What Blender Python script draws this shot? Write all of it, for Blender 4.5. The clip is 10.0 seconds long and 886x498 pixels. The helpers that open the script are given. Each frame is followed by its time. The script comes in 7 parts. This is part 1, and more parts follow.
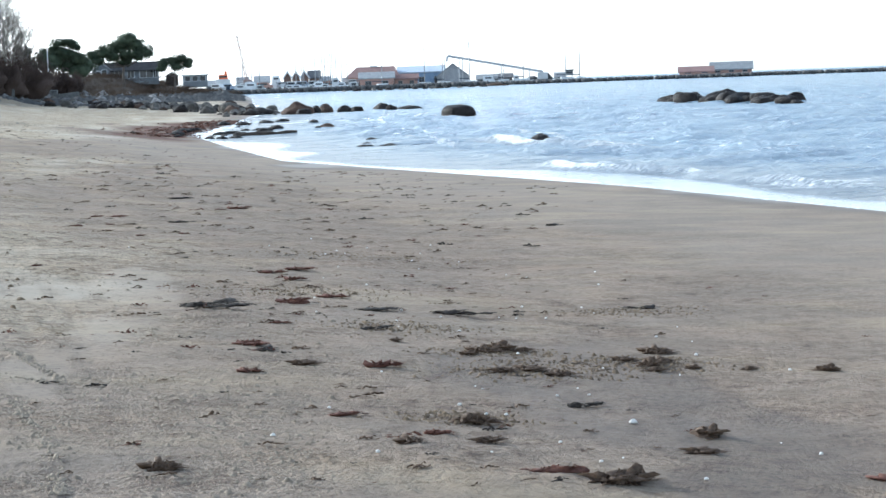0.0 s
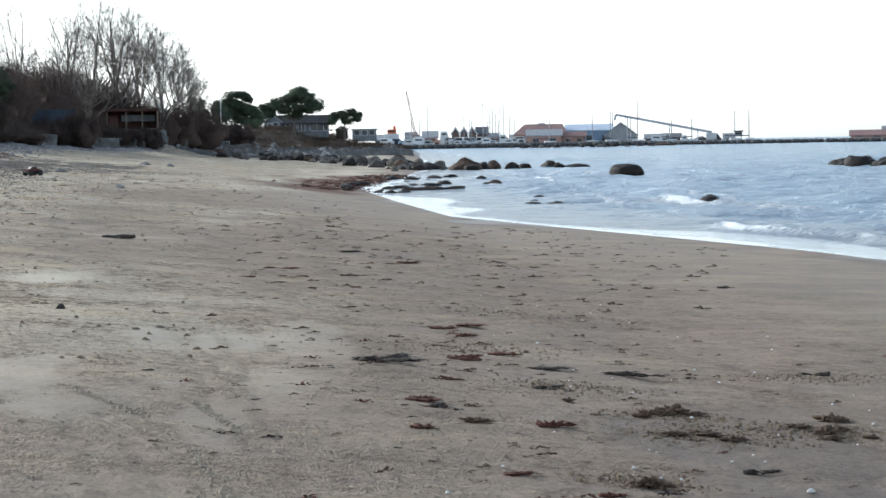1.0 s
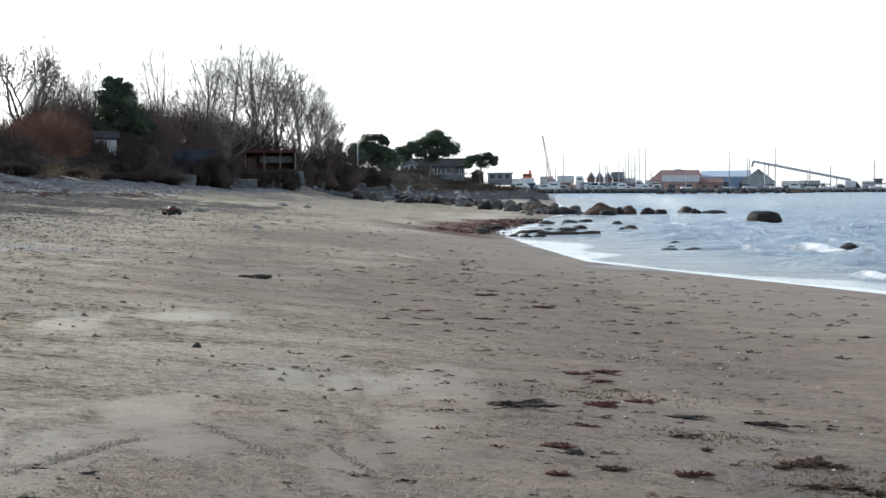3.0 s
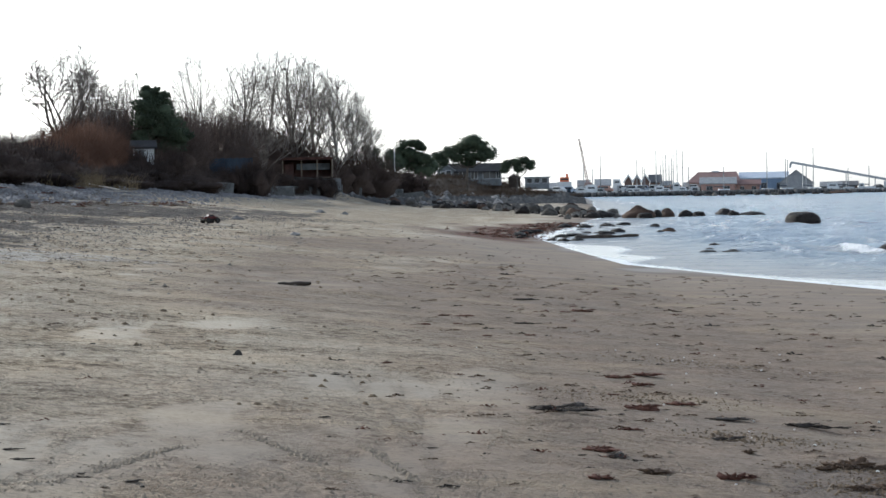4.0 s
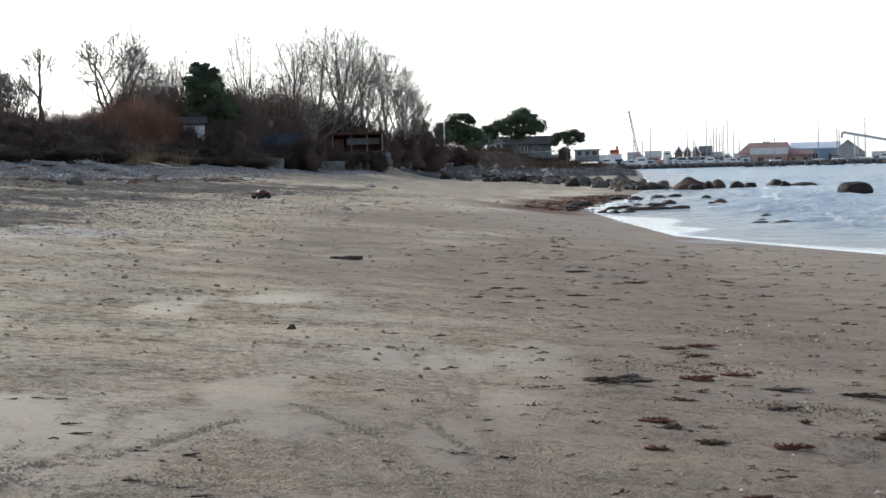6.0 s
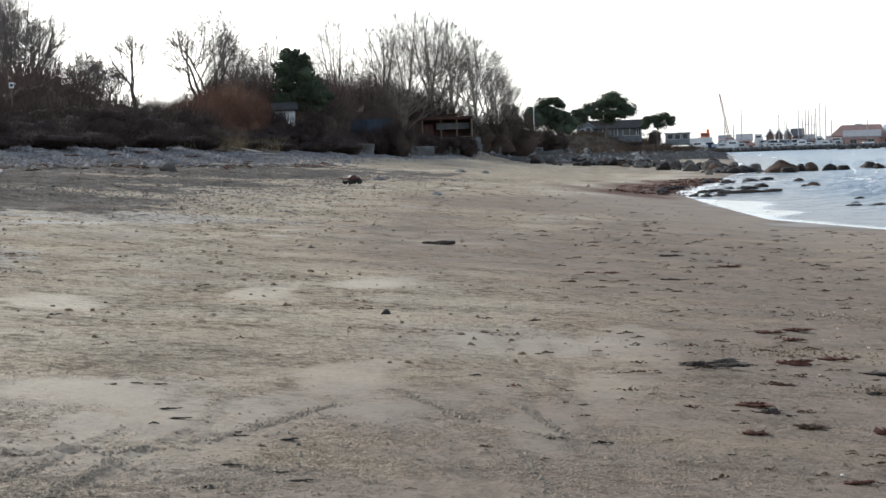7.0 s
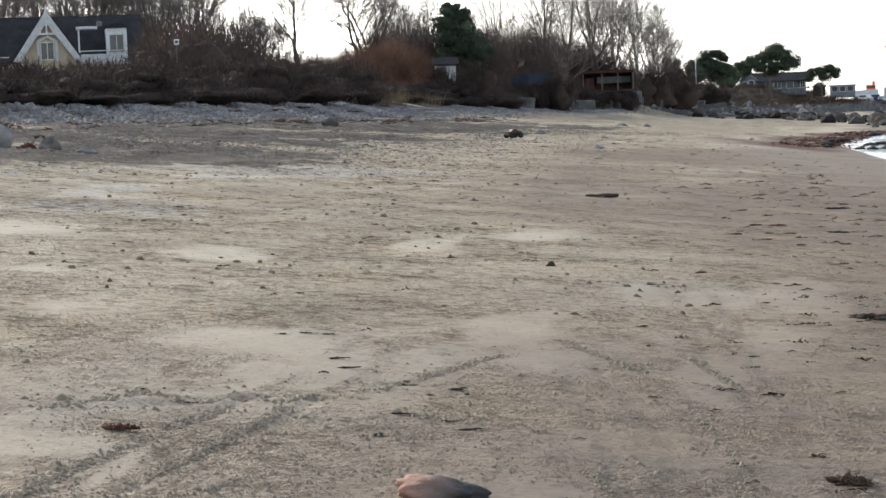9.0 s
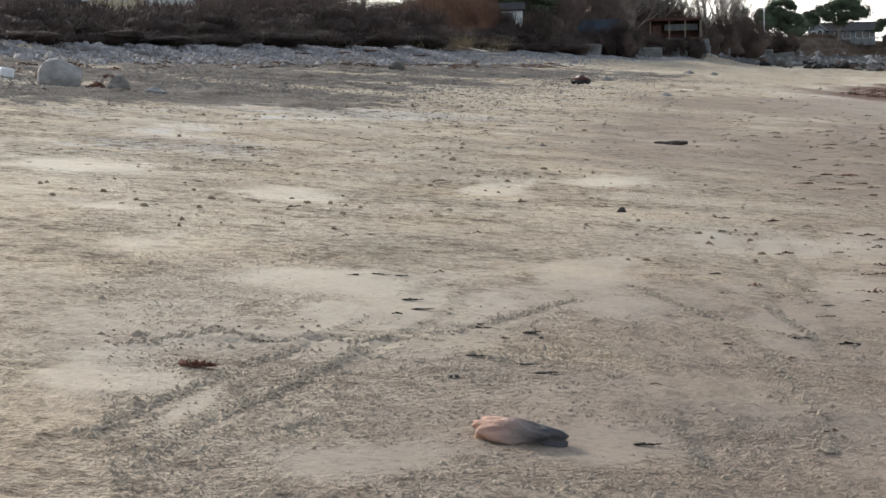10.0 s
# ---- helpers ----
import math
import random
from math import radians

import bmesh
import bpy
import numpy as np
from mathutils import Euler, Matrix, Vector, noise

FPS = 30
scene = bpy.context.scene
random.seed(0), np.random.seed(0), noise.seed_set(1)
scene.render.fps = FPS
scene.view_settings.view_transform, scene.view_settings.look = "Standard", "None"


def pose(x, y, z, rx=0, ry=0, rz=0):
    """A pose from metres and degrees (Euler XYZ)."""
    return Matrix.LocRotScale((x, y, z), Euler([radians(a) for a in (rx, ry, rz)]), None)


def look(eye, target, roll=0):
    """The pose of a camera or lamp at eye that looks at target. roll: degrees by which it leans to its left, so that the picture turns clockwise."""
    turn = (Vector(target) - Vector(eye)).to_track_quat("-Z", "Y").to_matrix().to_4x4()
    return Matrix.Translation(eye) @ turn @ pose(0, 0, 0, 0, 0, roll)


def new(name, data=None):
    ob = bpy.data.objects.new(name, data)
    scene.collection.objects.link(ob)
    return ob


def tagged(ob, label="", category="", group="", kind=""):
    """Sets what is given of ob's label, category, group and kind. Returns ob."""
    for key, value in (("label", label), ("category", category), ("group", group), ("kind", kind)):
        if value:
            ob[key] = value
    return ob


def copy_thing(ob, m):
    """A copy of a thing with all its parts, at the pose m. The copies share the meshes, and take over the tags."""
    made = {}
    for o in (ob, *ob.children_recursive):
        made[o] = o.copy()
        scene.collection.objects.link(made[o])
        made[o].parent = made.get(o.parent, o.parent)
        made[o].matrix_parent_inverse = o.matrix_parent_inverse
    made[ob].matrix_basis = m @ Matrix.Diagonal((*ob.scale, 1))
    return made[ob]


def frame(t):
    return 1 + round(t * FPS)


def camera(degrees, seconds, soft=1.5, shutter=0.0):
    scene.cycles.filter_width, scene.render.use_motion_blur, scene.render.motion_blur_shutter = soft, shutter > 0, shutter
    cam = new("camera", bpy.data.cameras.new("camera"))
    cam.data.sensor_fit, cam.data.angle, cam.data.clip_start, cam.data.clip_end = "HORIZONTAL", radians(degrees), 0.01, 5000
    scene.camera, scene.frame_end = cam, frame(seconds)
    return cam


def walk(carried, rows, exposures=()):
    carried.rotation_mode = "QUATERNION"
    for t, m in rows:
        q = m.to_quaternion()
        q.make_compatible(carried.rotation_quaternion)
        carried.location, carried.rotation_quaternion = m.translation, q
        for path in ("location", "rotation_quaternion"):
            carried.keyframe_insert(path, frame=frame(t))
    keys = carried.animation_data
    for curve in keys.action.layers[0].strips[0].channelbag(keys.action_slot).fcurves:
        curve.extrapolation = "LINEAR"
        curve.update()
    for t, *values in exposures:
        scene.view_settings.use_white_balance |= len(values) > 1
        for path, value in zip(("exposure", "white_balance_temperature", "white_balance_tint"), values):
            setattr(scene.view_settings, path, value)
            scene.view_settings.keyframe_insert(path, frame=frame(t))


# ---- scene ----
cam = camera(25.25, 10.0)
# seconds, eye (x, y, z), tilt above level, roll, turn to the left
PATH = [
    (0.0, 0.101, -0.137, 1.487, -4.873, -2.073, -10.568),
    (0.2, 0.094, -0.143, 1.489, -4.205, -2.352, -9.597),
    (0.5, 0.083, -0.151, 1.493, -3.676, -3.199, -8.840),
    (0.7, 0.062, -0.137, 1.496, -3.451, -2.506, -8.398),
    (1.0, 0.031, -0.116, 1.501, -3.104, -0.973, -5.859),
    (1.2, 0.030, -0.081, 1.500, -2.972, -0.557, -4.825),
    (1.5, 0.029, -0.028, 1.499, -2.542, -0.773, -3.430),
    (2.0, 0.030, 0.010, 1.498, -2.163, -0.730, -2.561),
    (2.5, 0.024, 0.016, 1.493, -1.963, -0.456, -2.190),
    (2.7, 0.021, 0.014, 1.493, -1.847, -0.292, -2.099),
    (3.8, 0.008, 0.001, 1.495, -1.724, -0.891, -1.268),
    (4.0, 0.005, -0.001, 1.495, -1.629, -1.014, -0.896),
    (4.5, 0.000, 0.000, 1.500, -1.408, -1.203, -0.000),
    (5.0, 0.004, 0.005, 1.491, -1.493, -1.223, 0.790),
    (5.5, 0.006, 0.010, 1.485, -1.838, -1.474, 0.547),
    (5.7, -0.001, 0.011, 1.485, -2.116, -1.538, 0.535),
    (6.8, -0.042, 0.016, 1.487, -2.573, -1.970, 1.520),
    (7.0, -0.049, 0.017, 1.487, -2.720, -1.923, 3.199),
    (7.2, -0.053, 0.013, 1.487, -2.797, -2.101, 4.380),
    (7.5, -0.058, 0.007, 1.488, -2.800, -2.239, 5.264),
    (8.0, -0.078, 0.012, 1.480, -2.876, -2.476, 6.776),
    (8.5, -0.089, 0.034, 1.472, -3.361, -2.474, 7.826),
    (9.0, -0.091, 0.043, 1.463, -3.864, -2.241, 7.891),
    (9.5, -0.096, 0.037, 1.455, -4.441, -1.846, 8.056),
    (9.8, -0.135, 0.056, 1.450, -4.960, -1.183, 8.321),
    (10.0, -0.161, 0.068, 1.446, -5.380, -1.463, 9.752),
]


def held(x, y, z, tilt, roll, turn):
    """The pose of the held camera."""
    return (pose(x, y, z, 0, 0, turn) @ pose(0, 0, 0, 90 + tilt, 0, 0) @ pose(0, 0, 0, 0, 0, roll))


walk(cam, [(t, held(*r)) for t, *r in PATH], 
     [(0.0, 1.3, 5640, 3), (0.9, 0.92, 5860, 4.2), (1.5, 0.78, 6000, 5), (2.5, 0.78, 6020, 6), (3.9, 0.62, 6050, 7.2), (4.5, 0.62, 6060, 7.5), (7.0, 0.7, 6280, 8), (9.0, 0.88, 6440, 8.5), (10.0, 1.0, 6560, 9)])

# ---- light ----
SUN_AZ, SUN_EL = -42.0, 20.0
world = bpy.data.worlds.new("sky")
scene.world = world
world.use_nodes = True
wn = world.node_tree
sky = wn.nodes.new("ShaderNodeTexSky")
sky.sky_type, sky.sun_disc = "NISHITA", False
sky.sun_elevation, sky.sun_rotation = radians(SUN_EL), radians(SUN_AZ)
sky.air_density, sky.dust_density, sky.ozone_density = 1.0, 1.2, 1.0
# thin high cloud: white haze low down, paler blue overhead
haze, blue = (wn.nodes.new("ShaderNodeHueSaturation") for k in range(2))
haze.inputs["Saturation"].default_value, blue.inputs["Saturation"].default_value = 0.2, 0.6
height = wn.nodes.new("ShaderNodeSeparateXYZ")
grade = wn.nodes.new("ShaderNodeMapRange")
grade.inputs["From Min"].default_value, grade.inputs["From Max"].default_value = 0.0, 0.45
veil = wn.nodes.new("ShaderNodeMix")
veil.data_type = "RGBA"
wn.links.new(wn.nodes.new("ShaderNodeTexCoord").outputs["Generated"], height.inputs[0])
wn.links.new(height.outputs[2], grade.inputs["Value"])
wn.links.new(grade.outputs[0], veil.inputs[0])
for k, h in ((6, haze), (7, blue)):
    wn.links.new(sky.outputs[0], h.inputs["Color"])
    wn.links.new(h.outputs[0], veil.inputs[k])
wn.links.new(veil.outputs[2], wn.nodes["Background"].inputs[0])
wn.nodes["Background"].inputs[1].default_value = 0.15
sun = new("sun", bpy.data.lights.new("sun", "SUN"))
sun.data.energy, sun.data.angle, sun.data.color = 2.2, radians(3), (1.0, 0.93, 0.84)
sun.matrix_world = look((0, 0, 0), (-math.sin(radians(SUN_AZ)) * math.cos(radians(SUN_EL)),
                                    -math.cos(radians(SUN_AZ)) * math.cos(radians(SUN_EL)), -math.sin(radians(SUN_EL))))


# ---- materials ----
def nodes_of(name):
    m = bpy.data.materials.new(name)
    m.use_nodes = True
    return m, m.node_tree, m.node_tree.nodes["Principled BSDF"]


def node(nt, kind, ins=None, attribute_name=""):
    n = nt.nodes.new(kind)
    if attribute_name:
        n.attribute_name = attribute_name
    for k, v in (ins or {}).items():
        s = n.inputs[k]
        if hasattr(v, "node"):
            nt.links.new(v, s)
        else:
            s.default_value = v
    return n


def ramp(nt, fac, stops):
    r = nt.nodes.new("ShaderNodeValToRGB")
    e = r.color_ramp.elements
    while len(e) < len(stops):
        e.new(0.5)
    for el, (p, c) in zip(e, stops):
        el.position, el.color = p, (*c, 1)
    nt.links.new(fac, r.inputs[0])
    return r.outputs[0]


def mixc(nt, fac, a, b, how="MIX"):
    n = nt.nodes.new("ShaderNodeMix")
    n.data_type, n.blend_type = "RGBA", how
    for s, v in ((n.inputs[0], fac), (n.inputs[6], a), (n.inputs[7], b)):
        if hasattr(v, "node"):
            nt.links.new(v, s)
        else:
            s.default_value = (*v, 1) if isinstance(v, tuple) else v
    return n.outputs[2]


def maths(nt, op, a, b=0.0, c=0.0):
    n = nt.nodes.new("ShaderNodeMath")
    n.operation = op
    for s, v in zip(n.inputs, (a, b, c)):
        if hasattr(v, "node"):
            nt.links.new(v, s)
        else:
            s.default_value = v
    return n.outputs[0]


def noisy(nt, scale, detail=4.0, rough=0.55, vec=None):
    n = node(nt, "ShaderNodeTexNoise", {"Scale": scale, "Detail": detail, "Roughness": rough})
    if vec is not None:
        nt.links.new(vec, n.inputs["Vector"])
    return n.outputs[0]


def world_pos(nt):
    return nt.nodes.new("ShaderNodeNewGeometry").outputs["Position"]


def simple(name, a, b, scale=4.0, rough=0.8, bump=0.3, depth=0.01, metal=0.0, object_space=False, per_object=0.25, fine=12.0, sheen=0.3):
    """A weathered surface: two tones, a fine grain, a little relief, and a shift of tone from object to object."""
    m, nt, p = nodes_of(name)
    vec = nt.nodes.new("ShaderNodeTexCoord").outputs["Object"] if object_space else world_pos(nt)
    n1, n2 = noisy(nt, scale, 5, 0.6, vec), noisy(nt, scale * fine, 3, 0.6, vec)
    col = ramp(nt, n1, [(0.3, a), (0.7, b)])
    col = mixc(nt, 0.35, col, ramp(nt, n2, [(0.25, (0.35, 0.35, 0.35)), (0.75, (1.5, 1.5, 1.5))]), "MULTIPLY")
    info = nt.nodes.new("ShaderNodeObjectInfo").outputs["Random"]
    v = maths(nt, "MULTIPLY_ADD", info, per_object, 1 - per_object / 2)
    h = node(nt, "ShaderNodeHueSaturation", {"Value": v, "Color": col})
    nt.links.new(h.outputs[0], p.inputs["Base Color"])
    p.inputs["Roughness"].default_value, p.inputs["Metallic"].default_value = rough, metal
    p.inputs["Specular IOR Level"].default_value = sheen
    if bump:
        bn = node(nt, "ShaderNodeBump", {"Strength": bump, "Distance": depth, "Height": n2})
        nt.links.new(bn.outputs[0], p.inputs["Normal"])
    return m


def sand_material():
    m, nt, p = nodes_of("beach_sand")
    pos = world_pos(nt)
    wet = node(nt, "ShaderNodeAttribute", attribute_name="wet").outputs["Fac"]
    grav = node(nt, "ShaderNodeAttribute", attribute_name="gravel").outputs["Fac"]
    churn = node(nt, "ShaderNodeAttribute", attribute_name="churn").outputs["Fac"]
    land = node(nt, "ShaderNodeAttribute", attribute_name="turf").outputs["Fac"]
    big, mid = noisy(nt, 0.2, 5, 0.6, pos), noisy(nt, 1.3, 5, 0.65, pos)
    lump, fine, grain = noisy(nt, 7, 4, 0.65, pos), noisy(nt, 24, 4, 0.65, pos), noisy(nt, 170, 3, 0.7, pos)
    bits = noisy(nt, 42, 2, 0.6, pos)
    dry = ramp(nt, big, [(0.3, (0.42, 0.368, 0.288)), (0.5, (0.488, 0.42, 0.31)), (0.72, (0.565, 0.512, 0.42))])
    dry = mixc(nt, 0.6, dry, ramp(nt, mid, [(0.3, (0.68, 0.66, 0.64)), (0.5, (1.0, 0.98, 0.95)), (0.7, (1.25, 1.24, 1.22))]), "MULTIPLY")
    tint = noisy(nt, 0.55, 4, 0.6, pos)
    dry = mixc(nt, 0.55, dry, ramp(nt, tint, [(0.36, (0.93, 0.97, 1.03)), (0.5, (1.0, 0.98, 0.95)), (0.62, (1.13, 0.97, 0.79))]), "MULTIPLY")
    pale = mixc(nt, 0.6, dry, (0.52, 0.47, 0.388))
    rough_col = mixc(nt, maths(nt, "MULTIPLY", churn, 0.85), pale, mixc(nt, 0.5, dry, (0.38, 0.325, 0.252)))
    # white blown sand on the upper beach
    blown = node(nt, "ShaderNodeAttribute", attribute_name="blown").outputs["Fac"]
    drift = noisy(nt, 2.2, 6, 0.72, node(nt, "ShaderNodeMapping", {"Vector": pos, "Scale": (0.7, 1.1, 1.0)}).outputs[0])
    drift = maths(nt, "ADD", blown, maths(nt, "MULTIPLY", maths(nt, "SUBTRACT", drift, 0.5), 4.5))
    drift = node(nt, "ShaderNodeMapRange", {"Value": drift, "From Min": 0.55, "From Max": 0.85}).outputs[0]
    drift = maths(nt, "MULTIPLY", drift, node(nt, "ShaderNodeClamp", {"Value": maths(nt, "MULTIPLY", blown, 3.0)}).outputs[0])
    rough_col = mixc(nt, maths(nt, "MULTIPLY", drift, 0.9), rough_col, (0.49, 0.462, 0.42))
    # damp crumbs, specks of rotted weed, and clod shadows put into the colour
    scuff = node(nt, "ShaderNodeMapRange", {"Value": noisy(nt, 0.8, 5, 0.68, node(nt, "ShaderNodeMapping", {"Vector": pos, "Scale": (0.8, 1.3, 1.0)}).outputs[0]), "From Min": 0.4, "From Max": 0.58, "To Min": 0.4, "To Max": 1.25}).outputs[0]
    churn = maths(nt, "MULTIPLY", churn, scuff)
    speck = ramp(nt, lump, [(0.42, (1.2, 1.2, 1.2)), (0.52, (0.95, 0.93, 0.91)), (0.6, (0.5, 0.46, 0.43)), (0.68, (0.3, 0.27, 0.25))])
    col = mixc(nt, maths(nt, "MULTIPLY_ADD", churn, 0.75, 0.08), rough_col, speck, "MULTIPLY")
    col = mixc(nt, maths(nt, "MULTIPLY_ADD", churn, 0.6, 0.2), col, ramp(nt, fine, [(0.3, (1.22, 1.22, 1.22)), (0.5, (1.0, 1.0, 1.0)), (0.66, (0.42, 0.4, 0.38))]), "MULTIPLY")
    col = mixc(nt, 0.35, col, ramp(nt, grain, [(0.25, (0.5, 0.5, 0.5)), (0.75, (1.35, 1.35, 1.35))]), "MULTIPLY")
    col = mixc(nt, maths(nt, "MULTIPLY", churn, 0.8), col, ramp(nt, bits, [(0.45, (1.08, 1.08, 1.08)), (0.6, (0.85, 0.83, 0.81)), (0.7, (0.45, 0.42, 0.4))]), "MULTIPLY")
    stones = ramp(nt, fine, [(0.3, (0.04, 0.035, 0.031)), (0.5, (0.105, 0.093, 0.082)), (0.7, (0.24, 0.217, 0.192))])
    stones = mixc(nt, 0.8, stones, ramp(nt, mid, [(0.35, (0.4, 0.37, 0.35)), (0.5, (0.85, 0.82, 0.79)), (0.65, (1.6, 1.54, 1.46))]), "MULTIPLY")
    streak = noisy(nt, 1.7, 6, 0.72, node(nt, "ShaderNodeMapping", {"Vector": pos, "Scale": (0.6, 0.8, 1.0)}).outputs[0])
    edge = maths(nt, "ADD", grav, maths(nt, "MULTIPLY", maths(nt, "SUBTRACT", streak, 0.5), 2.6))
    edge = maths(nt, "MULTIPLY", edge, node(nt, "ShaderNodeClamp", {"Value": maths(nt, "MULTIPLY", grav, 4.0)}).outputs[0])
    edge = node(nt, "ShaderNodeMapRange", {"Value": edge, "From Min": 0.3, "From Max": 0.6}).outputs[0]
    col = mixc(nt, edge, col, stones)
    wetc = ramp(nt, mid, [(0.3, (0.12, 0.089, 0.071)), (0.7, (0.187, 0.14, 0.112))])
    wetc = mixc(nt, 0.7, wetc, ramp(nt, noisy(nt, 0.7, 5, 0.65, pos), [(0.35, (0.8, 0.8, 0.82)), (0.5, (1.0, 0.98, 0.96)), (0.66, (1.32, 1.24, 1.08))]), "MULTIPLY")
    # specks and painted clod shadows again, over the wet colour
    wetc = mixc(nt, 0.6, wetc, ramp(nt, fine, [(0.3, (1.12, 1.12, 1.12)), (0.52, (1.0, 1.0, 1.0)), (0.68, (0.45, 0.42, 0.4))]), "MULTIPLY")
    soaked = node(nt, "ShaderNodeMapRange", {"Value": wet, "From Min": 0.86, "From Max": 0.96}).outputs[0]
    wetc = mixc(nt, soaked, wetc, (0.74, 0.73, 0.72), "MULTIPLY")
    drying = node(nt, "ShaderNodeMapRange", {"Value": noisy(nt, 0.5, 5, 0.65, node(nt, "ShaderNodeMapping", {"Vector": pos, "Scale": (0.8, 1.5, 1.0)}).outputs[0]), "From Min": 0.52, "From Max": 0.66, "To Max": 0.6}).outputs[0]
    drying = maths(nt, "MULTIPLY", drying, maths(nt, "SUBTRACT", 1.0, soaked))
    wetc = mixc(nt, drying, wetc, mixc(nt, 0.5, ramp(nt, fine, [(0.3, (0.32, 0.255, 0.17)), (0.6, (0.25, 0.19, 0.12)), (0.7, (0.11, 0.083, 0.056))]), (0.25, 0.195, 0.13)))
    col = mixc(nt, maths(nt, "MULTIPLY", wet, 0.9), col, wetc)
    turf = ramp(nt, noisy(nt, 0.9, 6, 0.7, pos), [(0.3, (0.035, 0.026, 0.019)), (0.5, (0.065, 0.047, 0.034)), (0.7, (0.11, 0.082, 0.055))])
    col = mixc(nt, land, col, turf)
    weedy = node(nt, "ShaderNodeAttribute", attribute_name="weedy").outputs["Fac"]
    col = mixc(nt, weedy, col, ramp(nt, noisy(nt, 3.0, 5, 0.7, pos), [(0.35, (0.03, 0.014, 0.01)), (0.65, (0.15, 0.062, 0.038))]))
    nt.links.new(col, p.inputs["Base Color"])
    r = maths(nt, "SUBTRACT", 0.94, maths(nt, "MULTIPLY", maths(nt, "POWER", wet, 12.0), 0.5))
    nt.links.new(r, p.inputs["Roughness"])
    p.inputs["Specular IOR Level"].default_value = 0.15
    h = maths(nt, "ADD", maths(nt, "MULTIPLY", fine, 0.8), maths(nt, "MULTIPLY", grain, 0.12))
    h = maths(nt, "ADD", h, maths(nt, "MULTIPLY", lump, 0.45))
    h = maths(nt, "ADD", h, maths(nt, "MULTIPLY", bits, 0.85))
    st = maths(nt, "MULTIPLY", maths(nt, "SUBTRACT", 1.0, maths(nt, "MULTIPLY", wet, 0.6)), maths(nt, "MULTIPLY_ADD", churn, 0.93, 0.06))
    b = node(nt, "ShaderNodeBump", {"Strength": st, "Distance": 0.07, "Height": h})
    nt.links.new(b.outputs[0], p.inputs["Normal"])
    return m


def sea_material():
    m, nt, p = nodes_of("sea_water")
    pos = world_pos(nt)
    foam, shallow, film = (node(nt, "ShaderNodeAttribute", attribute_name=k).outputs["Fac"] for k in ("foam", "shallow", "film"))
    mp = node(nt, "ShaderNodeMapping", {"Vector": pos, "Scale": (0.5, 1.0, 1.0)}).outputs[0]
    n1, n2, n3 = noisy(nt, 1.3, 5, 0.65, mp), noisy(nt, 6.0, 4, 0.6, mp), noisy(nt, 9.0, 6, 0.7, mp)
    water = mixc(nt, shallow, (0.17, 0.265, 0.345), (0.235, 0.25, 0.25))
    # light and shade of the ripples put into the colour: crests lighter, troughs darker
    water = mixc(nt, 0.6, water, ramp(nt, n1, [(0.35, (0.6, 0.66, 0.72)), (0.65, (1.3, 1.25, 1.2))]), "MULTIPLY")
    lace = maths(nt, "MULTIPLY", maths(nt, "SUBTRACT", maths(nt, "ADD", foam, maths(nt, "MULTIPLY", n3, 0.9)), 0.82), 6.0)
    lace = node(nt, "ShaderNodeClamp", {"Value": lace}).outputs[0]
    h = maths(nt, "ADD", n1, maths(nt, "MULTIPLY", n2, 0.55))
    st = maths(nt, "MULTIPLY", maths(nt, "MULTIPLY_ADD", shallow, -0.4, 1.0), maths(nt, "MULTIPLY_ADD", film, -0.93, 1.0))
    b = node(nt, "ShaderNodeBump", {"Strength": st, "Distance": 0.8, "Height": h}).outputs[0]
    # the body of the water and its broken reflection of the sky
    body = node(nt, "ShaderNodeBsdfDiffuse", {"Color": mixc(nt, lace, water, (0.82, 0.84, 0.85)), "Normal": b})
    gloss = node(nt, "ShaderNodeBsdfGlossy", {"Color": (0.95, 0.97, 1.0, 1.0), "Roughness": 0.12, "Normal": b})
    share = maths(nt, "MULTIPLY", maths(nt, "MULTIPLY_ADD", film, 0.14, 0.4), maths(nt, "SUBTRACT", 1.0, maths(nt, "MULTIPLY", lace, 0.8)))
    mix = node(nt, "ShaderNodeMixShader", {"Fac": share})
    nt.links.new(body.outputs[0], mix.inputs[1])
    nt.links.new(gloss.outputs[0], mix.inputs[2])
    nt.nodes.remove(p)
    nt.links.new(mix.outputs[0], nt.nodes["Material Output"].inputs["Surface"])
    return m


SAND, SEA_MAT = sand_material(), sea_material()
BARK = simple("bark", (0.07, 0.059, 0.05), (0.16, 0.138, 0.118), 2.0, 0.9, 0.3)
BIRCH = simple("pale_bark", (0.22, 0.2, 0.18), (0.36, 0.34, 0.31), 2.0, 0.9, 0.3)
TWIG = simple("twigs", (0.11, 0.093, 0.083), (0.24, 0.207, 0.186), 0.8, 0.9, 0)
PALE_TWIG = simple("pale_twigs", (0.135, 0.118, 0.106), (0.27, 0.238, 0.216), 0.8, 0.9, 0)
# brown of this brush deepened: shade on the thickets' front is put into it
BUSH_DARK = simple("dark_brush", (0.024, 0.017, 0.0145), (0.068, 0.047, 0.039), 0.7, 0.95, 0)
BUSH_RED = simple("rusty_brush", (0.085, 0.043, 0.029), (0.175, 0.092, 0.058), 0.5, 0.95, 0)
BUSH_BROWN = simple("brown_brush", (0.046, 0.032, 0.026), (0.105, 0.074, 0.061), 0.5, 0.95, 0)
DRY_GRASS = simple("dry_grass", (0.12, 0.09, 0.055), (0.26, 0.2, 0.12), 0.8, 0.95, 0)
HEATH = simple("brown_heath", (0.05, 0.034, 0.025), (0.12, 0.082, 0.055), 0.5, 0.95, 0)
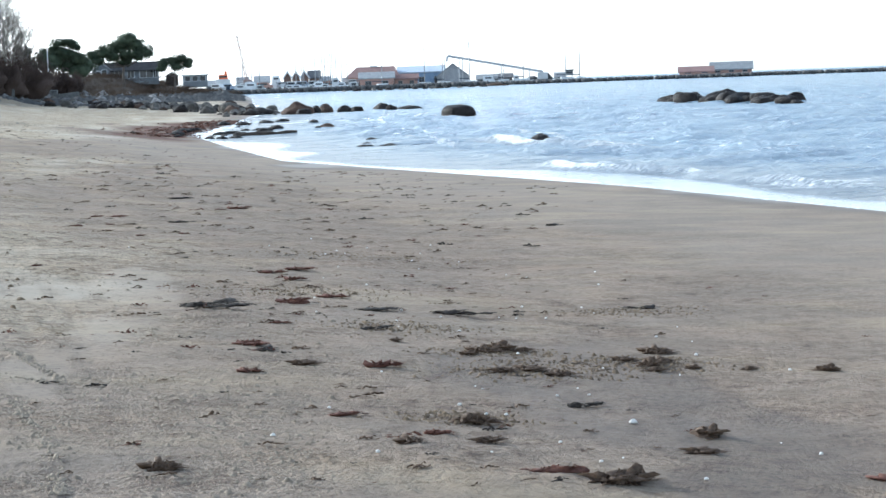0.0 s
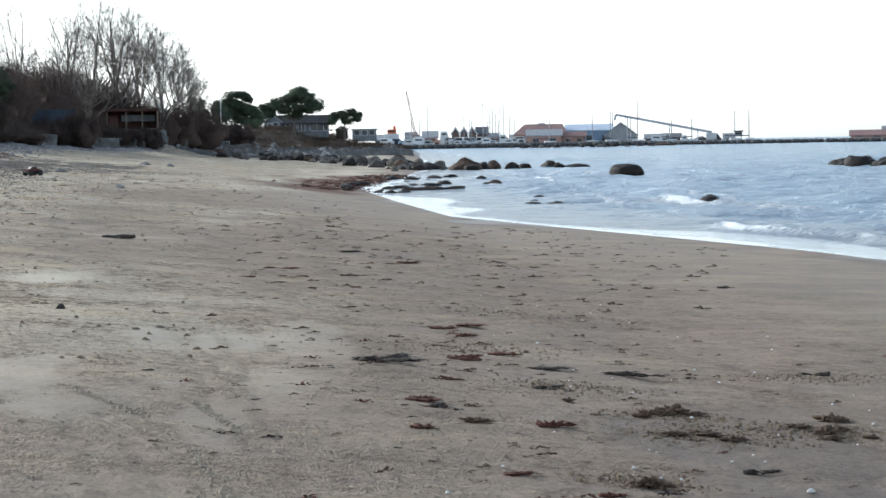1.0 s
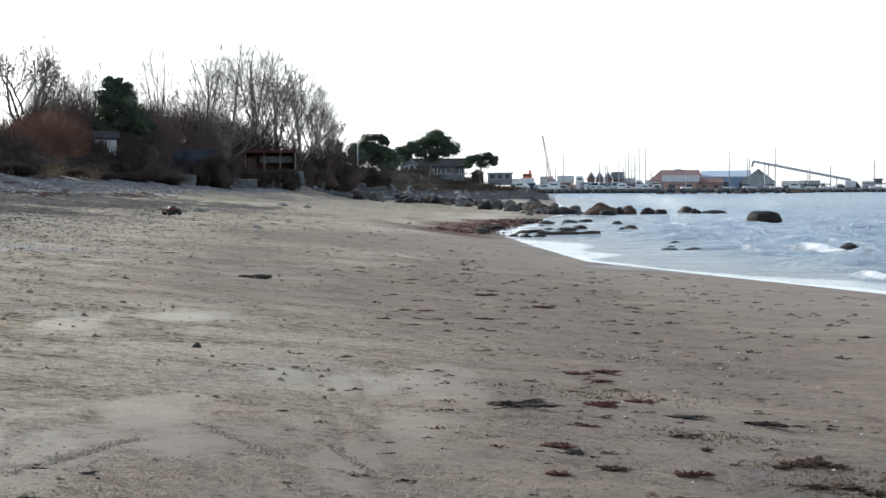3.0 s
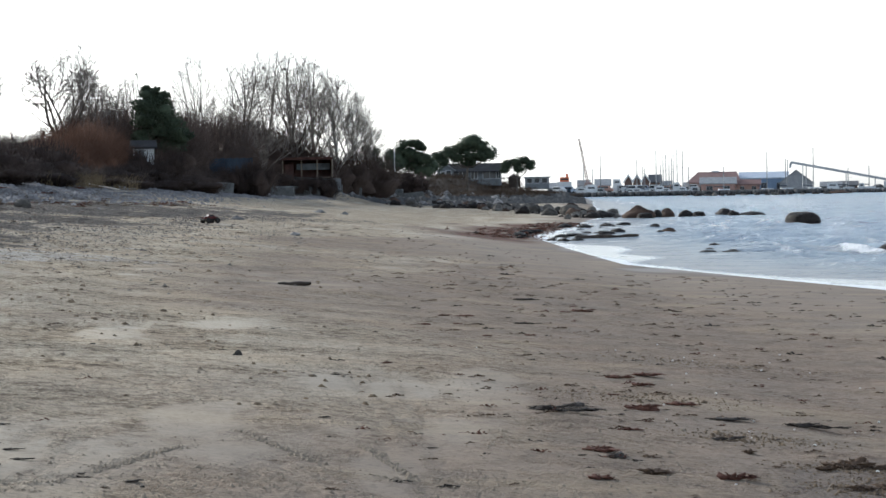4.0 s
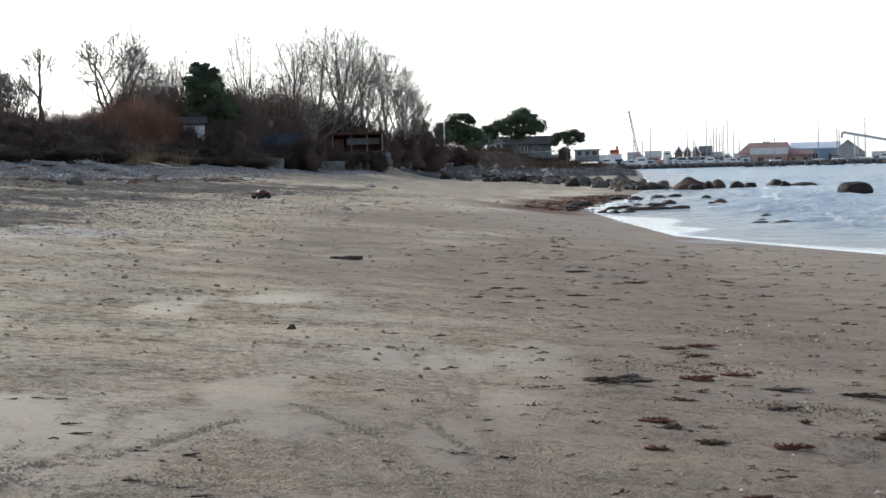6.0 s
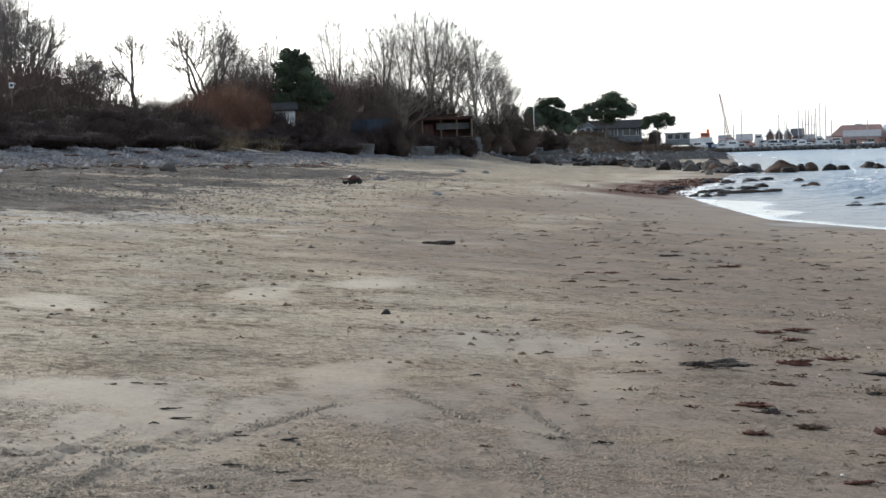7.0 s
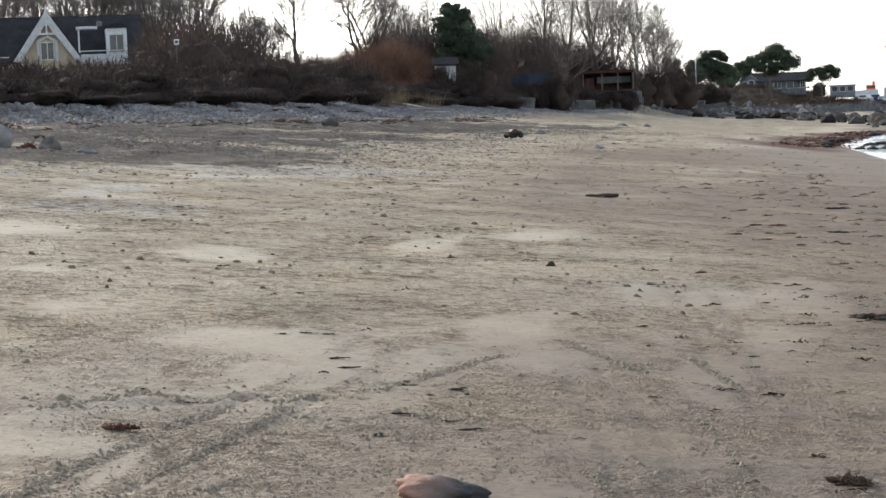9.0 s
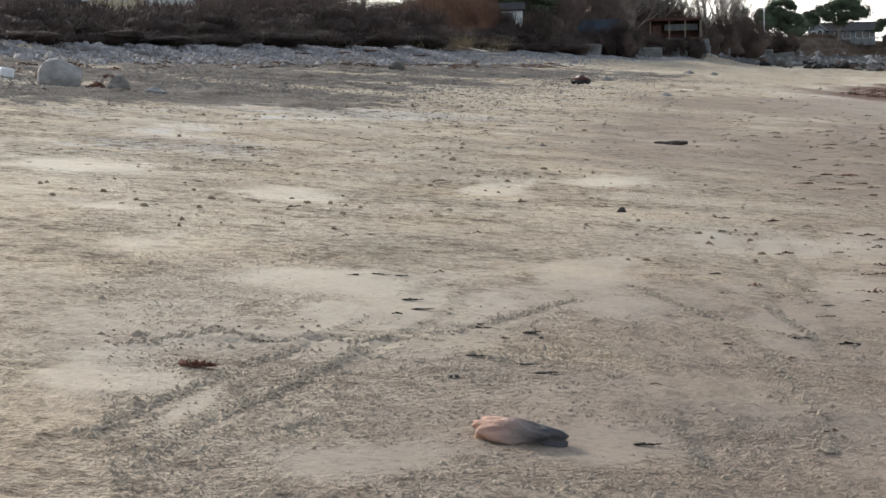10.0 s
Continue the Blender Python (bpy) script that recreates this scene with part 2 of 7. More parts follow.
NEEDLES = simple("pine_needles", (0.027, 0.04, 0.024), (0.072, 0.092, 0.054), 0.9, 0.85, 0)
ROCK_GREY = simple("grey_granite", (0.15, 0.145, 0.14), (0.31, 0.3, 0.29), 3.0, 0.85, 0.5, 0.02, object_space=True, per_object=0.7)
ROCK_WET = simple("wet_dark_rock", (0.012, 0.011, 0.011), (0.05, 0.043, 0.039), 3.0, 0.5, 0.8, 0.06, object_space=True, per_object=0.9, sheen=0.06)
ROCK_MOSSY = simple("mossy_grey_rock", (0.07, 0.065, 0.058), (0.2, 0.186, 0.168), 3.5, 0.85, 0.6, 0.04, object_space=True, per_object=0.9, sheen=0.05)
ROCK_DULL = simple("dull_grey_rock", (0.045, 0.046, 0.047), (0.11, 0.11, 0.108), 1.0, 0.9, 0.3, 0.03)
BRICK_BROWN = simple("brown_brick", (0.15, 0.1, 0.085), (0.24, 0.165, 0.14), 0.4, 0.85, 0.2, 0.05)
ROCK_BROWN = simple("brown_rock", (0.04, 0.027, 0.021), (0.12, 0.08, 0.06), 3.0, 0.7, 0.8, 0.06, object_space=True, per_object=0.6, sheen=0.06)
PEBBLE_DARK = simple("dark_pebble", (0.025, 0.023, 0.021), (0.06, 0.054, 0.048), 6.0, 0.9, 0.3, 0.01, object_space=True)
PEBBLES = simple("shingle", (0.085, 0.081, 0.082), (0.315, 0.304, 0.303), 2.4, 0.85, 0.2, 0.02, fine=3.0)
CONCRETE = simple("old_concrete", (0.08, 0.083, 0.083), (0.19, 0.19, 0.183), 1.2, 0.9, 0.4, 0.02)
WEED_RED = simple("red_seaweed", (0.065, 0.028, 0.021), (0.17, 0.074, 0.05), 14.0, 0.9, 0.2, 0.01, object_space=True)
WEED_DARK = simple("dark_seaweed", (0.016, 0.013, 0.012), (0.06, 0.049, 0.041), 14.0, 0.9, 0.2, 0.01, object_space=True)
WEED_OLIVE = simple("olive_seaweed", (0.052, 0.033, 0.022), (0.145, 0.094, 0.06), 14.0, 0.8, 0.2, 0.01, object_space=True)
WEED_CRUMB = simple("weed_crumbs", (0.06, 0.042, 0.028), (0.24, 0.175, 0.11), 9.0, 0.95, 0)
DRIFT = simple("driftwood", (0.1, 0.075, 0.055), (0.24, 0.19, 0.145), 6.0, 0.85, 0.4, 0.01, object_space=True)
PALE_WOOD = simple("bleached_wood", (0.34, 0.3, 0.25), (0.55, 0.5, 0.43), 3.0, 0.85, 0.3, 0.01, object_space=True)
DARK_WOOD = simple("dark_wood", (0.03, 0.024, 0.02), (0.08, 0.062, 0.05), 3.0, 0.85, 0.3, 0.01)
SHELL = simple("shell", (0.6, 0.57, 0.52), (0.8, 0.78, 0.74), 20.0, 0.5, 0.1, object_space=True)
WHITE = simple("white_paint", (0.55, 0.57, 0.58), (0.72, 0.73, 0.73), 0.6, 0.6, 0.1, 0.01)
GREY_BOARD = simple("grey_painted_boards", (0.15, 0.165, 0.18), (0.26, 0.28, 0.3), 0.8, 0.7, 0.2, 0.01)
GRAVEL = simple("gravel", (0.055, 0.048, 0.042), (0.2, 0.18, 0.158), 3.0, 0.9, 0, fine=4.0)
SAND_CRUMB = simple("sand_crumbs", (0.19, 0.155, 0.115), (0.36, 0.298, 0.224), 9.0, 0.95, 0)
YELLOW = simple("yellow_render", (0.5, 0.42, 0.29), (0.6, 0.51, 0.37), 0.8, 0.8, 0.2, 0.01)
ROOF_DARK = simple("dark_roof", (0.02, 0.02, 0.022), (0.045, 0.045, 0.048), 1.2, 0.9, 0.4, 0.02)
ROOF_MID = simple("slate_roof", (0.09, 0.092, 0.097), (0.16, 0.163, 0.17), 0.8, 0.8, 0.3, 0.02)
ROOF_MAROON = simple("maroon_boards", (0.05, 0.022, 0.018), (0.1, 0.048, 0.038), 1.2, 0.8, 0.3, 0.02)
ROOF_GREY = simple("grey_roof", (0.24, 0.25, 0.255), (0.36, 0.37, 0.375), 0.8, 0.75, 0.3, 0.02)
# harbour colours made paler: haze of the distance is put into them
ROOF_RED = simple("red_roof", (0.22, 0.135, 0.12), (0.32, 0.2, 0.18), 0.3, 0.8, 0.2, 0.05)
BRICK_RED = simple("red_brick", (0.33, 0.2, 0.165), (0.45, 0.29, 0.24), 0.4, 0.85, 0.2, 0.05)
BLUE_HALL = simple("blue_grey_cladding", (0.38, 0.44, 0.52), (0.48, 0.54, 0.62), 0.2, 0.6, 0.1, 0.05)
BLUE_WALL = simple("blue_cladding", (0.19, 0.275, 0.4), (0.27, 0.36, 0.49), 0.2, 0.6, 0.1, 0.05)
BLUE_DARK = simple("dark_blue_boards", (0.02, 0.032, 0.05), (0.05, 0.07, 0.1), 0.8, 0.8, 0.2, 0.02)
STEEL = simple("grey_steel", (0.3, 0.31, 0.33), (0.45, 0.46, 0.48), 0.6, 0.5, 0.1, 0.01, 0.3)
ALU = simple("mast_metal", (0.2, 0.21, 0.22), (0.32, 0.33, 0.34), 0.6, 0.45, 0, metal=0.3)
CRANE_RED = simple("faded_red_paint", (0.3, 0.21, 0.19), (0.42, 0.31, 0.28), 0.5, 0.6, 0.1, 0.01)
ORANGE = simple("orange_paint", (0.6, 0.14, 0.05), (0.74, 0.2, 0.08), 0.5, 0.5, 0.1, 0.01)
GLASS = simple("window_glass", (0.03, 0.035, 0.042), (0.06, 0.066, 0.075), 0.5, 0.08, 0, sheen=0.5)
RUBBER = simple("tyre_rubber", (0.012, 0.012, 0.012), (0.03, 0.029, 0.027), 40.0, 0.8, 0.3, 0.004, object_space=True)
CAR_RED = simple("red_lacquer", (0.06, 0.009, 0.009), (0.1, 0.014, 0.012), 10.0, 0.35, 0.05, 0.002, object_space=True)
CAR_BLACK = simple("black_plastic", (0.015, 0.015, 0.016), (0.035, 0.034, 0.034), 20.0, 0.6, 0.1, 0.002, object_space=True)


def two_tone_granite():
    """Pink granite that turns grey, then dark, along the stone."""
    m, nt, p = nodes_of("pink_granite")
    o = nt.nodes.new("ShaderNodeTexCoord").outputs["Object"]
    sep = node(nt, "ShaderNodeSeparateXYZ", {"Vector": o})
    n1, n2 = noisy(nt, 5, 5, 0.6, o), noisy(nt, 45, 4, 0.7, o)
    t = maths(nt, "ADD", maths(nt, "MULTIPLY_ADD", sep.outputs[0], 0.9, 0.5), maths(nt, "MULTIPLY", n1, 0.3))
    col = ramp(nt, t, [(0.25, (0.43, 0.24, 0.165)), (0.42, (0.38, 0.215, 0.155)), (0.55, (0.28, 0.185, 0.15)), (0.74, (0.17, 0.135, 0.12)), (0.9, (0.05, 0.048, 0.05))])
    col = mixc(nt, 0.7, col, ramp(nt, n2, [(0.3, (0.5, 0.5, 0.5)), (0.7, (1.5, 1.5, 1.5))]), "MULTIPLY")
    nt.links.new(col, p.inputs["Base Color"])
    p.inputs["Roughness"].default_value = 0.8
    nt.links.new(node(nt, "ShaderNodeBump", {"Strength": 0.6, "Distance": 0.01, "Height": n2}).outputs[0], p.inputs["Normal"])
    return m


PINK_STONE = two_tone_granite()


# ---- tools for shapes ----
def mesh_from(name, verts, faces, mat, smooth=False):
    me = bpy.data.meshes.new(name)
    verts, faces = np.asarray(verts, float), np.asarray(faces)
    n, k = faces.shape
    me.vertices.add(len(verts))
    me.vertices.foreach_set("co", verts.ravel())
    me.loops.add(n * k)
    me.loops.foreach_set("vertex_index", faces.ravel().astype(np.int32))
    me.polygons.add(n)
    me.polygons.foreach_set("loop_start", np.arange(0, n * k, k, dtype=np.int32))
    me.update(calc_edges=True)
    me.validate()
    if smooth:
        me.polygons.foreach_set("use_smooth", [True] * len(me.polygons))
    me.materials.append(mat)
    return me


def part(name, data, material, parent, label=""):
    """Links a bmesh or a mesh as one mesh object under a thing or a part."""
    if isinstance(data, bmesh.types.BMesh):
        me = bpy.data.meshes.new(name)
        data.to_mesh(me)
        data.free()
        me.materials.append(material)
        data = me
    ob = new(name, data)
    ob.parent = parent
    return tagged(ob, label) if label else ob


def thing(name, m, label, category, group="", kind=""):
    ob = new(name)
    ob.empty_display_size = 0.2
    ob.matrix_world = m
    return tagged(ob, label, category, group, kind)


def box(bm, x0, x1, y0, y1, z0, z1, bevel=0.0):
    r = bmesh.ops.create_cube(bm, size=1.0)
    for v in r["verts"]:
        v.co = Vector((x0 + (v.co.x + 0.5) * (x1 - x0), y0 + (v.co.y + 0.5) * (y1 - y0), z0 + (v.co.z + 0.5) * (z1 - z0)))
    if bevel:
        es = {e for v in r["verts"] for e in v.link_edges}
        bmesh.ops.bevel(bm, geom=list(es), offset=bevel, segments=1, affect="EDGES")
    return bm


def boxes(*specs, bevel=0.0):
    bm = bmesh.new()
    for s in specs:
        box(bm, *s, bevel=bevel)
    return bm


def prism(outline, y0, y1):
    """A solid from an outline of (x, z), standing from y0 to y1."""
    bm = bmesh.new()
    a = [bm.verts.new((x, y0, z)) for x, z in outline]
    b = [bm.verts.new((x, y1, z)) for x, z in outline]
    n = len(outline)
    bm.faces.new(a)
    bm.faces.new(b[::-1])
    for i in range(n):
        bm.faces.new((a[i], b[i], b[(i + 1) % n], a[(i + 1) % n]))
    bmesh.ops.recalc_face_normals(bm, faces=bm.faces)
    return bm


def tube(path, radii, sides=4):
    """Vertices and quads of a tapered tube along a path."""
    path = np.asarray(path, float)
    d = np.gradient(path, axis=0)
    d /= np.linalg.norm(d, axis=1)[:, None] + 1e-9
    ref = np.where(np.abs(d[:, 2:3]) > 0.9, np.array([[1.0, 0, 0]]), np.array([[0, 0, 1.0]]))
    u = np.cross(d, ref)
    u /= np.linalg.norm(u, axis=1)[:, None] + 1e-9
    w = np.cross(d, u)
    a = np.arange(sides) * 2 * math.pi / sides
    ring = u[:, None] * np.cos(a)[None, :, None] + w[:, None] * np.sin(a)[None, :, None]
    v = (path[:, None] + ring * np.asarray(radii)[:, None, None]).reshape(-1, 3)
    i = np.arange(len(path) - 1)[:, None] * sides
    j = np.arange(sides)[None]
    k = (j + 1) % sides
    f = np.stack([i + j, i + k, i + sides + k, i + sides + j], -1).reshape(-1, 4)
    return v, f


class Shape:
    """Gathers pieces of one mesh."""

    def __init__(self):
        self.v, self.f, self.n = [], [], 0

    def add(self, v, f):
        f = np.asarray(f) + self.n
        self.v.append(v)
        self.f.append(f)
        self.n += len(v)

    def tube(self, path, radii, sides=4):
        self.add(*tube(path, radii, sides))

    def spikes(self, foot, tip, rad):
        """Many three-sided shoots at once, each from its foot to a point."""
        foot, tip = np.asarray(foot, float), np.asarray(tip, float)
        d = tip - foot
        d /= np.linalg.norm(d, axis=1)[:, None] + 1e-9
        u = np.cross(d, np.where(np.abs(d[:, 2:3]) > 0.9, np.array([[1.0, 0, 0]]), np.array([[0, 0, 1.0]])))
        u /= np.linalg.norm(u, axis=1)[:, None] + 1e-9
        w = np.cross(d, u)
        r = np.broadcast_to(np.asarray(rad, float), (len(foot),))[:, None]
        ring = [foot + r * (math.cos(a) * u + math.sin(a) * w) for a in (0.0, 2.094, 4.189)]
        v = np.stack(ring + [tip], 1).reshape(-1, 3)
        i = 4 * np.arange(len(foot))[:, None, None]
        self.add(v, (i + np.array([[0, 1, 3], [1, 2, 3], [2, 0, 3]])).reshape(-1, 3))

    def lump(self, centre, half, seed, rough=0.25, sub=2):
        """An uneven rounded mass."""
        bm = bmesh.new()
        bmesh.ops.create_icosphere(bm, subdivisions=sub, radius=1.0)
        off = Vector((seed * 3.7, seed * 1.9, seed * 5.3))
        v = np.array([tuple(a.co * (1 + rough * 2 * noise.noise(a.co * 1.7 + off) + rough * noise.noise(a.co * 4.1 + off))) for a in bm.verts])
        f = np.array([[a.index for a in q.verts] for q in bm.faces])
        bm.free()
        self.add(v * np.array(half) + np.array(centre), f)

    def mesh(self, name, mat, smooth=False):
        f = self.f
        if len({a.shape[1] for a in f}) > 1:
            f = [a if a.shape[1] == 3 else a[:, [0, 1, 2, 0, 2, 3]].reshape(-1, 3) for a in f]
        return mesh_from(name, np.concatenate(self.v), np.concatenate(f), mat, smooth)


def lattice(x, y, seed):
    h = np.sin(x * 127.1 + y * 311.7 + seed * 74.7) * 43758.5453
    return h - np.floor(h)


def value_noise(x, y, seed=0):
    xi, yi = np.floor(x), np.floor(y)
    u, v = x - xi, y - yi
    u, v = u * u * (3 - 2 * u), v * v * (3 - 2 * v)
    a, b = lattice(xi, yi, seed), lattice(xi + 1, yi, seed)
    c, d = lattice(xi, yi + 1, seed), lattice(xi + 1, yi + 1, seed)
    return (a * (1 - u) + b * u) * (1 - v) + (c * (1 - u) + d * u) * v - 0.5


def fbm(x, y, octaves=4, seed=0):
    t, amp = 0, 1.0
    for o in range(octaves):
        t = t + amp * value_noise(x * 2 ** o + 17.3 * o, y * 2 ** o - 9.1 * o, seed + o)
        amp *= 0.5
    return t


def ease(t):
    t = np.clip(t, 0, 1)
    return t * t * (3 - 2 * t)


# ---- the lie of the land: the water's edge, the crest of the bank ----
SEA = -0.6
SHORE_Y = [-400, 0, 20, 26.6, 35, 41, 47, 55, 69, 91, 113, 135, 155, 200, 260, 330, 420, 600, 2000]
SHORE_X = [13.5, 13, 12.3, 11.6, 10.5, 9.2, 7.8, 6.1, 5.8, 5.7, 9.4, 12.2, 15.4, 19, 24, 30, 34, 45, 180]
CREST_Y = [-400, 0, 60, 85, 125, 160, 190, 215, 260, 330, 420, 600, 2000]
CREST_X = [-34, -30, -27, -24, -20.6, -16, -12.5, -9, 4, 21, 27, 36, 150]
CREST_Z = [2.6, 2.6, 2.5, 2.45, 2.4, 1.7, 1.35, 1.3, 1.3, 1.1, 1.0, 1.0, 1.0]


def shore(y):
    return np.interp(y, SHORE_Y, SHORE_X)


def crest(y):
    return np.interp(y, CREST_Y, CREST_X)


def land(x, y):
    """Height of the beach and the bank, without its small relief."""
    x, y = np.asarray(x, float), np.asarray(y, float)
    s, c, cz = shore(y) - x, crest(y), np.interp(y, CREST_Y, CREST_Z)
    low = SEA + 0.03 * s
    z = low + (np.maximum(-0.09 * x, low) - low) * ease(s / 5)
    run = np.maximum(shore(y) - c - 9, 4)
    far = ease((y - 150) / 80)
    z = z * (1 - far) + (SEA + 1.0 * np.clip(s / run, 0, 1)) * far
    foot = np.interp(y, [0, 60, 125, 190, 230], [2.0, 1.45, 1.1, 0.55, 0.4])
    k = ease((c + 9 - x) / 9)
    z = np.where(x < c + 9, np.minimum(np.maximum(z, 0), foot) * (1 - k) + cz * k, z)
    rise = np.interp(y, [0, 190, 260, 420, 500], [1.1, 1.1, 2.6, 2.6, 0.6])
    z = np.where(x < c, cz + rise * ease((c - x) / 9) + np.minimum((c - x) * 0.012, 3.0) + np.minimum((c - x) * 0.13, 3.0) * ease((y - 155) / 20) * ease((245 - y) / 20), z)
    z = z + 1.25 * np.exp(-((x + 11.0) / 4.5) ** 2 - ((y - 207) / 4.5) ** 2)
    return np.where(s < 0, SEA + np.maximum(s * 0.06, -3), z)


def ground_z(x, y):
    return float(land(x, y))


def polar(az, d):
    """A place by its bearing, in degrees to the right of straight on, and its distance."""
    return d * math.sin(radians(az)), d * math.cos(radians(az))


def spread(lo, fine0, fine1, hi, step, growth):
    """Grid lines: even steps in the middle, growing ones to both sides."""
    mid = list(np.arange(fine0, fine1, step))
    out, s, x = [], step, mid[-1]
    while x < hi:
        s *= growth
        x += s
        out.append(x)
    left, s, x = [], step, mid[0]
    while x > lo:
        s *= growth
        x -= s
        left.append(x)
    return np.array(left[::-1] + mid + out)


def grid_faces(nx, ny):
    i, j = np.meshgrid(np.arange(nx - 1), np.arange(ny - 1))
    a = (j * nx + i).ravel()
    return np.stack([a, a + 1, a + nx + 1, a + nx], -1)


# wheel tracks in the sand, each as a run of places
TRACKS = [[(-2.09, 11.65), (-2.13, 9.93), (-2.24, 8.65), (-2.41, 7.75), (-2.47, 6.81), (-2.4, 6.0)], [(-1.85, 11.4), (-1.83, 9.9), (-1.94, 8.67), (-2.04, 7.8), (-2.18, 6.97), (-2.23, 6.2)],
          [(-1.14, 11.9), (-1.62, 9.6), (-2.2, 8.93), (-2.72, 8.47), (-3.04, 7.93), (-3.15, 7.3)], [(-1.03, 11.3), (-0.66, 10.43), (-0.25, 10.19), (0.22, 10.03)],
          [(-1.03, 11.3), (-0.77, 9.75), (-0.57, 8.49), (-0.46, 7.29), (-0.35, 6.4)], [(-0.8, 11.0), (-0.5, 9.6), (-0.28, 8.4), (-0.15, 7.2), (-0.02, 6.3)], [(-0.54, 19.7), (-0.12, 15.3), (0.11, 12.5), (0.18, 10.3)],
          [(-0.85, 19.5), (-0.45, 15.3), (-0.2, 12.5), (-0.12, 10.5)], [(-5.4, 14.0), (-4.6, 16.5), (-3.4, 19.5)], [(-5.7, 14.0), (-4.95, 16.6), (-3.8, 19.8)]]
TRACK_DEPTH = [0.6, 0.55, 0.6, 0.5, 0.45, 0.4, 0.35, 0.35, 0.5, 0.5]


# smooth bare patches: place and half sizes
BARE = [(-1.5, 6.6, 0.5, 0.8), (-0.85, 7.0, 0.35, 0.6), (-2.03, 10.3, 0.09, 0.9), (-1.66, 10.2, 0.28, 0.9), (-2.4, 9.7, 0.22, 0.4), (-0.15, 10.5, 0.13, 0.7), (-4.2, 16.2, 0.5, 0.9), (-2.75, 18.6, 0.42, 1.4), (-6.5, 17.5, 0.5, 0.9), (-5.05, 13.9, 0.55, 0.35),
        (-2.8, 7.5, 0.4, 0.35), (-2.33, 7.0, 0.07, 0.7), (-1.3, 12.3, 0.3, 0.8), (0.6, 15.5, 0.3, 1.8), (0.25, 12.8, 0.2, 1.0)]
# lines of clods pushed up beside wheel ruts
RIMS = [[(-3.34, 7.73), (-3.14, 7.97), (-2.99, 8.23), (-2.76, 8.87), (-2.44, 8.66), (-2.3, 8.97)], [(-2.3, 8.97), (-1.79, 9.1), (-1.46, 8.68), (-1.15, 8.62)], [(-2.13, 8.8), (-1.72, 9.34), (-1.29, 10.97)], [(-1.11, 11.93), (-0.73, 11.1), (-0.44, 10.46), (0.0, 10.21), (0.14, 9.36)],
        [(-2.57, 5.82), (-2.5, 6.68), (-2.42, 7.88), (-2.26, 8.81)], [(-2.22, 5.61), (-2.21, 6.61), (-2.13, 7.48), (-2.04, 8.76)], [(-0.34, 11.63), (0.1, 9.88)], [(-0.25, 9.67), (-0.04, 8.22), (-0.01, 7.29)], [(-1.9, 6.77), (-1.82, 7.09)], [(-0.6, 7.67), (-0.4, 6.8)], [(-1.62, 8.17), (-1.45, 8.21)]]


def bare(x, y):
    """How smooth and bare the sand is."""
    n, m = 0.5 * fbm(x * 1.4, y * 0.8, 3, 101) + 0.3 * fbm(x * 5, y * 2.5, 3, 111), np.zeros(len(x))
    for px, py, rx, ry in BARE:
        m = np.maximum(m, 0.85 * ease((1.15 + 1.8 * n - np.hypot((x - px) / rx, (y - py) / ry)) / 0.6))
    return m


def churned(x, y):
    """How much wheels and feet have churned the sand."""
    patch = fbm(x * 0.42, y * 0.2, 4, 3) + 0.55 * fbm(x * 1.7, y * 1.0, 3, 13)
    return ease((patch + 0.72) / 0.5) * (1 - bare(x, y))


def to_run(x, y, run):
    """Distance to a run of places, and how far along it."""
    best, along, gone = np.full(len(x), 9.0), np.zeros(len(x)), 0.0
    for (ax, ay), (bx, by) in zip(run, run[1:]):
        ln = math.hypot(bx - ax, by - ay)
        t = np.clip(((x - ax) * (bx - ax) + (y - ay) * (by - ay)) / ln ** 2, 0, 1)
        d = np.hypot(x - ax - t * (bx - ax), y - ay - t * (by - ay))
        along = np.where(d < best, gone + t * ln, along)
        best = np.minimum(best, d)
        gone += ln
    return best, along, gone


SURFACE = []


def surface(x, y):
    """Height of the sand with all its relief."""
    xs, ys, z = SURFACE
    i = np.clip(np.searchsorted(xs, x) - 1, 0, len(xs) - 2)
    j = np.clip(np.searchsorted(ys, y) - 1, 0, len(ys) - 2)
    u, v = (x - xs[i]) / (xs[i + 1] - xs[i]), (y - ys[j]) / (ys[j + 1] - ys[j])
    return (z[j, i] * (1 - u) + z[j, i + 1] * u) * (1 - v) + (z[j + 1, i] * (1 - u) + z[j + 1, i + 1] * u) * v


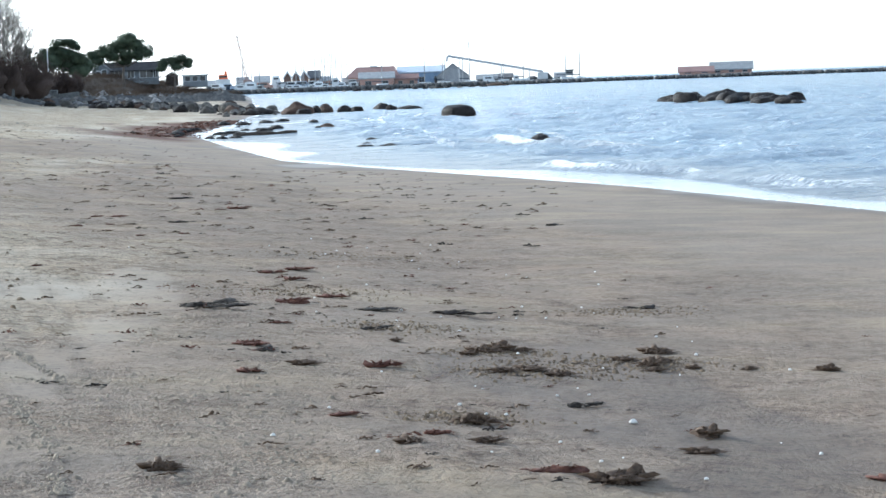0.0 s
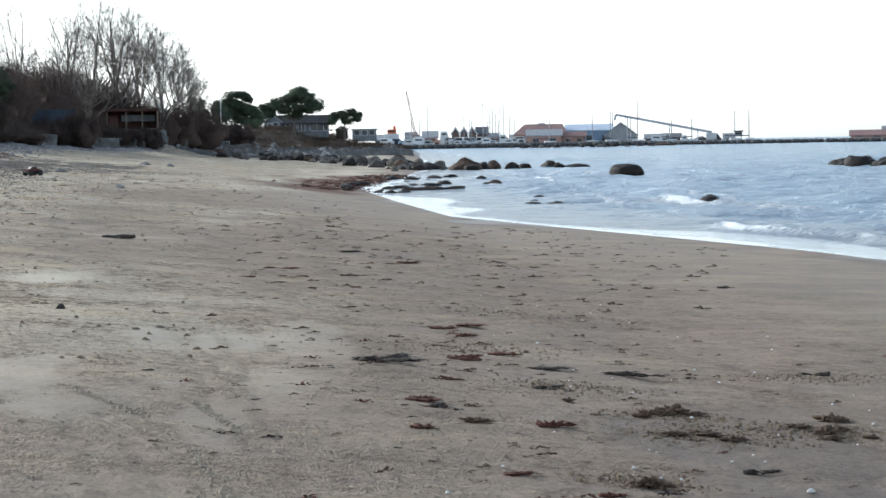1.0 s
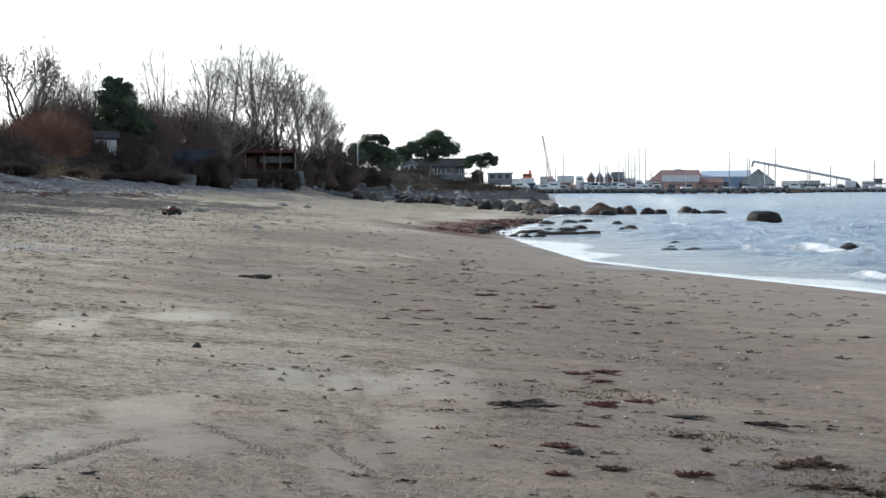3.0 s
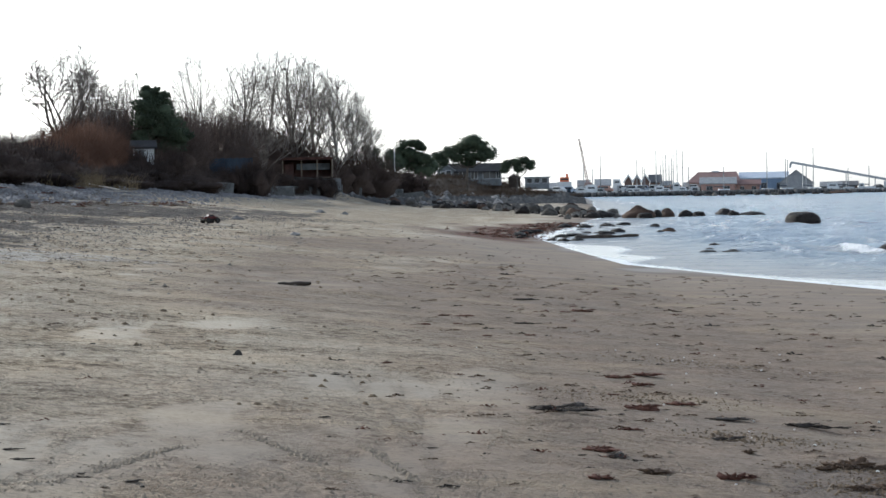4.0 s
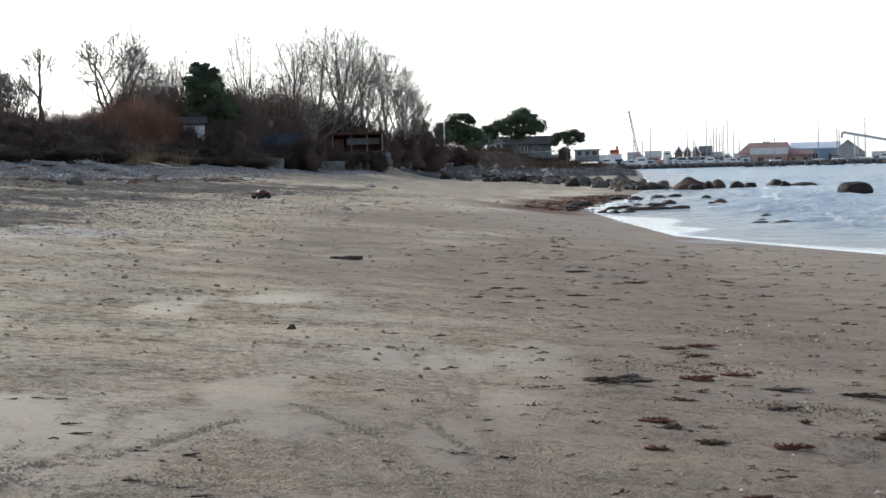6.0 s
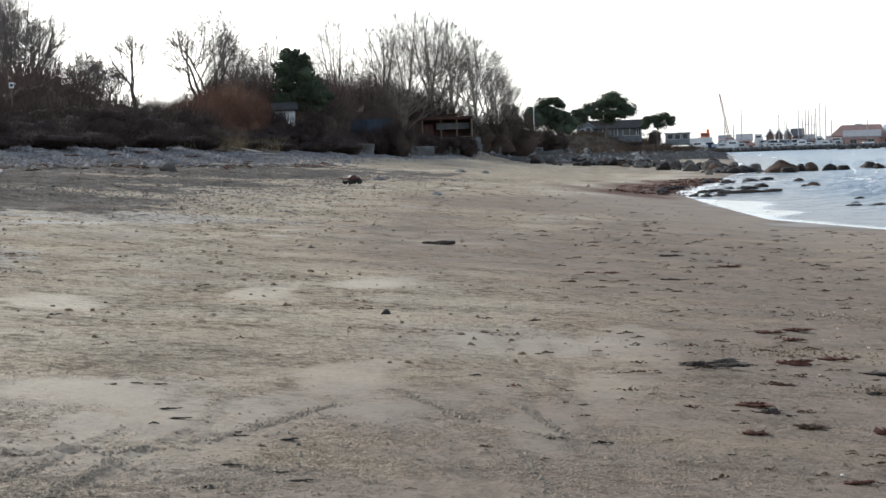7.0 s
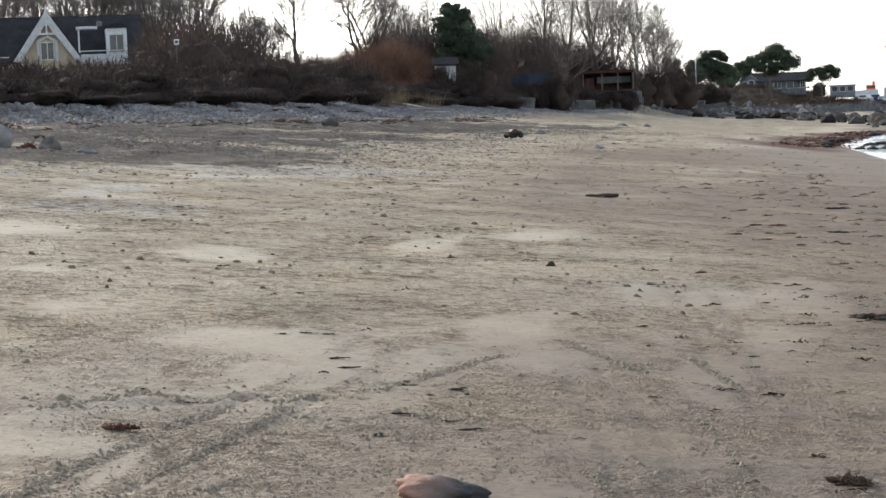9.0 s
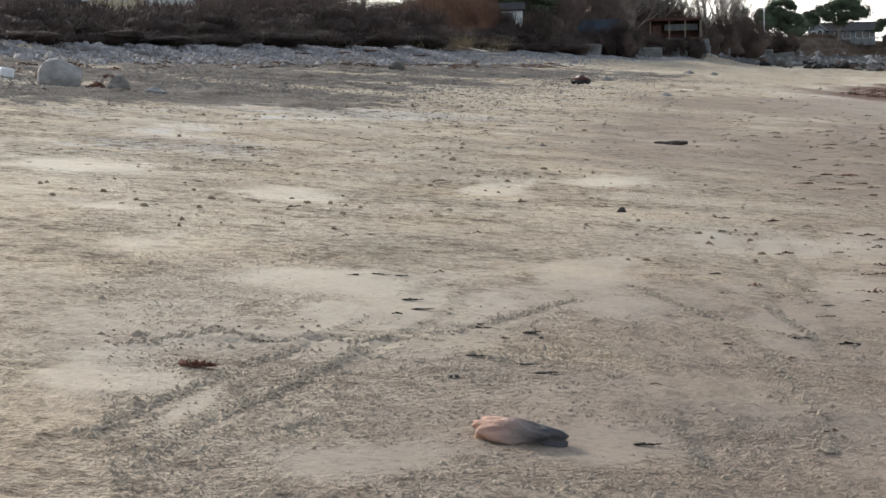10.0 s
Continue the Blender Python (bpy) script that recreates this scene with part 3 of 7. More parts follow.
def build_ground():
    xs = spread(-1600, -3.0, 3.0, 1600, 0.034, 1.047)
    ys = [-60.0, -30, -12, -4, 0, 2.5, 4, 5.0]
    while ys[-1] < 1700:
        y = ys[-1]
        ys.append(y + (0.0036 * y ** 1.25 if y < 60 else 0.03 * (y - 60) + 0.6))
    ys = np.array(ys)
    x, y = (a.ravel() for a in np.meshgrid(xs, ys))
    z = land(x, y)
    s = shore(y) - x
    near = np.exp(-np.maximum(y - 10, 0) / 45) * ease((s - 1.0) / 5)
    wide = np.exp(-np.maximum(y - 10, 0) / 120) * ease((s - 2.0) / 5)
    # churned sand almost all over, with smooth pale patches
    churn = churned(x, y) * ease((s - 3.0) / 5)
    ridge = fbm(x * 4.5, y * 3.2, 3, 11)
    clod = fbm(x * 11, y * 7.5, 2, 21)
    crumb = value_noise(x * 25, y * 17, 25) + 0.5 * value_noise(x * 41, y * 29, 27)
    lumps = value_noise(x * 14, y * 9, 29)
    z = z + wide * (0.03 * fbm(x * 0.8, y * 0.5, 3, 5) + 0.06 * ease((y - 14) / 20) * fbm(x * 1.3, y * 0.9, 3, 7) * (0.4 + churn) + 0.05 * ease((-3 - x) / 4) * ease((y - 13) / 8) * fbm(x * 1.8, y * 1.3, 3, 9))
    z = z + near * (churn * (0.004 * ridge + 0.014 * np.maximum(clod - 0.18, 0) + 0.02 * np.maximum(crumb - 0.1, 0) + 0.01 * np.maximum(lumps - 0.25, 0)))
    dents = fbm(x * 2.6, y * 1.6, 2, 31)
    z -= near * churn * 0.008 * ease((dents - 0.22) / 0.15)
    close = np.nonzero((y < 24) & (np.abs(x) < 8))[0]
    xc, yc = x[close], y[close]
    wx, wy = xc + 0.06 * value_noise(xc * 1.7, yc * 1.7, 41), yc + 0.06 * value_noise(xc * 1.7, yc * 1.7, 42)
    for run, deep in zip(TRACKS, TRACK_DEPTH):
        d, along, ln = to_run(wx, wy, run)
        on = ease(along / 0.5) * ease((ln - along) / 0.5) * ease(0.8 + 1.5 * fbm(xc * 0.9, yc * 0.9, 2, 43)) * deep
        lug = 0.5 + 0.5 * np.sin(along / 0.045 * math.pi)
        groove = np.exp(-(d / 0.05) ** 4)
        berm = np.exp(-((d - 0.08) / 0.03) ** 2)
        z[close] += on * (-0.009 * groove - 0.005 * lug * groove + 0.01 * berm * (0.3 + 3.0 * np.maximum(crumb[close], 0)))
        churn[close] = np.maximum(churn[close], on * np.exp(-(d / 0.095) ** 4))
    # gravel on the upper beach, shingle on the ridge
    c = crest(y)
    up = ease((c + 20.3 - x) / 5 + fbm(x * 0.12, y * 0.08, 3, 51) * 1.2) * ease((130 - y) / 40)
    gravel = up * ease(0.9 + fbm(x * 0.35, y * 0.25, 4, 61) * 1.5) * ease((s - 8) / 5)
    gravel = np.maximum(gravel, ease((c + np.interp(y, [0, 110, 150, 215], [7, 7, 3.5, 2.5]) - x) / 4 + 0.6 * fbm(x * 0.3, y * 0.3, 3, 71)))
    far_bank = ease((y - 215) / 50) * ease((s - 3) / 6)
    gravel = np.maximum(gravel, far_bank)
    z += 0.13 * gravel * fbm(x * 2.6, y * 1.6, 4, 81) * (y < 260)
    turf = ease((c + 2.8 + 6.0 * ease((y - 205) / 30) - x) / 3 + 0.5 * fbm(x * 0.4, y * 0.4, 3, 91))
    wet = ease((4.6 - s) / 4.5 + 0.5 * fbm(x * 0.35, y * 0.2, 3, 95))
    damp = np.interp(y, [10, 30, 60, 100], [17, 15, 10, 6])
    wet = np.maximum(wet, 0.85 * ease((damp - s) / 5 + 0.9 * fbm(x * 0.3, y * 0.15, 3, 97)))
    stain = np.exp(-((x - 3.0) / 1.3) ** 2 - ((y - 10.0) / 3.0) ** 2)
    wet = np.maximum(wet, 0.95 * ease(1.6 * stain + 0.9 * fbm(x * 1.3, y * 0.6, 3, 103)))
    scarp = np.exp(-((x + 26.8) / 2.4) ** 2 - ((y - 61) / 4.5) ** 2)
    z += 0.2 * scarp * (1 + 1.2 * fbm(x * 0.9, y * 0.9, 3, 99))
    gravel, turf = gravel * (1 - ease(scarp * 3)), turf * (1 - ease(scarp * 3))
    blown = ease(1.0 - np.abs(x + 7.6 - 0.03 * (y - 24)) / 2.8 + 1.5 * fbm(x * 0.6, y * 0.3, 4, 105)) * ease((y - 17) / 6) * ease((46 - y) / 12) * (1 - 0.8 * gravel)
    mat_of_weed = ease(1.0 - np.abs(s - 1.8 - 0.03 * (y - 78)) / 3.0 + 1.3 * fbm(x * 0.5, y * 0.2, 4, 107)) * ease((y - 74) / 8) * ease((124 - y) / 8)
    SURFACE.extend((xs, ys, z.reshape(len(ys), len(xs))))
    me = mesh_from("ground", np.stack([x, y, z], -1), grid_faces(len(xs), len(ys)), SAND, True)
    for name, val in (("wet", wet), ("gravel", gravel), ("churn", churn), ("turf", turf), ("blown", blown), ("weedy", mat_of_weed)):
        at = me.attributes.new(name, "FLOAT", "POINT")
        at.data.foreach_set("value", np.clip(val, 0, 1).astype(np.float32))
    return tagged(new("ground", me), "pale tan beach sand, churned and marked by wheel tracks", "ground", kind="structure")


BREAKERS = [([(15.3, 50), (15.1, 56), (14.7, 60.4), (14.3, 65), (13.7, 68.6), (12.6, 67.1), (11.0, 65.3)], 1.0, 0.4),
            ([(13.5, 30), (12.7, 35), (12.4, 39.2), (11.2, 43.4), (11.1, 48.5), (11.1, 54.4)], 0.8, 0.26)]


def build_sea():
    xs = spread(2.0, 4.0, 18.0, 2600, 0.16, 1.055)
    ys = [-200.0, -60, -20, 0, 8]
    while ys[-1] < 2600:
        y = ys[-1]
        ys.append(y + (0.004 * y + 0.05 if y < 200 else 0.05 * (y - 200) + 1.0))
    ys = np.array(ys)
    x, y = (a.ravel() for a in np.meshgrid(xs, ys))
    s = x - shore(y)
    out, calm = ease((s - 2.0) / 6), np.exp(-np.maximum(y - 120, 0) / 400)
    # low crests that come in across the bay, short chop on them
    bow = y + 0.35 * s + 3.0 * fbm(x * 0.04, y * 0.04, 2, 5)
    ridge = 1 - np.abs(np.sin(bow * 0.62 + 2.4 * fbm(x * 0.11, y * 0.05, 3, 7))) ** 0.8
    patch = ease(0.5 + 1.3 * fbm(x * 0.06, y * 0.05, 3, 8))
    chop = fbm(x * 0.4 + y * 0.05, y * 0.8, 4, 9)
    z = SEA + out * calm * (0.14 * ridge * patch + 0.3 * chop)
    # low breakers near the shore: one that curls in over the shoal, one that runs up the beach
    breaker, wash = np.zeros_like(x), np.zeros_like(x)
    near = np.nonzero((y > 26) & (y < 76) & (x < 22))[0]
    xn, yn = x[near] + 0.5 * fbm(x[near] * 0.5, y[near] * 0.35, 3, 13), y[near] + 1.2 * fbm(x[near] * 0.4, y[near] * 0.3, 3, 17)
    for line, high, wide in BREAKERS:
        d, along, ln = to_run(xn, yn, line)
        live = ease(along / 4) * ease((ln - along) / 4) * ease(0.8 + 1.4 * fbm(along * 0.3, along * 0.0, 3, 19)) * high
        breaker[near] = np.maximum(breaker[near], np.exp(-(d / wide) ** 2) * live)
        wash[near] = np.maximum(wash[near], np.exp(-(d / (3.2 * wide)) ** 2) * live)
    z += 0.2 * breaker * (1 + 0.35 * fbm(x * 1.4, y * 1.4, 2, 23))
    z = np.where(s < 0.5, SEA + 0.012 - 0.03 * np.clip(-s, 0, 3), z)
    foam = 0.9 * ease((0.7 + 0.8 * fbm(x * 0.1, y * 0.12, 3, 29) - s) / 0.8) * (0.7 + 0.6 * fbm(x * 0.7, y * 0.25, 3, 33))
    foam = np.maximum(foam, breaker * 0.33 * (1 + 1.7 * fbm(x * 0.9, y * 0.4, 3, 35)) + 0.2 * wash * (1 + 2.4 * fbm(x * 0.9, y * 0.5, 3, 36)))
    foam = np.maximum(foam, 0.4 * ease((fbm(x * 0.22, y * 0.3, 4, 37) - 0.22) / 0.25) * ease((14 - s) / 8))
    foam = np.maximum(foam, 0.5 * ease((ridge * patch - 0.72) / 0.2) * ease((fbm(x * 0.2, y * 0.2, 3, 39) - 0.12) / 0.2) * ease((30 - s) / 20) * calm)
    for line, thin, seed in ((7.5, 0.3, 43), (11.0, 0.35, 47)):
        off = s - line - 3.0 * fbm(y * 0.04, y * 0.0, 3, seed)
        foam = np.maximum(foam, 0.55 * np.exp(-(off / thin) ** 2) * ease(0.2 + 2.5 * fbm(x * 0.08, y * 0.06, 3, seed + 2)))
    shallow = np.maximum(ease((10 - s) / 10), 1.0 * wash)
    film = ease((1.3 + 2.4 * fbm(x * 0.12, y * 0.1, 3, 61) - s) / 0.6) * ease((135 - y) / 40)
    me = mesh_from("water", np.stack([x, y, z], -1), grid_faces(len(xs), len(ys)), SEA_MAT, True)
    for name, val in (("foam", foam), ("shallow", shallow), ("film", film)):
        at = me.attributes.new(name, "FLOAT", "POINT")
        at.data.foreach_set("value", np.clip(val, 0, 1).astype(np.float32))
    return tagged(new("water", me), "blue-grey sea with low breakers and white foam", "water", kind="structure")


build_ground()
build_sea()


# ---- trees and brush ----
def bare_tree_meshes(seed, height, stem=0.2, limbs=9, lean=(8, 42), crook=0.05, upward=0.03, sub=(8, 8, 6), spread=(24, 58), fine_rad=0.0125, bark=None, crown=(0.57, 0.27, 0.44), girth=0.017):
    """A leafless tree: a trunk that parts into long rising limbs, which branch three times more. Trunk and limbs are one mesh, the twigs another."""
    rs = np.random.RandomState(seed)
    wood, fine = Shape(), Shape()
    feet, tips = [], []

    def turned(d, deg):
        side = np.cross(d, rs.normal(0, 1, 3))
        side /= np.linalg.norm(side)
        return d * math.cos(radians(deg)) + side * math.sin(radians(deg))

    def room(p, d):
        # how far a limb may reach before it leaves the rounded crown
        k = np.array([1 / crown[1], 1 / crown[1], 1 / crown[2]]) / height
        a, b = (p - np.array([0, 0, crown[0] * height])) * k, d * k
        h, q = np.dot(a, b) / np.dot(b, b), (np.dot(a, a) - 1) / np.dot(b, b)
        return max(math.sqrt(max(h * h - q, 0)) - h, 0.035 * height) * rs.uniform(0.75, 1.06)

    def limb(p, d, length, rad, level):
        length = min(length, room(p, d)) if level else length
        if level == 4:
            feet.append(p)
            tips.append(p + (d + np.array([0, 0, 0.25])) * length)
            return
        n = (5, 6, 3, 2)[level]
        pts, dirs = [p], [d]
        for k in range(n):
            d = d + rs.normal(0, crook * (1.0, 1.3, 1.1, 0.9)[level], 3) + np.array([0, 0, upward * (level > 0)])
            d = d / np.linalg.norm(d)
            p = p + d * length / n
            pts.append(p)
            dirs.append(d)
        tip = max(rad * (0.72 if level == 0 else 0.3), fine_rad * 0.6)
        (wood if level < 2 else fine).tube(pts, np.linspace(rad, tip, n + 1), (8, 5, 3, 3)[level])
        if level == 0:
            for k in range(limbs):
                u = 1.0 if k < limbs * 0.5 else rs.uniform(0.55, 1.0)
                i = u * n
                j = min(int(i), n - 1)
                q = pts[j] + (pts[j + 1] - pts[j]) * (i - j)
                a = 2.4 * k + rs.uniform(-0.5, 0.5)
                t = radians(lean[0] + (lean[1] - lean[0]) * ((k + 0.5) / limbs) + rs.normal(0, 4))
                dr = np.array([math.cos(a) * math.sin(t), math.sin(a) * math.sin(t), math.cos(t)])
                limb(q, dr, height * 1.2, rad * rs.uniform(0.3, 0.5), 1)
            return
        kids = sub[level - 1]
        for k in range(kids):
            u = 0.2 + 0.8 * (k + rs.random_sample()) / kids
            i = min(u, 0.999) * n
            j = int(i)
            q = pts[j] + (pts[j + 1] - pts[j]) * (i - j)
            share = (0.78, 0.62, 0.85)[level - 1] * (1.2 - 0.7 * u) * rs.uniform(0.7, 1.25)
            r = max(rad * (1 - 0.7 * u) * 0.55, fine_rad * (1.5, 1.15, 0.8)[level - 1])
            limb(q, turned(dirs[j + 1], rs.uniform(*spread)), length * share, r, level + 1)

    limb(np.array([0, 0, -0.3]), np.array([0.0, 0.0, 1.0]), stem * height + 0.3, girth * height, 0)
    fine.spikes(feet, tips, fine_rad * 0.8)
    k = height / np.percentile(np.concatenate([v[:, 2] for v in fine.v]), 99.5)
    for s in (wood, fine):
        s.v = [v * k for v in s.v]
    return wood.mesh("trunk", bark or BARK, True), fine.mesh("crown", PALE_TWIG if bark else TWIG)


def bare_tree(meshes, x, y, height_scale, turn, label, wide=1.0):
    t = thing("bare_tree", pose(x, y, ground_z(x, y), 0, 0, turn) @ Matrix.Diagonal((wide * height_scale, wide * height_scale, height_scale, 1)), label, "tree", "leafless trees behind the beach")
    part("trunk", meshes[0], BARK, t)
    part("crown", meshes[1], TWIG, t)
    return t


def brush_mesh(seed, w, d, h, count, mat, rad=0.011, name="bush"):
    """A dense thicket: rounded heaps of crossing shoots that stick out at the rim, closed within."""
    rs = np.random.RandomState(seed)
    sh = Shape()
    lumps = [(rs.uniform(-0.3, 0.3) * w, rs.uniform(-0.3, 0.3) * d, rs.uniform(0.16, 0.56) * h, rs.uniform(0.24, 0.34)) for k in range(7)] + [(0, 0, 0.3 * h, 0.44)]
    lumps = np.array(lumps)
    for k, (cx, cy, cz, r) in enumerate(lumps):
        sh.lump((cx, cy, cz * 0.9), (r * w * 0.6, r * d * 0.6, r * h * 0.62), seed + k, 0.3)
    c = lumps[np.arange(count) % 8]
    v = rs.normal(0, 1, (count, 3)) + np.array([0, 0, 0.25])
    v = v / np.linalg.norm(v, axis=1)[:, None] * rs.uniform(0.5, 1.05, count)[:, None]
    p = np.stack([c[:, 0] + v[:, 0] * c[:, 3] * w, c[:, 1] + v[:, 1] * c[:, 3] * d, np.maximum(c[:, 2] + v[:, 2] * c[:, 3] * h * 1.1, 0.02)], -1)
    dr = v * 0.7 + np.stack([rs.normal(0, 0.4, count), rs.normal(0, 0.4, count), rs.uniform(0.15, 1.1, count)], -1)
    dr /= np.linalg.norm(dr, axis=1)[:, None]
    ln = rs.uniform(0.25, 0.75, count)[:, None]
    sh.spikes(p - dr * ln * 0.45, p + dr * ln * 0.65, rad * rs.uniform(0.7, 1.3, count))
    top = np.percentile(sh.v[-1][:, 2], 97)
    sh.v = [a * np.array([1, 1, h / top]) for a in sh.v]
    return sh.mesh(name, mat)


def fan_mesh(seed, w, d, h, stems, sprays, mat, rad=0.012):
    """A domed bush of long slender shoots that fan out from its foot."""
    rs = np.random.RandomState(seed)
    sh = Shape()
    sh.lump((0, 0, 0.3 * h), (0.32 * w, 0.32 * d, 0.36 * h), seed, 0.3, 3)
    n = stems + sprays
    a, q = rs.uniform(0, 2 * math.pi, n), np.sqrt(rs.random_sample(n))
    t = q * 1.25 + rs.normal(0, 0.05, n)
    full = rs.uniform(0.8, 1.03, n) * (1 + 0.1 * np.sin(3 * a + seed))
    out = np.stack([np.sin(t) * np.cos(a) * w / 2, np.sin(t) * np.sin(a) * d / 2, np.maximum(np.cos(t), 0.06) ** 0.8 * h], -1) * full[:, None]
    foot = np.stack([0.45 * out[:, 0], 0.45 * out[:, 1], np.zeros(n)], -1) * rs.uniform(0.3, 1.0, n)[:, None]
    mid = foot * 0.45 + out * 0.55 + np.stack([np.zeros(n), np.zeros(n), 0.1 * h * np.sin(t)], -1)
    low = foot[:stems]
    sh.spikes(low, mid[:stems] * 1.02, rad * 1.6)
    sh.spikes(mid[:stems] - 0.1 * (mid[:stems] - low), out[:stems], rad)
    k = rs.uniform(0.45, 0.95, sprays)[:, None]
    base = mid[stems:] * (1 - k) + out[stems:] * k
    sway = rs.normal(0, 0.1 * h, (sprays, 3)) * np.array([1, 1, 0.4])
    sh.spikes(base, base + (out - mid)[stems:] * 0.5 + sway + np.array([0, 0, 0.05 * h]), rad * 0.75)
    top = np.percentile(np.concatenate([b[:, 2] for b in sh.v]), 99)
    sh.v = [b * np.array([1, 1, h / top]) for b in sh.v]
    return sh.mesh("bush", mat)


def grass_mesh(seed, w, d, h, count, mat=None):
    rnd = random.Random(seed)
    sh = Shape()
    for i in range(count):
        bx, by = rnd.uniform(-w / 2, w / 2), rnd.uniform(-d / 2, d / 2)
        lx, ly, hh = rnd.gauss(0, 0.3) * h, rnd.gauss(0, 0.3) * h, h * rnd.uniform(0.5, 1.1)
        sh.tube([(bx, by, -0.05), (bx + lx * 0.3, by + ly * 0.3, hh * 0.6), (bx + lx, by + ly, hh)], [0.014, 0.01, 0.004], 3)
    return sh.mesh("grass", mat or DRY_GRASS)


def needle_clump(sh, rs, c, half, count, size):
    """Tufts of needles, thickest at the rim of a clump."""
    v = rs.normal(0, 1, (count, 3)) + np.array([0, 0, 0.2])
    v = v / np.linalg.norm(v, axis=1)[:, None] * rs.uniform(0.45, 1.0, count)[:, None]
    p = np.array(c) + v * np.array(half)
    d = v + rs.normal(0, 0.45, (count, 3)) + np.array([0, 0, 0.3])
    d = d / np.linalg.norm(d, axis=1)[:, None] * (size * rs.uniform(0.6, 1.3, count))[:, None]
    sh.spikes(p - d * 0.3, p + d, size * 0.3)


def pine(az, d, top_el, lobes, label, seed, lean=0.0, bits=16, thick=56):
    """A pine with a bare trunk, limbs to each lobe and a crown of needle clumps, as tall as that angle over the eye. Lobes: x, y, z, half sizes, in heights."""
    rs = np.random.RandomState(seed)
    x, y = polar(az, d)
    height = 1.5 + d * math.tan(radians(top_el)) - ground_z(x, y)
    lean *= height
    t = thing("pine_tree", pose(x, y, ground_z(x, y), 0, 0, -az), label, "tree", "pines by the shore")
    wood, crown = Shape(), Shape()
    fork = Vector((lean * 0.5, 0, height * 0.4))
    wood.tube([(0, 0, -0.3), (lean * 0.15, 0, height * 0.2), tuple(fork), (lean, 0, height * 0.8)], [0.055 * height ** 0.7, 0.046 * height ** 0.7, 0.036 * height ** 0.7, 0.02], 7)
    for lobe in lobes:
        cx, cy, cz, rx, ry, rz = (q * height * k for q, k in zip(lobe, (1, 1, 1, 1.12, 1.12, 1.5)))
        cy += rs.uniform(-0.4, 0.4) * rx
        m = fork.lerp(Vector((cx, cy, cz)), 0.5) + Vector((0, 0, -0.06 * height))
        wood.tube([tuple(fork), tuple(m), (cx, cy, cz)], [0.026 * height ** 0.7, 0.017 * height ** 0.7, 0.02], 5)
        crown.lump((cx, cy, cz), (rx * 0.55, ry * 0.55, rz * 0.6), seed + cx, 0.3)
        for k in range(bits):
            v = rs.normal(0, 1, 3)
            v = v / np.linalg.norm(v) * rs.uniform(0.55, 1.0)
            f = rs.uniform(0.3, 0.55)
            needle_clump(crown, rs, (cx + v[0] * rx * 0.74, cy + v[1] * ry * 0.74, cz + v[2] * rz * 0.74), (rx * f, rx * f, max(rz, 0.75 * rx) * f), thick, 0.012 * height + 0.1)
    part("trunk", wood.mesh("trunk", BARK, True), BARK, t)
    part("crown", crown.mesh("crown", NEEDLES), NEEDLES, t, "dark green needle crown")
    return t


TREE_A = bare_tree_meshes(1, 12, 0.22, 11, (4, 56), 0.05, 0.03, (8, 7, 5), (24, 57), 0.0105, crown=(0.58, 0.3, 0.42))
TREE_B = bare_tree_meshes(7, 12, 0.2, 10, (3, 42), 0.045, 0.03, (7, 7, 5), (18, 44), 0.0105, crown=(0.57, 0.2, 0.44))
TREE_C = bare_tree_meshes(15, 12, 0.26, 6, (14, 46), 0.15, 0.02, (11, 7, 7), (26, 54), 0.015, crown=(0.62, 0.34, 0.37), girth=0.03)
TREE_D = bare_tree_meshes(23, 12, 0.4, 5, (6, 42), 0.1, 0.04, (10, 6, 6), (24, 52), 0.014, crown=(0.68, 0.17, 0.32), girth=0.02)
TREE_E = bare_tree_meshes(31, 12, 0.18, 11, (5, 60), 0.06, 0.03, (8, 7, 5), (24, 57), 0.0105, crown=(0.57, 0.32, 0.43))
TREE_P = bare_tree_meshes(44, 12, 0.26, 11, (4, 56), 0.055, 0.03, (8, 7, 5), (24, 57), 0.0105, bark=BIRCH, crown=(0.57, 0.31, 0.43))

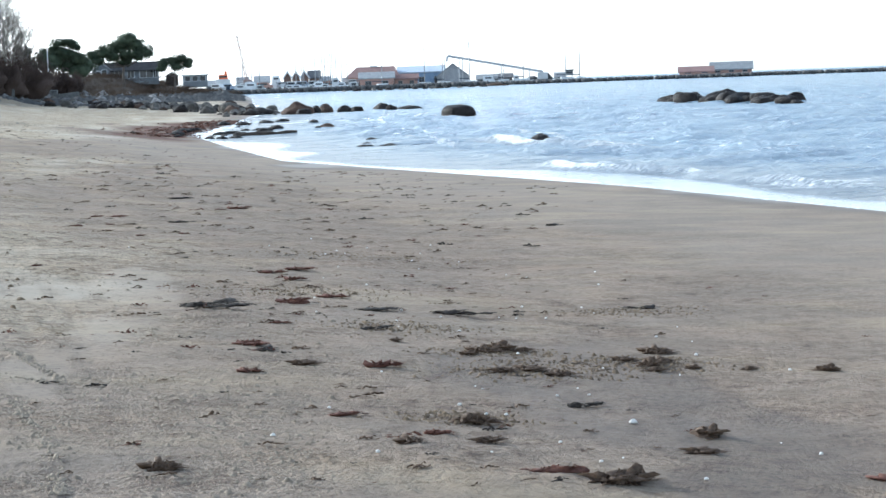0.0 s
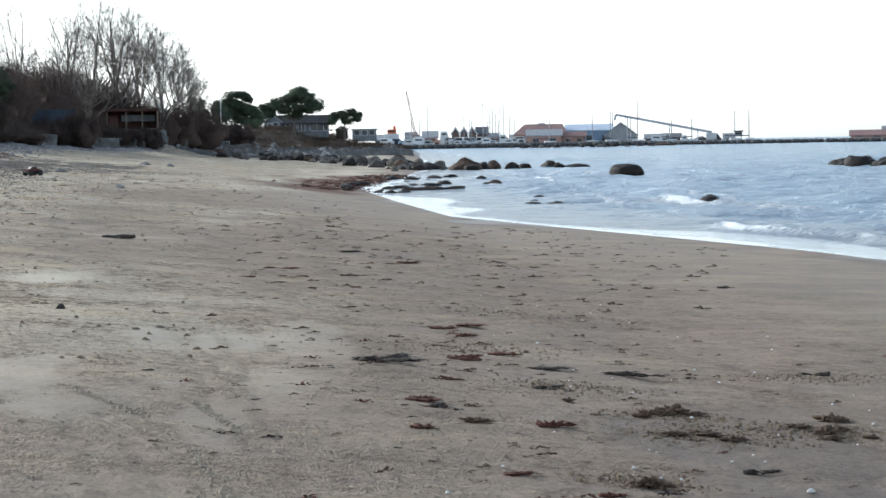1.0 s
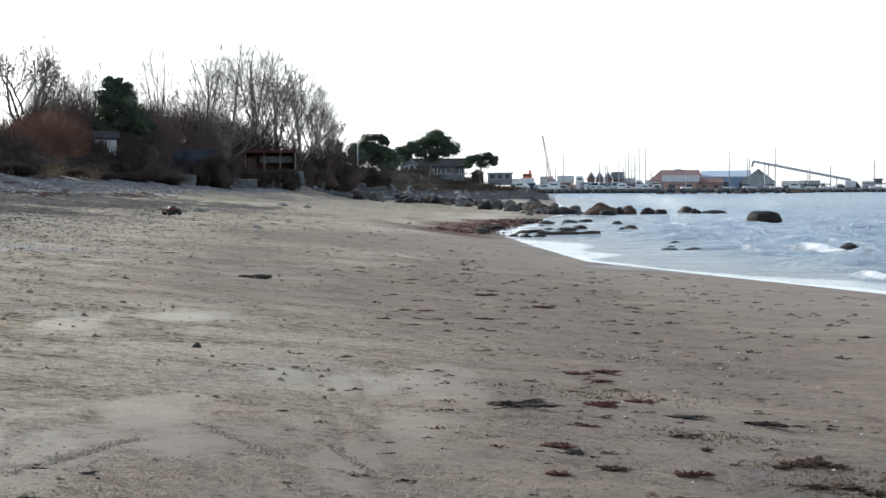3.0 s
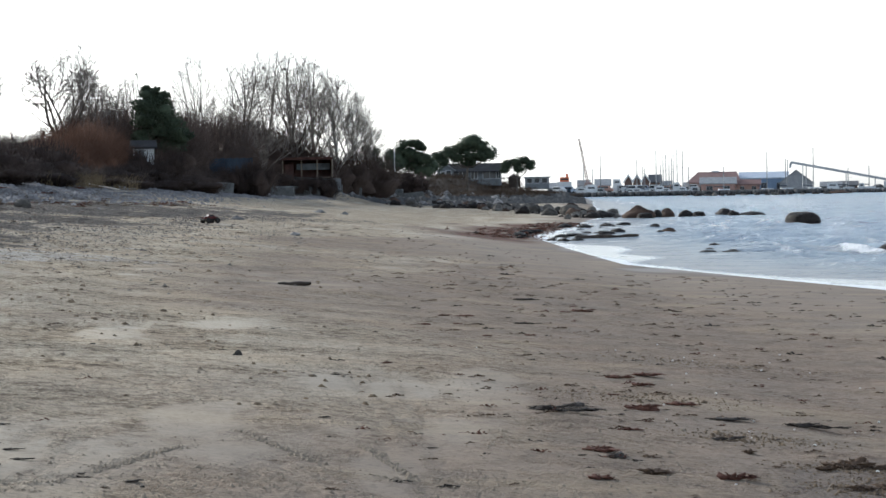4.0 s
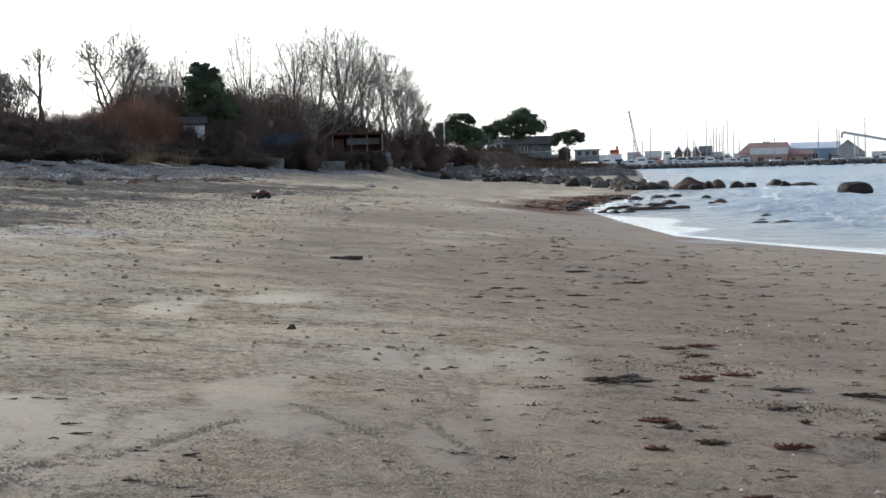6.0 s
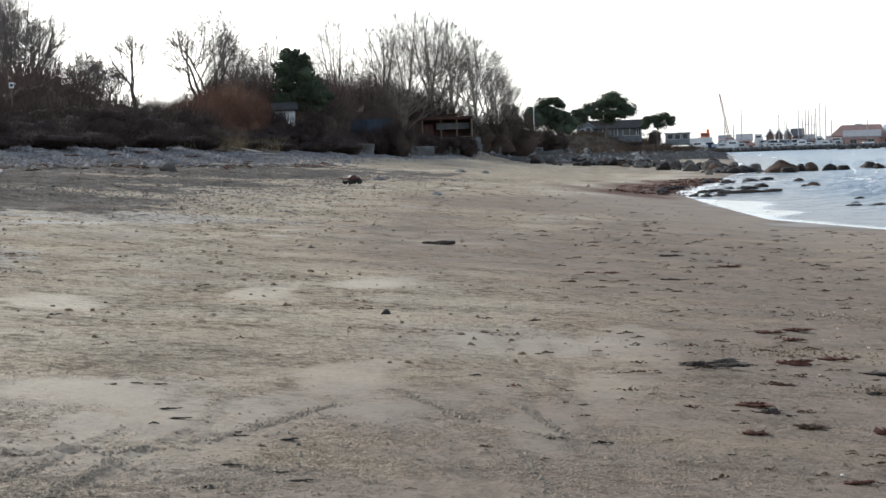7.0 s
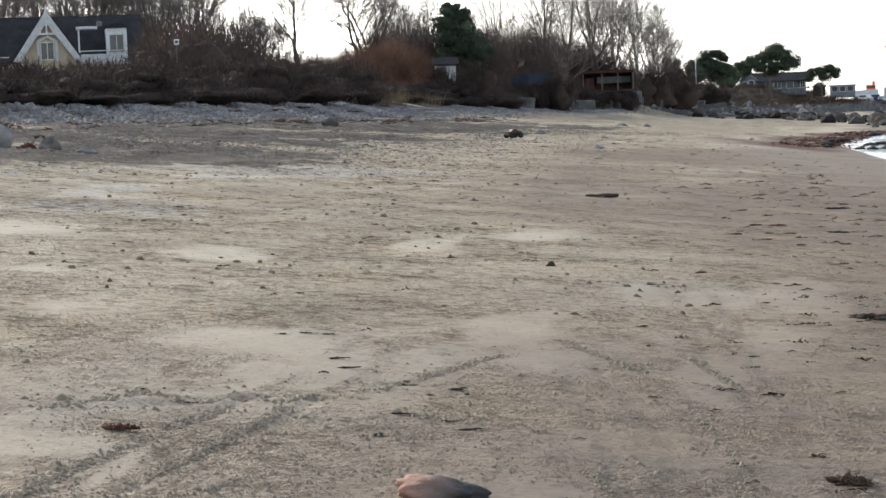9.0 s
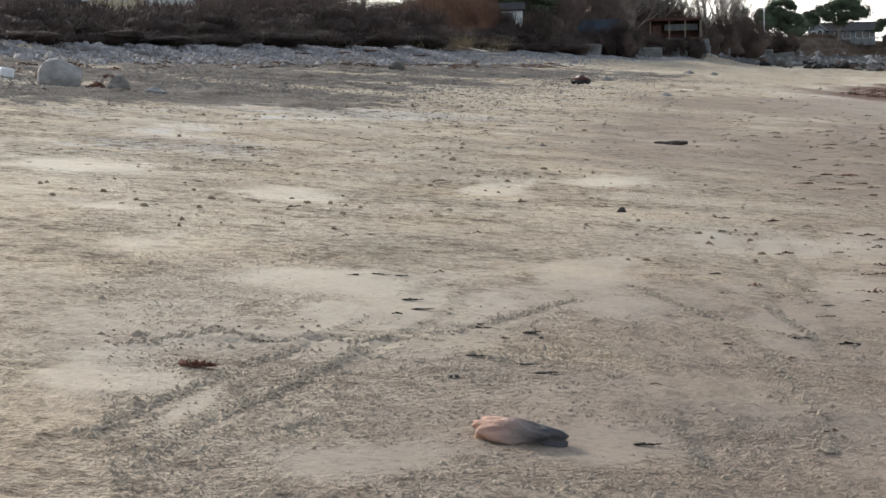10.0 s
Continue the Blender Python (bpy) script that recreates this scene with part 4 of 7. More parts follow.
# bearing, distance, height of the top over the eye in degrees, which, width
WOOD = [(-21.0, 186, 5.6, TREE_E, 1), (-19.2, 190, 5.7, TREE_A, 1), (-18.0, 186, 5.7, TREE_E, 1), (-17.2, 190, 5.6, TREE_A, 1), (-16.5, 186, 5.4, TREE_A, 1), (-15.9, 186, 5.3, TREE_E, 1), (-20.2, 188, 5.6, TREE_A, 1), (-19.9, 195, 5.3, TREE_D, 1), (-18.1, 196, 5.4, TREE_D, 1), (-16.6, 195, 5.4, TREE_D, 1), (-15.2, 194, 5.1, TREE_B, 1), (-14.6, 190, 4.5, TREE_D, 1),
        (-21.5, 168, 5.0, TREE_A, 1), (-20.3, 178, 5.2, TREE_C, 1), (-19.4, 165, 5.0, TREE_B, 1), (-18.5, 172, 5.3, TREE_A, 1), (-17.7, 180, 5.1, TREE_C, 1),
        (-17.0, 168, 5.3, TREE_B, 1), (-16.3, 175, 5.0, TREE_E, 1), (-15.6, 165, 5.0, TREE_A, 1), (-14.9, 172, 4.6, TREE_C, 1), (-14.3, 165, 3.7, TREE_B, 1),
        (-13.7, 158, 3.3, TREE_C, 1), (-13.35, 165, 3.45, TREE_B, 1), (-13.0, 150, 3.1, TREE_C, 0.8), (-12.35, 160, 2.95, TREE_D, 1), (-12.6, 162, 3.2, TREE_D, 1), (-11.9, 160, 4.05, TREE_D, 1), (-9.75, 150, 4.25, TREE_C, 1), (-9.2, 162, 3.5, TREE_E, 1),
        (-8.8, 172, 3.4, TREE_A, 1), (-8.2, 168, 3.3, TREE_E, 1), (-7.8, 178, 3.5, TREE_B, 1), (-9.6, 178, 3.2, TREE_B, 1), (-6.15, 184, 4.0, TREE_A, 0.72), (-6.9, 190, 3.2, TREE_D, 1), (-4.8, 192, 3.75, TREE_A, 1), (-4.15, 202, 4.0, TREE_E, 1),
        (-3.45, 212, 4.1, TREE_A, 1), (-2.8, 222, 3.75, TREE_P, 1), (-2.15, 217, 3.3, TREE_P, 1), (-1.65, 222, 2.85, TREE_P, 1), (-1.25, 226, 2.2, TREE_P, 0.9)]
for i, (az, d, el, which, wide) in enumerate(WOOD):
    x, y = polar(az, d)
    top = 1.5 + d * math.tan(radians(el)) - ground_z(x, y)
    bare_tree(which, x, y, top / 11.5, i * 77.0, "leafless tree with pale bark and fine twigs" if which is TREE_P else "tall leafless grey-brown tree with fine twigs", wide)

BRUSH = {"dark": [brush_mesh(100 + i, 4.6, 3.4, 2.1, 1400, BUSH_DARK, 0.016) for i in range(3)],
         "brown": [fan_mesh(200 + i, 5.4, 4.4, 3.4, 330, 1250, BUSH_BROWN, 0.017) for i in range(3)],
         "red": [fan_mesh(300 + i, 5.0, 4.0, 3.2, 1100, 2200, BUSH_RED, 0.011) for i in range(2)]}
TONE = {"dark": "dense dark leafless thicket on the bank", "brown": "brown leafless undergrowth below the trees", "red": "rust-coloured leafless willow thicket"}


def bush(tone, az, d, top_el, wide=1.0, seed=0):
    """A thicket at a bearing and distance whose top stands at that angle over the eye."""
    x, y = polar(az, d)
    z = ground_z(x, y)
    h = {"dark": 2.1, "brown": 3.4, "red": 3.2}[tone]
    k = max((1.5 + d * math.tan(radians(top_el)) - z) / h, 0.15)
    m = pose(x, y, z, 0, 0, seed * 67 % 360) @ Matrix.Diagonal((wide, wide, k, 1))
    ms = BRUSH[tone]
    b = new("bush", ms[seed % len(ms)])
    b.matrix_world = m
    return tagged(b, TONE[tone], "bush", tone + " thickets on the bank")


def crest_range(az):
    """How far the crest of the bank is at a bearing."""
    d = np.arange(40, 420, 0.5)
    x, y = d * math.sin(radians(az)), d * math.cos(radians(az))
    i = int(np.argmax(x < crest(y))) if az < 0 else int(np.argmax(y > 330))
    return float(d[i])


rng = random.Random(5)
n = 0
az = -24.5
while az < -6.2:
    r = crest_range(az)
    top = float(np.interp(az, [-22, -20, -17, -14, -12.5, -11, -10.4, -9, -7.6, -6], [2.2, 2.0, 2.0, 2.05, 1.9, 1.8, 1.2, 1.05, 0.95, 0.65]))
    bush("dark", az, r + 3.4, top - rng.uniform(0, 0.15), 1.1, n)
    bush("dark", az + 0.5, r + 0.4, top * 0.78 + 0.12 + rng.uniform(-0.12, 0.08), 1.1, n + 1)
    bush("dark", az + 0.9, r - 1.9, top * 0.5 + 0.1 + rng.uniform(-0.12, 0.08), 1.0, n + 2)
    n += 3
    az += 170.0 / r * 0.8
for az, d, el, w in [(-10.85, 128, 1.5, 0.7), (-10.3, 131, 1.95, 0.9), (-9.6, 134, 2.1, 1.1), (-9.0, 137, 2.15, 1.1), (-8.55, 141, 1.9, 0.75), (-9.2, 142, 2.1, 1.1), (-8.3, 143, 1.65, 0.55)]:
    bush("red", az, d, el, w, n)
    n += 1
for i in range(38):
    az = -23.5 + i * 0.61
    d = float(np.interp(az, [-24, -14, -10, -6, -2, 0], [125, 128, 145, 172, 212, 240])) + rng.uniform(-4, 10)
    el = float(np.interp(az, [-24, -17, -16.3, -14, -13.2, -12.3, -10.9, -10.3, -9, -6, -3, -1, 0], [2.6, 3.2, 3.45, 3.1, 2.2, 1.9, 1.95, 2.5, 2.7, 2.4, 1.75, 1.2, 0.9])) + rng.uniform(-0.3, 0.1)
    if -21.5 < az < -16.1:
        d += 45
    if -4.6 < az < -1.9:
        d = max(d, 214)
    bush("brown", az, d, el, 1.25, n)
    n += 1
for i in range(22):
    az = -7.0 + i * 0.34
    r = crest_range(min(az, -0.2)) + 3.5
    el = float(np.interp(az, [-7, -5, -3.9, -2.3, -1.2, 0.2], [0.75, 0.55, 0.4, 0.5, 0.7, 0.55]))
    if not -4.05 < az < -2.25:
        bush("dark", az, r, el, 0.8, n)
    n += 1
pine(-7.25, 160, 3.16, [(-0.07, 0, 0.92, 0.13, 0.13, 0.07), (0.03, 0, 0.87, 0.1, 0.12, 0.07), (-0.11, 0, 0.8, 0.13, 0.14, 0.08), (0.05, 0, 0.76, 0.15, 0.15, 0.08), (-0.1, 0, 0.66, 0.16, 0.16, 0.09), (0.14, 0, 0.64, 0.15, 0.15, 0.08),
                         (0.02, 0, 0.56, 0.18, 0.18, 0.09), (0.2, 0, 0.52, 0.15, 0.15, 0.09), (-0.12, 0, 0.5, 0.16, 0.16, 0.09), (0.1, 0, 0.43, 0.2, 0.18, 0.09), (-0.06, 0, 0.38, 0.2, 0.18, 0.09)], "dense dark green conifer among bare trees", 3, bits=14, thick=60)
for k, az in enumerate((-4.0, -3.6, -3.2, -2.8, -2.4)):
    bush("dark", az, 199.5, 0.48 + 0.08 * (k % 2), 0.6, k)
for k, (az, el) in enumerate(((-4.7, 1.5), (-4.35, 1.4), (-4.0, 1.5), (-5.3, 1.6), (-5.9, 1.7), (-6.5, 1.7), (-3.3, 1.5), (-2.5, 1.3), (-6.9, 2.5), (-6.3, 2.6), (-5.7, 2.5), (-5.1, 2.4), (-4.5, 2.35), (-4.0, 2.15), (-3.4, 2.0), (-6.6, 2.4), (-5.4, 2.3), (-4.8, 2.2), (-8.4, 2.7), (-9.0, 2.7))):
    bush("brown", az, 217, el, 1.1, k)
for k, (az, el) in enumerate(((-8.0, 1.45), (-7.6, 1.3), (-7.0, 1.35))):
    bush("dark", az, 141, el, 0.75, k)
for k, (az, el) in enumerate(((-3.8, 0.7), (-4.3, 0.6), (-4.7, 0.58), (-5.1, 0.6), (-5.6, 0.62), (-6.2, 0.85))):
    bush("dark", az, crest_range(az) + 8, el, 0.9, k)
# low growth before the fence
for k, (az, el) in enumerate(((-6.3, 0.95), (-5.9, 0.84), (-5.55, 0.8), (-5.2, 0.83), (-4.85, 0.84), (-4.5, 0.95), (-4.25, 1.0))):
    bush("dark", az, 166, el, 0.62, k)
pine(1.62, 290, 1.66, [(0.1, 0, 0.87, 0.24, 0.22, 0.12), (-0.04, 0, 0.76, 0.22, 0.22, 0.12), (0.26, 0, 0.77, 0.2, 0.2, 0.11), (0.42, 0, 0.64, 0.18, 0.18, 0.1), (-0.3, 0, 0.66, 0.2, 0.2, 0.11), (-0.5, 0, 0.6, 0.18, 0.18, 0.1), (-0.42, 0, 0.5, 0.14, 0.14, 0.06),
                       (-0.16, 0, 0.58, 0.2, 0.2, 0.09), (0.08, 0, 0.6, 0.16, 0.18, 0.09), (0.28, 0, 0.57, 0.2, 0.18, 0.08), (0.02, 0, 0.48, 0.14, 0.14, 0.06)], "wind-shaped dark green pine beside a house", 5, 0.04)
pine(3.08, 305, 1.02, [(-0.27, 0, 0.76, 0.18, 0.2, 0.13), (-0.02, 0, 0.8, 0.2, 0.2, 0.12), (0.2, 0, 0.87, 0.17, 0.2, 0.1), (0.34, 0, 0.74, 0.17, 0.2, 0.12), (0.06, 0, 0.66, 0.2, 0.2, 0.08), (-0.33, 0, 0.64, 0.13, 0.18, 0.07)], "small round-headed dark green pine", 8)
pine(-0.05, 262, 1.56, [(-0.06, 0, 0.9, 0.2, 0.2, 0.06), (0.16, 0, 0.89, 0.2, 0.2, 0.06), (0.3, 0, 0.82, 0.13, 0.16, 0.06), (-0.16, 0, 0.74, 0.22, 0.2, 0.12), (0.06, 0, 0.68, 0.22, 0.2, 0.12), (0.24, 0, 0.62, 0.2, 0.2, 0.1), (0.36, 0, 0.54, 0.24, 0.22, 0.13), (-0.2, 0, 0.52, 0.3, 0.26, 0.18), (0.1, 0, 0.42, 0.36, 0.3, 0.18), (0.52, 0, 0.4, 0.24, 0.26, 0.15), (0.36, 0, 0.28, 0.36, 0.3, 0.15)], "broad dark green pine behind a flagpole", 11)
pine(-1.15, 252, 1.42, [(-0.14, 0, 0.82, 0.2, 0.22, 0.14), (0.12, 0, 0.76, 0.2, 0.22, 0.16), (0.0, 0, 0.5, 0.34, 0.3, 0.2), (0.24, 0, 0.42, 0.28, 0.3, 0.18)], "bushy dark green pine on the bank", 14)
pine(-0.6, 256, 1.3, [(0, 0, 0.76, 0.26, 0.28, 0.2), (0.1, 0, 0.45, 0.4, 0.3, 0.2)], "bushy dark green pine on the bank", 15)


# ---- rocks, weed and drift ----
def sand_z(x, y):
    return float(surface(x, y))


def rock_mesh(seed, mat, rough=0.27, sub=3, name="rock", cuts=True):
    bm = bmesh.new()
    bmesh.ops.create_icosphere(bm, subdivisions=sub, radius=0.5)
    off = Vector((seed * 7.3, seed * 3.1, seed * 1.7))
    for v in bm.verts:
        p = v.co.copy()
        k = 1 + rough * noise.noise(p * 2.2 + off) * 2 + rough * 0.7 * noise.noise(p * 5 + off) + rough * 0.5 * noise.noise(p * 11 + off)
        v.co = p * k
        # broken faces
        for a, cut in () if not cuts else ((seed * 2.1, 0.36), (seed * 2.1 + 2.3, 0.4), (seed * 2.1 + 4.0, 0.38)):
            n = Vector((math.cos(a), math.sin(a), 0.55)).normalized()
            over = v.co.dot(n) - cut
            if over > 0:
                v.co -= n * over * 0.8
        taper = 1 - 0.12 * max(v.co.z, 0)
        v.co.x *= taper
        v.co.y *= taper
        v.co.z = max(v.co.z, -0.28)
    for f in bm.faces:
        f.smooth = True
    me = bpy.data.meshes.new(name)
    bm.to_mesh(me)
    bm.free()
    me.materials.append(mat)
    return me


ROCKS = {"grey": [rock_mesh(i, ROCK_GREY) for i in range(3)], "wet": [rock_mesh(10 + i, ROCK_WET, 0.15, cuts=False) for i in range(4)], "brown": [rock_mesh(20 + i, ROCK_BROWN, 0.16, cuts=False) for i in range(2)], "dark": [rock_mesh(30 + i, PEBBLE_DARK, 0.27, 2) for i in range(2)], "mossy": [rock_mesh(50 + i, ROCK_MOSSY, 0.15, cuts=i % 2 == 0) for i in range(4)]}
ROCK_LABEL = {"grey": "weathered grey stone lying on the sand", "wet": "dark wet boulder at the water's edge", "brown": "brown weathered boulder standing in the water", "mossy": "grey-brown lichened boulder lying on the beach"}
count = 0


def rock(tone, x, y, w, d, h, sink=0.2, name="rock", group="", label="", z=None):
    global count
    count += 1
    ms = ROCKS[tone]
    ob = new(name, ms[count % len(ms)])
    z = sand_z(x, y) if z is None else z
    ob.matrix_world = pose(x, y, z + h * (0.28 - sink) , 0, 0, count * 137 % 360) @ Matrix.Diagonal((w, d, h, 1))
    return tagged(ob, label or ROCK_LABEL[tone], "rock", group)


big = new("boulder", rock_mesh(3, ROCK_GREY, 0.1, 4, cuts=False))
big.matrix_world = pose(-13.74, 36.3, sand_z(-13.74, 36.3) + 0.14, 0, 0, 10) @ Matrix.Diagonal((0.86, 0.8, 0.74, 1))
tagged(big, "pale rounded granite boulder on the upper beach", "boulder")
rock("mossy", -13.5, 69.0, 0.62, 0.55, 0.5, 0.1)
rock("mossy", -12.3, 35.5, 0.5, 0.42, 0.36, 0.12)
rock("grey", -11.6, 35.5, 0.42, 0.36, 0.16)
rock("grey", -6.78, 77.0, 0.55, 0.45, 0.22)
rock("grey", -3.44, 58.3, 0.34, 0.3, 0.16)
rock("grey", -5.24, 113.9, 0.85, 0.6, 0.3)
rock("grey", -3.84, 114.5, 0.55, 0.5, 0.24)
stone = rock_mesh(41, PINK_STONE, 0.25, 4, cuts=False)
for v in stone.vertices:
    # a rounded head and a low tail
    x = v.co.x
    v.co.z *= 1.12 - 0.75 * max(x + 0.12, 0) - 0.08 * math.exp(-((x - 0.2) / 0.09) ** 2)
    v.co.y *= 1.05 - 0.5 * max(x, 0)
pink = new("granite_stone", stone)
pink.matrix_world = pose(-1.09, 6.97, sand_z(-1.09, 6.97) + 0.01, 0, 6, -8) @ Matrix.Diagonal((0.34, 0.2, 0.108, 1))
tagged(pink, "pink and grey granite stone half sunk in sand", "stone")
rock("dark", -1.5, 16.9, 0.09, 0.07, 0.075, label="small dark pebble lying on the sand", name="pebble")
# boulders of the old groyne
rng = random.Random(17)
for i in range(190):
    t = rng.random()
    x = float(np.interp(t, [0, 0.35, 0.75, 1], [-1.5, 6.5, 12.5, 14.5])) + rng.gauss(0, 0.9)
    y = float(np.interp(t, [0, 0.35, 0.75, 1], [212, 200, 172, 150])) + rng.gauss(0, 8.0)
    s = (0.3 + 1.05 * rng.random() ** 1.8) * (0.75 + 0.3 * t)
    tone = rng.choice(["mossy", "mossy", "mossy", "wet", "wet", "brown"])
    rock(tone, x, y, s * rng.uniform(0.9, 1.5), s, s * rng.uniform(0.6, 1.05), 0.12, "boulder", "boulders of the groyne", {"mossy": "grey-brown lichened boulder in a stone groyne", "wet": "dark wet boulder in a stone groyne", "brown": "brown rounded boulder in a stone groyne"}[tone], max(sand_z(x, y), SEA - 0.3))
for tone, x, y, w, h in [("wet", 13.6, 161, 2.1, 0.9), ("wet", 14.6, 150, 1.8, 0.7), ("brown", 16.8, 145.6, 2.1, 1.15), ("wet", 17.0, 144, 1.2, 0.6), ("brown", 19.2, 148.5, 1.3, 0.85), ("wet", 18.2, 147, 1.0, 0.7), ("wet", 20.4, 146.4, 1.1, 0.7),
                         ("wet", 21.2, 145.5, 0.9, 0.6), ("wet", 23.4, 148, 1.4, 0.75), ("wet", 24.0, 147, 0.9, 0.55), ("wet", 25.5, 148, 1.9, 0.45), ("wet", 21.9, 110.5, 1.75, 0.95), ("wet", 10.0, 66.1, 0.5, 0.22), ("wet", 10.4, 64.2, 0.75, 0.2), ("wet", 10.9, 71.0, 0.5, 0.25),
                         ("wet", 9.7, 64.6, 0.55, 0.2), ("brown", 12.2, 93.5, 0.9, 0.4), ("wet", 11.6, 92, 0.6, 0.3), ("wet", 13.3, 108, 0.6, 0.35), ("wet", 6.5, 61.6, 0.75, 0.13), ("wet", 10.8, 61.9, 0.3, 0.15), ("wet", 15.4, 63.6, 0.75, 0.35), ("wet", 12.7, 33.8, 0.25, 0.08)]:
    rock(tone, x, y, w * 1.08, w * 0.85, h * 1.3, 0.1, "boulder", "boulders in the shallows", z=SEA - 0.1)
for i in range(40):
    x, y = 6.3 + rng.uniform(-0.8, 6.5), rng.uniform(82, 125)
    x = float(shore(y)) + rng.uniform(-1.0, 3.5)
    s = rng.uniform(0.2, 0.7)
    rock("wet", x, y, s * 1.4, s, s * 0.5, 0.1, "rock", "small rocks at the water's edge", "small dark wet rock at the water's edge", max(sand_z(x, y), SEA - 0.05))
# the reef
for i in range(80):
    t = i / 79
    x, y = 40.2 + 1.4 * t + rng.gauss(0, 0.5), 131 - 22.0 * t + rng.gauss(0, 1.4)
    s = rng.uniform(0.6, 1.25) * (0.75 + 0.35 * math.sin(math.pi * t))
    rock("wet", x, y, s * 1.4, s * 1.1, s * rng.uniform(0.6, 1.05), 0.1, "boulder", "boulders of the reef", "dark weed-covered boulder of a low reef in the sea", SEA)
for i in range(60):
    x, y = float(rng.uniform(-14, 14)), rng.uniform(205, 300)
    if crest(y) - 1 < x < shore(y) - 2:
        s = rng.uniform(0.5, 1.3)
        rock("grey", x, y, s * 1.3, s, s * 0.7, 0.15, "rock", "stones below the far bank", "grey stone of the far bank")


COBBLE = ([(1, 0, -0.3), (0, 1, -0.3), (-1, 0, -0.3), (0, -1, -0.3), (0.45, 0.2, 0.9), (-0.4, -0.1, 1.0)], [(0, 1, 4), (1, 5, 4), (1, 2, 5), (2, 3, 5), (3, 4, 5), (3, 0, 4)])


CRUMB = ([(1, 0, -0.3), (-0.5, 0.87, -0.3), (-0.5, -0.87, -0.3), (0.1, 0.05, 1.0)], [(0, 1, 3), (1, 2, 3), (2, 0, 3)])


def shingle(name, count, place, size, label, mat=PEBBLES, flat=0.6, shape=COBBLE):
    """A sheet of loose stones as one mesh."""
    rs = np.random.RandomState(3)
    p = place(rs, count)
    o, f = np.array(shape[0], float), np.array(shape[1])
    n = len(p)
    s = size * rs.lognormal(0, 0.4, n)
    a = rs.uniform(0, 6.28, n)
    v = o[None] * (s[:, None] * rs.uniform(0.6, 1.25, (n, 3)))[:, None] * np.array([1, 1, flat])
    v = np.stack([v[..., 0] * np.cos(a)[:, None] - v[..., 1] * np.sin(a)[:, None], v[..., 0] * np.sin(a)[:, None] + v[..., 1] * np.cos(a)[:, None], v[..., 2]], -1)
    v = v + p[:, None] + np.array([0, 0, 0.1 * size])
    return tagged(new(name, mesh_from(name, v.reshape(-1, 3), (f[None] + len(o) * np.arange(n)[:, None, None]).reshape(-1, 3), mat)), label, "pebbles", kind="stuff")


def on_ridge(rs, n):
    y = rs.uniform(55, 215, n)
    x = crest(y) + np.abs(rs.normal(0, 1, n)) * np.interp(y, [55, 110, 150, 215], [3.4, 3.2, 1.5, 1.0]) + 0.9
    return np.stack([x, y, surface(x, y)], -1)


def on_upper_beach(rs, n):
    y = rs.uniform(25, 95, n)
    x = crest(y) + 12 + rs.normal(0, 4.6, n)
    keep = fbm(x * 0.35, y * 0.12, 4, 61) + 0.15 * rs.normal(0, 1, n) > -0.05
    x, y = x[keep], y[keep]
    return np.stack([x, y, surface(x, y)], -1)


def on_far_bank(rs, n):
    y = rs.uniform(205, 380, n)
    x = crest(y) + rs.uniform(4, 15, n)
    k = x < shore(y) - 1
    return np.stack([x[k], y[k], land(x[k], y[k])], -1)


shingle("shingle_ridge", 24000, on_ridge, 0.078, "grey rounded cobbles heaped along the bank")
shingle("gravel_patch", 75000, on_upper_beach, 0.032, "grey-brown gravel strewn over the upper beach", GRAVEL, 0.55, CRUMB)
# darker rock than the ridge: the slope's shade is put into its colour
shingle("far_shingle", 9000, on_far_bank, 0.22, "grey stones below the far bank", ROCK_DULL)


def crumbled(rs, n):
    """Crumbs of sand, strewn unevenly over the churned parts."""
    y = 5.6 + 28 * rs.random_sample(n) ** 1.65
    x = rs.uniform(-0.38, 0.24, n) * y
    heap = fbm(x * 2.1, y * 1.5, 3, 17) + 0.6 * fbm(x * 0.5, y * 0.3, 2, 18)
    keep = (churned(x, y) * (0.75 + heap) > 0.9 * rs.random_sample(n) ** 0.8) & (x < 0.13 * y)
    p = np.stack([x[keep], y[keep]], -1)
    return np.concatenate([p, surface(p[:, 0], p[:, 1])[:, None]], 1)


def tossed(rs, n):
    """Dark clods in loose drifts over the middle of the beach."""
    y = rs.uniform(13, 46, n)
    x = rs.uniform(-0.4, -0.02, n) * y
    keep = fbm(x * 0.9, y * 0.35, 3, 121) + 0.12 * rs.normal(0, 1, n) > 0.1
    p = np.stack([x[keep], y[keep]], -1)
    return np.concatenate([p, surface(p[:, 0], p[:, 1])[:, None]], 1)


def thrown_up(rs, n):
    """Clods along the rims of the ruts, gathered in little heaps."""
    pts = []
    for run in RIMS:
        for (ax, ay), (bx, by) in zip(run, run[1:]):
            ln = math.hypot(bx - ax, by - ay)
            m = int(n * ln)
            t, off = rs.random_sample(m), rs.normal(0, 0.022, m)
            pts.append(np.stack([ax + t * (bx - ax) - off * (by - ay) / ln, ay + t * (by - ay) + off * (bx - ax) / ln], -1))
    p = np.concatenate(pts)
    p = p[fbm(p[:, 0] * 3.1, p[:, 1] * 2.4, 3, 15) + 0.35 * rs.random_sample(len(p)) > 0.14]
    return np.concatenate([p, surface(p[:, 0], p[:, 1])[:, None] + 0.004 * rs.random_sample((len(p), 1))], 1)


